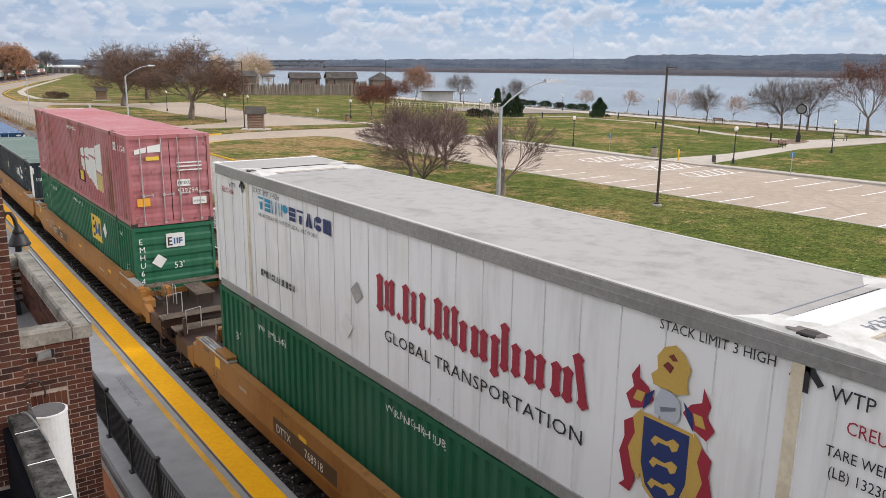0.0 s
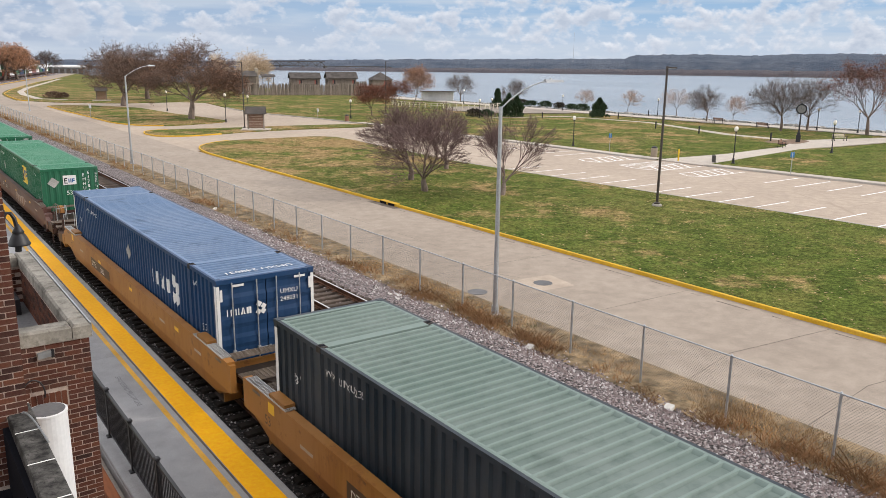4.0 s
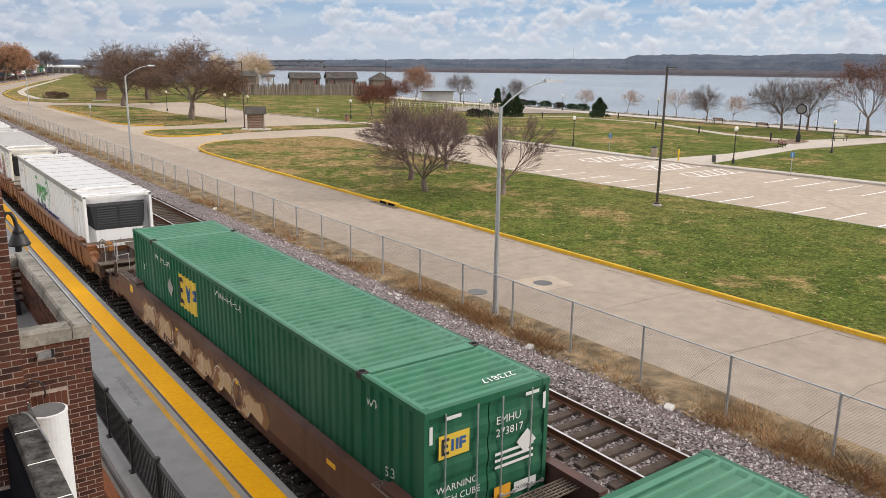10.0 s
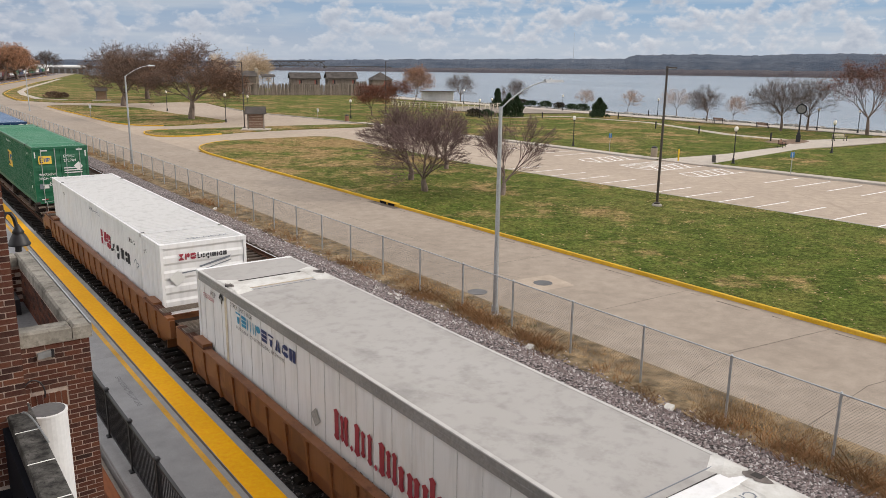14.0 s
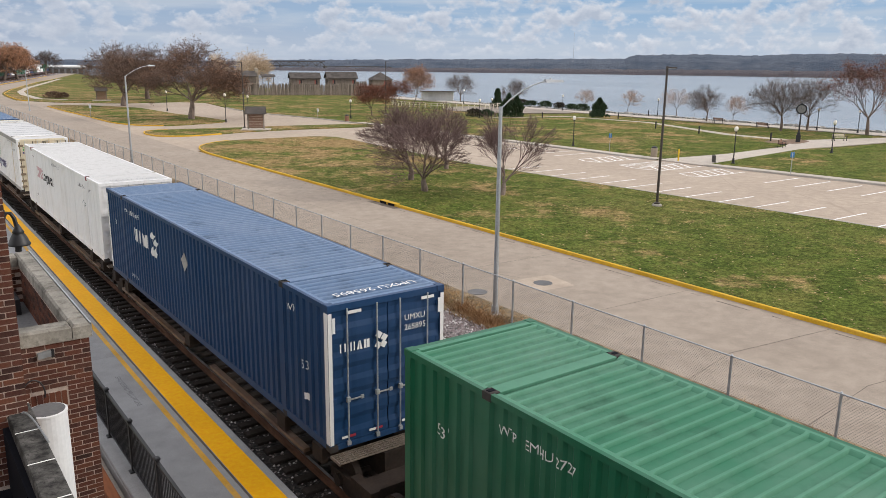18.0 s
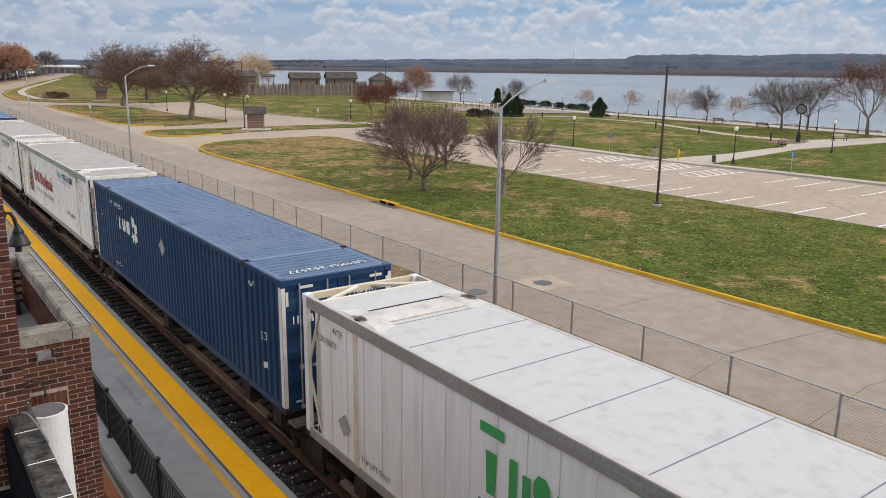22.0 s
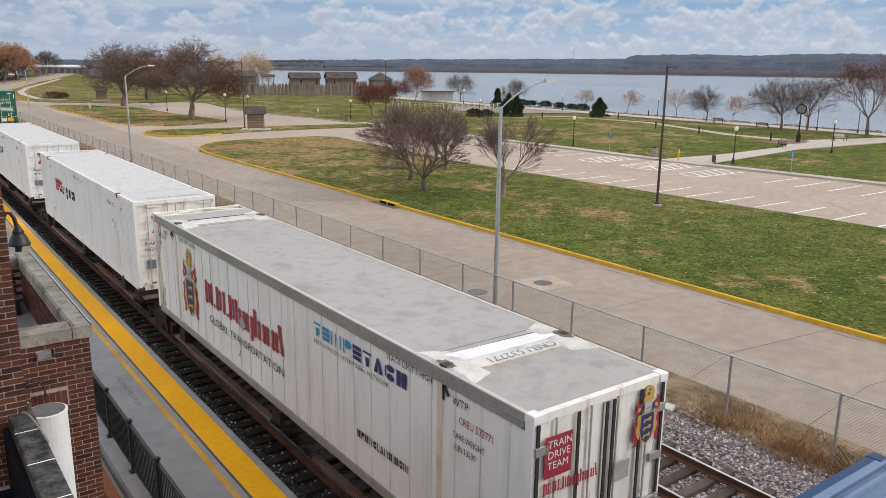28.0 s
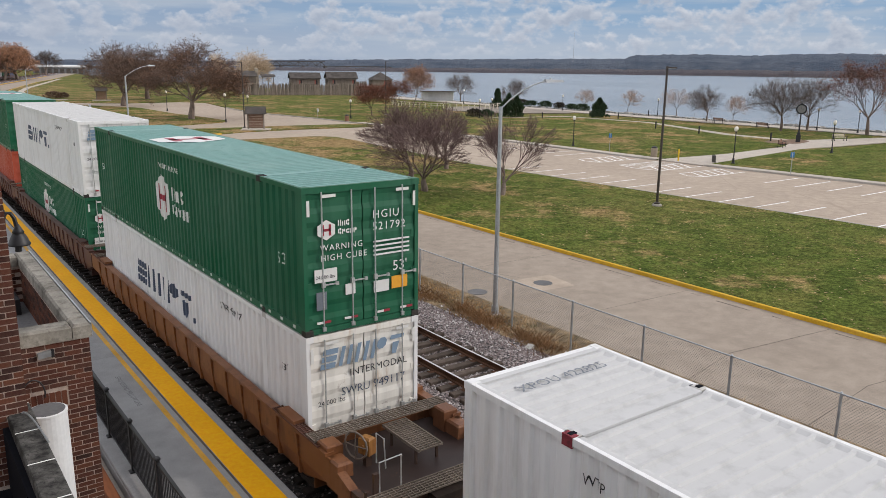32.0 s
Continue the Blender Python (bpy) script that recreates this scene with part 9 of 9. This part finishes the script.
def cone_shrub(name, label, x, y, h, w, seed, mat, n=1600, round_=False):
    """An evergreen: a short stem and a crown of many small sprays."""
    r = random.Random(seed)
    t = thing(name, label, "shrub", pose(x, y, LAWN_Z))
    part("stem", Build().tube((0, 0, 0), (0, 0, h * 0.7), 0.07, 0.03, 6), M_BARK, t)
    b = Build()
    for i in range(n):
        a, v = r.uniform(0, 6.283), r.random() ** 0.8
        prof = math.sqrt(max(0, 1 - (2 * v - 0.75) ** 2 / 1.6)) if round_ else (1 - v) ** 0.75 * (0.75 + 0.25 * math.sin(v * 9 + seed))
        rad = w * prof * math.sqrt(r.uniform(0.05, 1.1)) * (1 + 0.15 * math.sin(3 * a + seed))
        p = Vector((rad * math.cos(a), rad * math.sin(a), 0.06 + v * h * 0.97))
        s = 0.16 + 0.04 * h
        u, q = Vector((r.gauss(0, 1), r.gauss(0, 1), r.gauss(0, 1))).normalized() * s, Vector((math.cos(a) * 0.5, math.sin(a) * 0.5, r.uniform(0.3, 1.0))).normalized() * s * 1.5
        b.face(p - u * 0.5, p + u * 0.5, p + q)
    part("foliage", b, mat, t)


for i, (x, y, h, w) in enumerate(((107.6, 128.0, 3.9, 1.5), (109.6, 126.6, 2.9, 1.3), (88.7, 103.4, 2.9, 1.8), (90.4, 102.4, 3.5, 1.9))):
    cone_shrub("cedar_shrub", "dark green upright cedar", x, y, h, w, i, L_GREEN, 1400)
cone_shrub("yew_shrub", "broad dark evergreen shrub", 104.5, 96.2, 3.2, 2.1, 9, L_GREEN, 2200)
L_TWIGGY = leaf_mat("brown_bush_twigs", (0.11, 0.066, 0.045), (0.20, 0.125, 0.085))
L_DUSK = leaf_mat("dull_bush_leaves", (0.035, 0.030, 0.022), (0.075, 0.062, 0.042))
for i, (x, y, h, w) in enumerate(((84.0, 106.0, 1.3, 1.3), (85.6, 104.8, 1.2, 1.2), (121.1, 139, 1.15, 1.3), (120.6, 135, 1.2, 1.5), (120.2, 131.2, 1.05, 1.4), (119.8, 126, 1.2, 1.4), (119.5, 121.5, 1.1, 1.2), (118.6, 117, 1.0, 1.2), (117.7, 113.1, 1.2, 1.4), (34.6, 203, 1.5, 1.9), (37, 204, 1.2, 1.3), (102.5, 95.0, 1.2, 1.2))):
    cone_shrub("bush", "low dark rounded bush" if i not in (9, 10) else "low leafless brown bush", x, y, h, w, 20 + i, L_TWIGGY if i in (9, 10) else L_DUSK if i % 3 == 0 else L_GREEN, 700, True)


# ---- notice kiosk, clock, benches, bollards, signs ----
def kiosk(x, y, turn, sc, label):
    k = thing("notice_kiosk", label, "kiosk", pose(x, y, LAWN_Z, 0, 0, turn))
    part("plinth", Build().slab(-1.9, 1.9, -1.2, 1.2, 0, 0.12, 0.02), M_WALK, k)
    for sx in (-1, 1):
        part("post", Build().box(sx * 1.02 - 0.09, sx * 1.02 + 0.09, -0.09, 0.09, 0.1, 2.25 * sc), M_TIMBER, k)
    for j in range(9):
        part("board", Build().slab(-0.95, 0.95, -0.04, 0.04, 0.25 + j * 0.21, 0.44 + j * 0.21, 0.01), surf("red_brown_board", (0.20, 0.125, 0.090), 0.85, var=0.25, stretch=(0.3, 1, 1)) if j == 0 else bpy.data.materials["red_brown_board"], k)
    for s in (-1, 1):
        part("roof_slope", Build().hexa([(-1.35, s * 0.75, 2.05 * sc), (1.35, s * 0.75, 2.05 * sc), (1.35, 0, 2.95 * sc), (-1.35, 0, 2.95 * sc), (-1.35, s * 0.75, 2.15 * sc), (1.35, s * 0.75, 2.15 * sc), (1.35, 0, 3.05 * sc), (-1.35, 0, 3.05 * sc)]), M_SHINGLE, k)


kiosk(41.1, 98.7, -28, 1.0, "timber notice kiosk with a shingled roof")
kiosk(42.2, 189, -15, 1.0, "distant timber notice kiosk by the road")

clk = thing("street_clock", "black four-faced post clock on the path", "clock", pose(91.5, 51.4, LAWN_Z, 0, 0, -60))
part("plinth", Build().slab(-0.26, 0.26, -0.26, 0.26, 0, 0.9, 0.05).slab(-0.18, 0.18, -0.18, 0.18, 0.9, 1.2, 0.04), M_BLACK, clk)
part("column", Build().tube((0, 0, 1.2), (0, 0, 3.4), 0.10, 0.075, 10), M_BLACK, clk)
part("case", Build().tube((0, -0.24, 4.0), (0, 0.24, 4.0), 0.62, n=24), M_BLACK, clk)
part("face", Build().tube((0, -0.262, 4.0), (0, -0.24, 4.0), 0.47, n=24), surf("clock_dial", (0.16, 0.16, 0.155), 0.4, var=0.05), clk, "grey-white dial")
part("pointer", Build().box(-0.02, 0.02, -0.275, -0.263, 4.0, 4.34).box(0.0, 0.24, -0.275, -0.263, 3.98, 4.02), M_BLACK, clk)
part("finial", Build().lathe([(0.18, 4.58), (0.10, 4.72), (0.03, 4.85)], n=10), M_BLACK, clk)


def bench(x, y, turn, mat, label):
    b = thing("park_bench", label, "bench", pose(x, y, LAWN_Z, 0, 0, turn), "park benches")
    for sx in (-0.85, 0.85):
        part("end_frame", Build().box(sx - 0.03, sx + 0.03, -0.30, -0.24, 0, 0.62).box(sx - 0.03, sx + 0.03, 0.20, 0.26, 0, 0.85).box(sx - 0.03, sx + 0.03, -0.30, 0.26, 0.40, 0.45).box(sx - 0.03, sx + 0.03, -0.30, 0.22, 0.60, 0.65), M_BLACK, b)
    for j in range(4):
        part("seat_slat", Build().slab(-0.9, 0.9, -0.27 + j * 0.12, -0.17 + j * 0.12, 0.45, 0.485, 0.008), mat, b)
    for j in range(3):
        part("back_slat", Build().slab(-0.9, 0.9, 0.17 + j * 0.02, 0.20 + j * 0.02, 0.55 + j * 0.11, 0.64 + j * 0.11, 0.008), mat, b)


M_BENCH = surf("brown_bench_slats", (0.22, 0.12, 0.08), 0.7, var=0.2)
bench(83.7, 48.9, 20, M_BENCH, "park bench with brown slats by the path")
bench(112.0, 76.9, 95, M_BENCH, "park bench facing the river")
bench(97.9, 49.6, -25, surf("cream_bench_slats", (0.62, 0.55, 0.42), 0.7, var=0.1), "cream park bench beside the path")
bench(108.0, 66.5, 95, M_BENCH, "park bench under the riverside tree")
for x, y in ((92.7, 74.1), (90.9, 65.3), (89.8, 54.0), (117.0, 95.4), (92.9, 98.5), (84.8, 102.4), (104.8, 92)):
    bl = thing("bollard", "short black path bollard light", "bollard", pose(x, y, LAWN_Z), "path bollards")
    part("shaft", Build().tube((0, 0, 0), (0, 0, 0.88), 0.10, n=12), M_BLACK, bl)
    part("cap", Build().lathe([(0.105, 0.88), (0.115, 0.95), (0.06, 1.02)], n=12), M_BLACK, bl)
yb = thing("yellow_bollard", "yellow painted steel bollard at the kerb", "bollard", pose(62.0, 46.6, LAWN_Z))
part("shaft", Build().lathe([(0.075, 0), (0.075, 1.05), (0.05, 1.10)], n=12), surf("yellow_post_paint", (0.62, 0.42, 0.03), 0.6), yb)


def small_sign(x, y, w, h, top, face, label):
    s = thing("parking_sign", label, "sign", pose(x, y, LAWN_Z, 0, 0, 125))
    part("post", Build().box(-0.025, 0.025, -0.02, 0.02, 0, top), M_GALV, s)
    part("plate", Build().slab(-w / 2, w / 2, -0.035, -0.022, top - h, top, 0.002), face, s)


M_SIGN_BLUE = surf("blue_sign_face", (0.05, 0.20, 0.45), 0.5, var=0.05)
M_SIGN_WHITE = surf("white_sign_face", (0.7, 0.7, 0.7), 0.5, var=0.05)
small_sign(62.1, 35.2, 0.30, 0.45, 1.9, M_SIGN_BLUE, "blue parking sign on a thin post")
small_sign(62.3, 55.6, 0.30, 0.45, 1.9, M_SIGN_BLUE, "blue parking sign on a thin post by the lawn")
small_sign(27.0, 129, 0.45, 0.6, 2.2, M_SIGN_WHITE, "small white road sign by the kerb")
small_sign(55, 108, 0.30, 0.45, 2.0, M_SIGN_WHITE, "small white sign by the far car park")
bin_ = thing("litter_bin", "tan concrete litter bin with a dark lid", "litter bin", pose(62.6, 50.0, LAWN_Z))
part("drum", Build().lathe([(0.30, 0), (0.33, 0.1), (0.33, 0.8), (0.30, 0.86)], n=16), surf("tan_aggregate", (0.30, 0.25, 0.19), 0.9, var=0.2), bin_)
part("lid", Build().lathe([(0.30, 0.86), (0.24, 1.0), (0.08, 1.06)], n=16), M_BLACK, bin_)
bin2 = thing("litter_bin", "brown litter bin by the far car park", "litter bin", pose(59.5, 107, LAWN_Z))
part("drum", Build().lathe([(0.30, 0), (0.33, 0.1), (0.33, 0.8), (0.30, 0.86)], n=16), M_BENCH, bin2)
part("lid", Build().lathe([(0.30, 0.86), (0.24, 1.0), (0.08, 1.06)], n=16), M_BLACK, bin2)
whole("plaque_stone", Build().slab(-0.35, 0.35, -0.15, 0.15, 0, 0.65, 0.05), surf("dark_granite", (0.08, 0.075, 0.07), 0.7), "small dark granite marker stone", "marker", m=pose(64.2, 44.2, LAWN_Z, 0, 0, 40))

# ---- the timber fort ----
pal = thing("palisade", "weathered grey timber palisade of the fort", "palisade")
rr = random.Random(5)


def fort_pt(t):
    """Along the front of the fort."""
    return 85.3 + 33 * t, 211.2 - 10.6 * t


for k in range(130):
    t = k / 129
    x, y = fort_pt(t)
    h = rr.uniform(2.7, 3.4) if t < 0.9 else rr.uniform(3.6, 4.2)
    part("stake", shape("stake", lambda: Build().tube((0, 0, -0.2), (0, 0, 0.92), 0.155, 0.145, 7).tube((0, 0, 0.92), (0, 0, 1.0), 0.145, 0.03, 7), M_TIMBER), M_TIMBER, pal, "", Matrix.Translation((x, y + rr.uniform(-0.05, 0.05), LAWN_Z)) @ Matrix.Rotation(rr.uniform(-0.06, 0.06), 4, "Y") @ Matrix.Diagonal((1, 1, h, 1)))


def log_house(x, y, w, d, wall, rise, turn, label, chimney=False, hip=False, loft=False, shutters=()):
    hs = thing("log_building", label, "building", pose(x, y, LAWN_Z, 0, 0, turn), "fort buildings")
    n = int(wall / 0.3)
    wl = part("wall", Build().box(-w / 2 + 0.06, w / 2 - 0.06, -d / 2 + 0.06, d / 2 - 0.06, 0, wall), M_TIMBER, hs)
    for j in range(n):
        part("log", shape(f"log{w:.1f}{d:.1f}", lambda: Build().slab(-w / 2, w / 2, -d / 2, d / 2, 0.02, 0.27, 0.04), M_TIMBER), M_TIMBER, wl, "", Matrix.Translation((0, 0, j * wall / n)))
    o = 0.40
    if hip:
        b = Build()
        e = [(-w / 2 - o, -d / 2 - o, wall), (w / 2 + o, -d / 2 - o, wall), (w / 2 + o, d / 2 + o, wall), (-w / 2 - o, d / 2 + o, wall)]
        for i in range(4):
            b.face(e[i], e[(i + 1) % 4], (0, 0, wall + rise))
        b.face(*reversed(e))
        part("roof", b, M_SHINGLE, hs)
    else:
        for s in (-1, 1):
            part("roof_slope", Build().hexa([(-w / 2 - o, s * (d / 2 + o), wall - 0.1), (w / 2 + o, s * (d / 2 + o), wall - 0.1), (w / 2 + o, 0, wall + rise), (-w / 2 - o, 0, wall + rise),
                                             (-w / 2 - o, s * (d / 2 + o), wall + 0.08), (w / 2 + o, s * (d / 2 + o), wall + 0.08), (w / 2 + o, 0, wall + rise + 0.18), (-w / 2 - o, 0, wall + rise + 0.18)]), M_SHINGLE, hs)
        for s in (-1, 1):
            part("gable", Build().face((s * (w / 2 - 0.02), -d / 2, wall - 0.1), (s * (w / 2 - 0.02), d / 2, wall - 0.1), (s * (w / 2 - 0.02), 0, wall + rise)), M_TIMBER, hs)
    for sx in shutters:
        wn_ = part("window", Build().box(sx - 0.4, sx + 0.4, -d / 2 - 0.04, -d / 2 + 0.1, wall - 1.6, wall - 0.5), M_BLACK, hs)
        part("shutter", Build().box(sx - 0.45, sx - 0.05, -d / 2 - 0.09, -d / 2 - 0.045, wall - 1.65, wall - 0.45), surf("faded_red_shutter", (0.27, 0.10, 0.08), 0.8) if "faded_red_shutter" not in bpy.data.materials else bpy.data.materials["faded_red_shutter"], wn_)
    if chimney:
        part("chimney", Build().slab(w / 2 - 0.1, w / 2 + 0.9, -0.9, 0.9, 0, wall + rise + 0.9, 0.1), surf("tan_stone_chimney", (0.36, 0.31, 0.25), 0.9, var=0.25), hs)
    return hs


log_house(88.2, 217.2, 4.8, 5, 5.0, 1.3, -18, "log blockhouse with a stone chimney", True)
log_house(103.9, 212, 8.3, 5, 4.5, 1.5, -18, "long log barrack with a shingled roof", shutters=(-1.5, 3.0))
log_house(114.2, 208.7, 8.5, 5, 4.6, 1.7, -18, "log barrack with shuttered windows", shutters=(-2.5, 3.4))
log_house(124.5, 203, 6.0, 6.0, 4.3, 2.2, -20, "square log blockhouse with a pyramid roof", hip=True, shutters=(1.0,))
vp = thing("wooden_porch", "open timber porch at the fort's corner", "porch", pose(93.8, 215, LAWN_Z, 0, 0, -18))
for sx in (-1.5, 0, 1.5):
    part("post", Build().box(sx - 0.1, sx + 0.1, -0.1, 0.1, 0, 5.0), M_TIMBER, vp)
part("roof", Build().hexa([(-2, -1.5, 4.8), (2, -1.5, 4.8), (2, 1.5, 5.4), (-2, 1.5, 5.4), (-2, -1.5, 4.95), (2, -1.5, 4.95), (2, 1.5, 5.55), (-2, 1.5, 5.55)]), M_SHINGLE, vp)

# ---- riverside shelter, railing, old bridge ----
sh = thing("picnic_shelter", "long white riverside shelter with a flat dark roof", "shelter", pose(115.2, 160.5, LAWN_Z, 0, 0, -38))
part("roof", Build().slab(-4.4, 4.4, -1.6, 1.6, 2.2, 2.4, 0.05), M_SHINGLE, sh)
part("wall", Build().box(-4, 4, 1.2, 1.35, 0, 2.2), M_WHITE, sh)
for k in range(6):
    part("post", Build().box(-4 + k * 1.6 - 0.06, -4 + k * 1.6 + 0.06, -1.3, -1.18, 0, 2.2), M_WHITE, sh)
M_CREAM = surf("cream_painted_wood", (0.62, 0.56, 0.45), 0.6, var=0.08)
wr = thing("white_railing", "low cream railing round the plaza", "railing")
for k in range(26):
    a = radians(150 + 6 * k)
    x, y = 103 + 11 * math.cos(a), 140 + 15 * math.sin(a)
    a2 = radians(156 + 6 * k)
    x2, y2 = 103 + 11 * math.cos(a2), 140 + 15 * math.sin(a2)
    part("post", Build().box(x - 0.06, x + 0.06, y - 0.06, y + 0.06, LAWN_Z - 0.1, 0.75), M_CREAM, wr)
    part("rail", Build().tube((x, y, 0.68), (x2, y2, 0.68), 0.05, n=6).tube((x, y, 0.25), (x2, y2, 0.25), 0.04, n=6), M_CREAM, wr)
br = thing("river_bridge", "dark steel truss bridge far across the river", "bridge")
BA, BB = Vector((505, 1195, 0)), Vector((700, 1110, 0))
for k in range(7):
    p = BA.lerp(BB, k / 6)
    part("pier", Build().slab(p.x - 2, p.x + 2, p.y - 3, p.y + 3, -3, 4.4, 0.6), M_SHINGLE, br)
    if k < 6:
        q = BA.lerp(BB, (k + 1) / 6)
        big = k < 3
        b = Build().tube((p.x, p.y, 5), (q.x, q.y, 5), 0.8, n=4)
        if big:
            b.tube((p.x, p.y, 12), (q.x, q.y, 12), 0.8, n=4)
            for j in range(5):
                e, f_ = p.lerp(q, j / 5), p.lerp(q, (j + 1) / 5)
                b.tube((e.x, e.y, 5 if j % 2 else 12), (f_.x, f_.y, 12 if j % 2 else 5), 0.6, n=4)
                b.tube((e.x, e.y, 5), (e.x, e.y, 12), 0.4, n=4)
        part("truss" if big else "girder", b, M_SHINGLE, br)
mast = thing("radio_mast", "thin radio mast on the far hills", "mast", pose(1697, 1677, 20))
part("pole", Build().tube((0, 0, 0), (0, 0, 88), 0.6, 0.3, 4), M_GALV, mast)

mb = thing("marina_building", "long low white-roofed boathouse by the far water", "building", pose(112, 620, -1.6, 0, 0, -8))
part("wall", Build().box(-17, 17, -5, 5, 0, 5.4), M_ROOF_GREY, mb)
part("roof", Build().slab(-18, 18, -6, 6, 5.4, 7.0, 0.6), M_WHITE, mb)
for k in range(8):
    part("door", Build().box(-16 + 4 * k, -13.4 + 4 * k, -5.06, -4.9, 0, 4.4), M_SHINGLE, mb)

# ---- sleepers ----
for off, s0, n, nm in ((FAR_TRACK, 3.0, 180, "track_far"), (0.0, 8.0, 110, "track_near")):
    tr = tagged(new(nm), "timber sleepers of the railway track", "track", "", "structure")
    wood = M_TIE if off else M_TIE_SHADED
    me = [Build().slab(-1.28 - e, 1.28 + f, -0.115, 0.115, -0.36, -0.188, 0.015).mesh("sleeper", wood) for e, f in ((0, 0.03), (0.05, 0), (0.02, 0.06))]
    plate = Build().box(-0.93, -0.58, -0.09, 0.09, -0.19, -0.178).box(0.58, 0.93, -0.09, 0.09, -0.19, -0.178).mesh("tie_plate", M_RUST)
    r = random.Random(2)
    for k in range(n):
        s = s0 + k * 0.51
        a = along(s, off)
        m = Matrix.Translation((a.x + r.uniform(-0.04, 0.04), a.y + r.uniform(-0.02, 0.02), r.uniform(-0.012, 0.002))) @ Matrix.Rotation(heading(s) + r.uniform(-0.015, 0.015), 4, "Z")
        ob = part("sleeper", me[k % 3], wood, tr, "", m)
        if s < 45 and off:
            part("tie_plate", plate, M_RUST, ob)


# ---- brick faces ----
brick_face(tower, 0.30, 0.965, 8.99, 3.7, 7.2)
brick_face(wing, 0.95, 1.925, 10.49, 2.0, 4.775, holes=((1.165, 1.605, 3.90, 4.108), (1.29, 1.49, 4.60, 4.70)))
for k in range(6):
    part("brick", shape("soldier_brick", lambda: Build().slab(0, 0.062, -0.03, 0.05, 0, 0.203, 0.0035), M_BRICK), M_BRICK, wing, "", Matrix.Translation((1.17 + k * 0.072, 10.512, 3.905)))
inner = [o for o in scene.objects if o.name == "wall_wing_side"][0]
back = [o for o in scene.objects if o.name == "wall_wing_back"][0]
br_in = random.Random(17)
stretcher = shape("inner_brick", lambda: Build().box(-0.006, 0.01, 0, BRICK_L - 0.012, 0, BRICK_H - 0.012), M_BRICK)
for k in range(9):
    for j in range(20):
        y = 10.75 + j * BRICK_L - (0.107 if k % 2 else 0)
        if y > 10.7:
            part("brick", stretcher, M_BRICK, inner, "", Matrix.Translation((1.738 + br_in.uniform(-0.001, 0.001), y, 4.125 + k * BRICK_H)))
end_brick = shape("end_wall_brick", lambda: Build().box(0, BRICK_L - 0.012, -0.006, 0.01, 0, BRICK_H - 0.012), M_BRICK)
for k in range(9):
    for j in range(7):
        part("brick", end_brick, M_BRICK, back, "", Matrix.Translation((0.28 + j * BRICK_L - (0.107 if k % 2 else 0), 14.998 + br_in.uniform(-0.001, 0.001), 4.125 + k * BRICK_H)))


# ---- painted words follow the corrugation under them ----
graph = bpy.context.evaluated_depsgraph_get()
for ob, owner, place, wide in SPRAYED:
    me = bpy.data.meshes.new_from_object(ob.evaluated_get(graph), preserve_all_data_layers=False, depsgraph=graph)
    bm = bmesh.new()
    bm.from_mesh(me)
    if bm.verts:
        pressed(bm, place[1], wide)
    bm.to_mesh(me)
    bm.free()
    word = new("lettering", me)
    word.parent, word.matrix_basis = owner, ob.matrix_basis.copy()
    bpy.data.objects.remove(ob)


def motions():
    for ob, u, length, z in TRAIN:
        walk(ob, [(t, on_line(u, g, length, z)) for t, g in zip(TIMES, GONE)])
    walk(SKY, [(0, pose(0, 0, 0)), (32, pose(0, 0, 0, 0, 0, 1.45))])


motions()
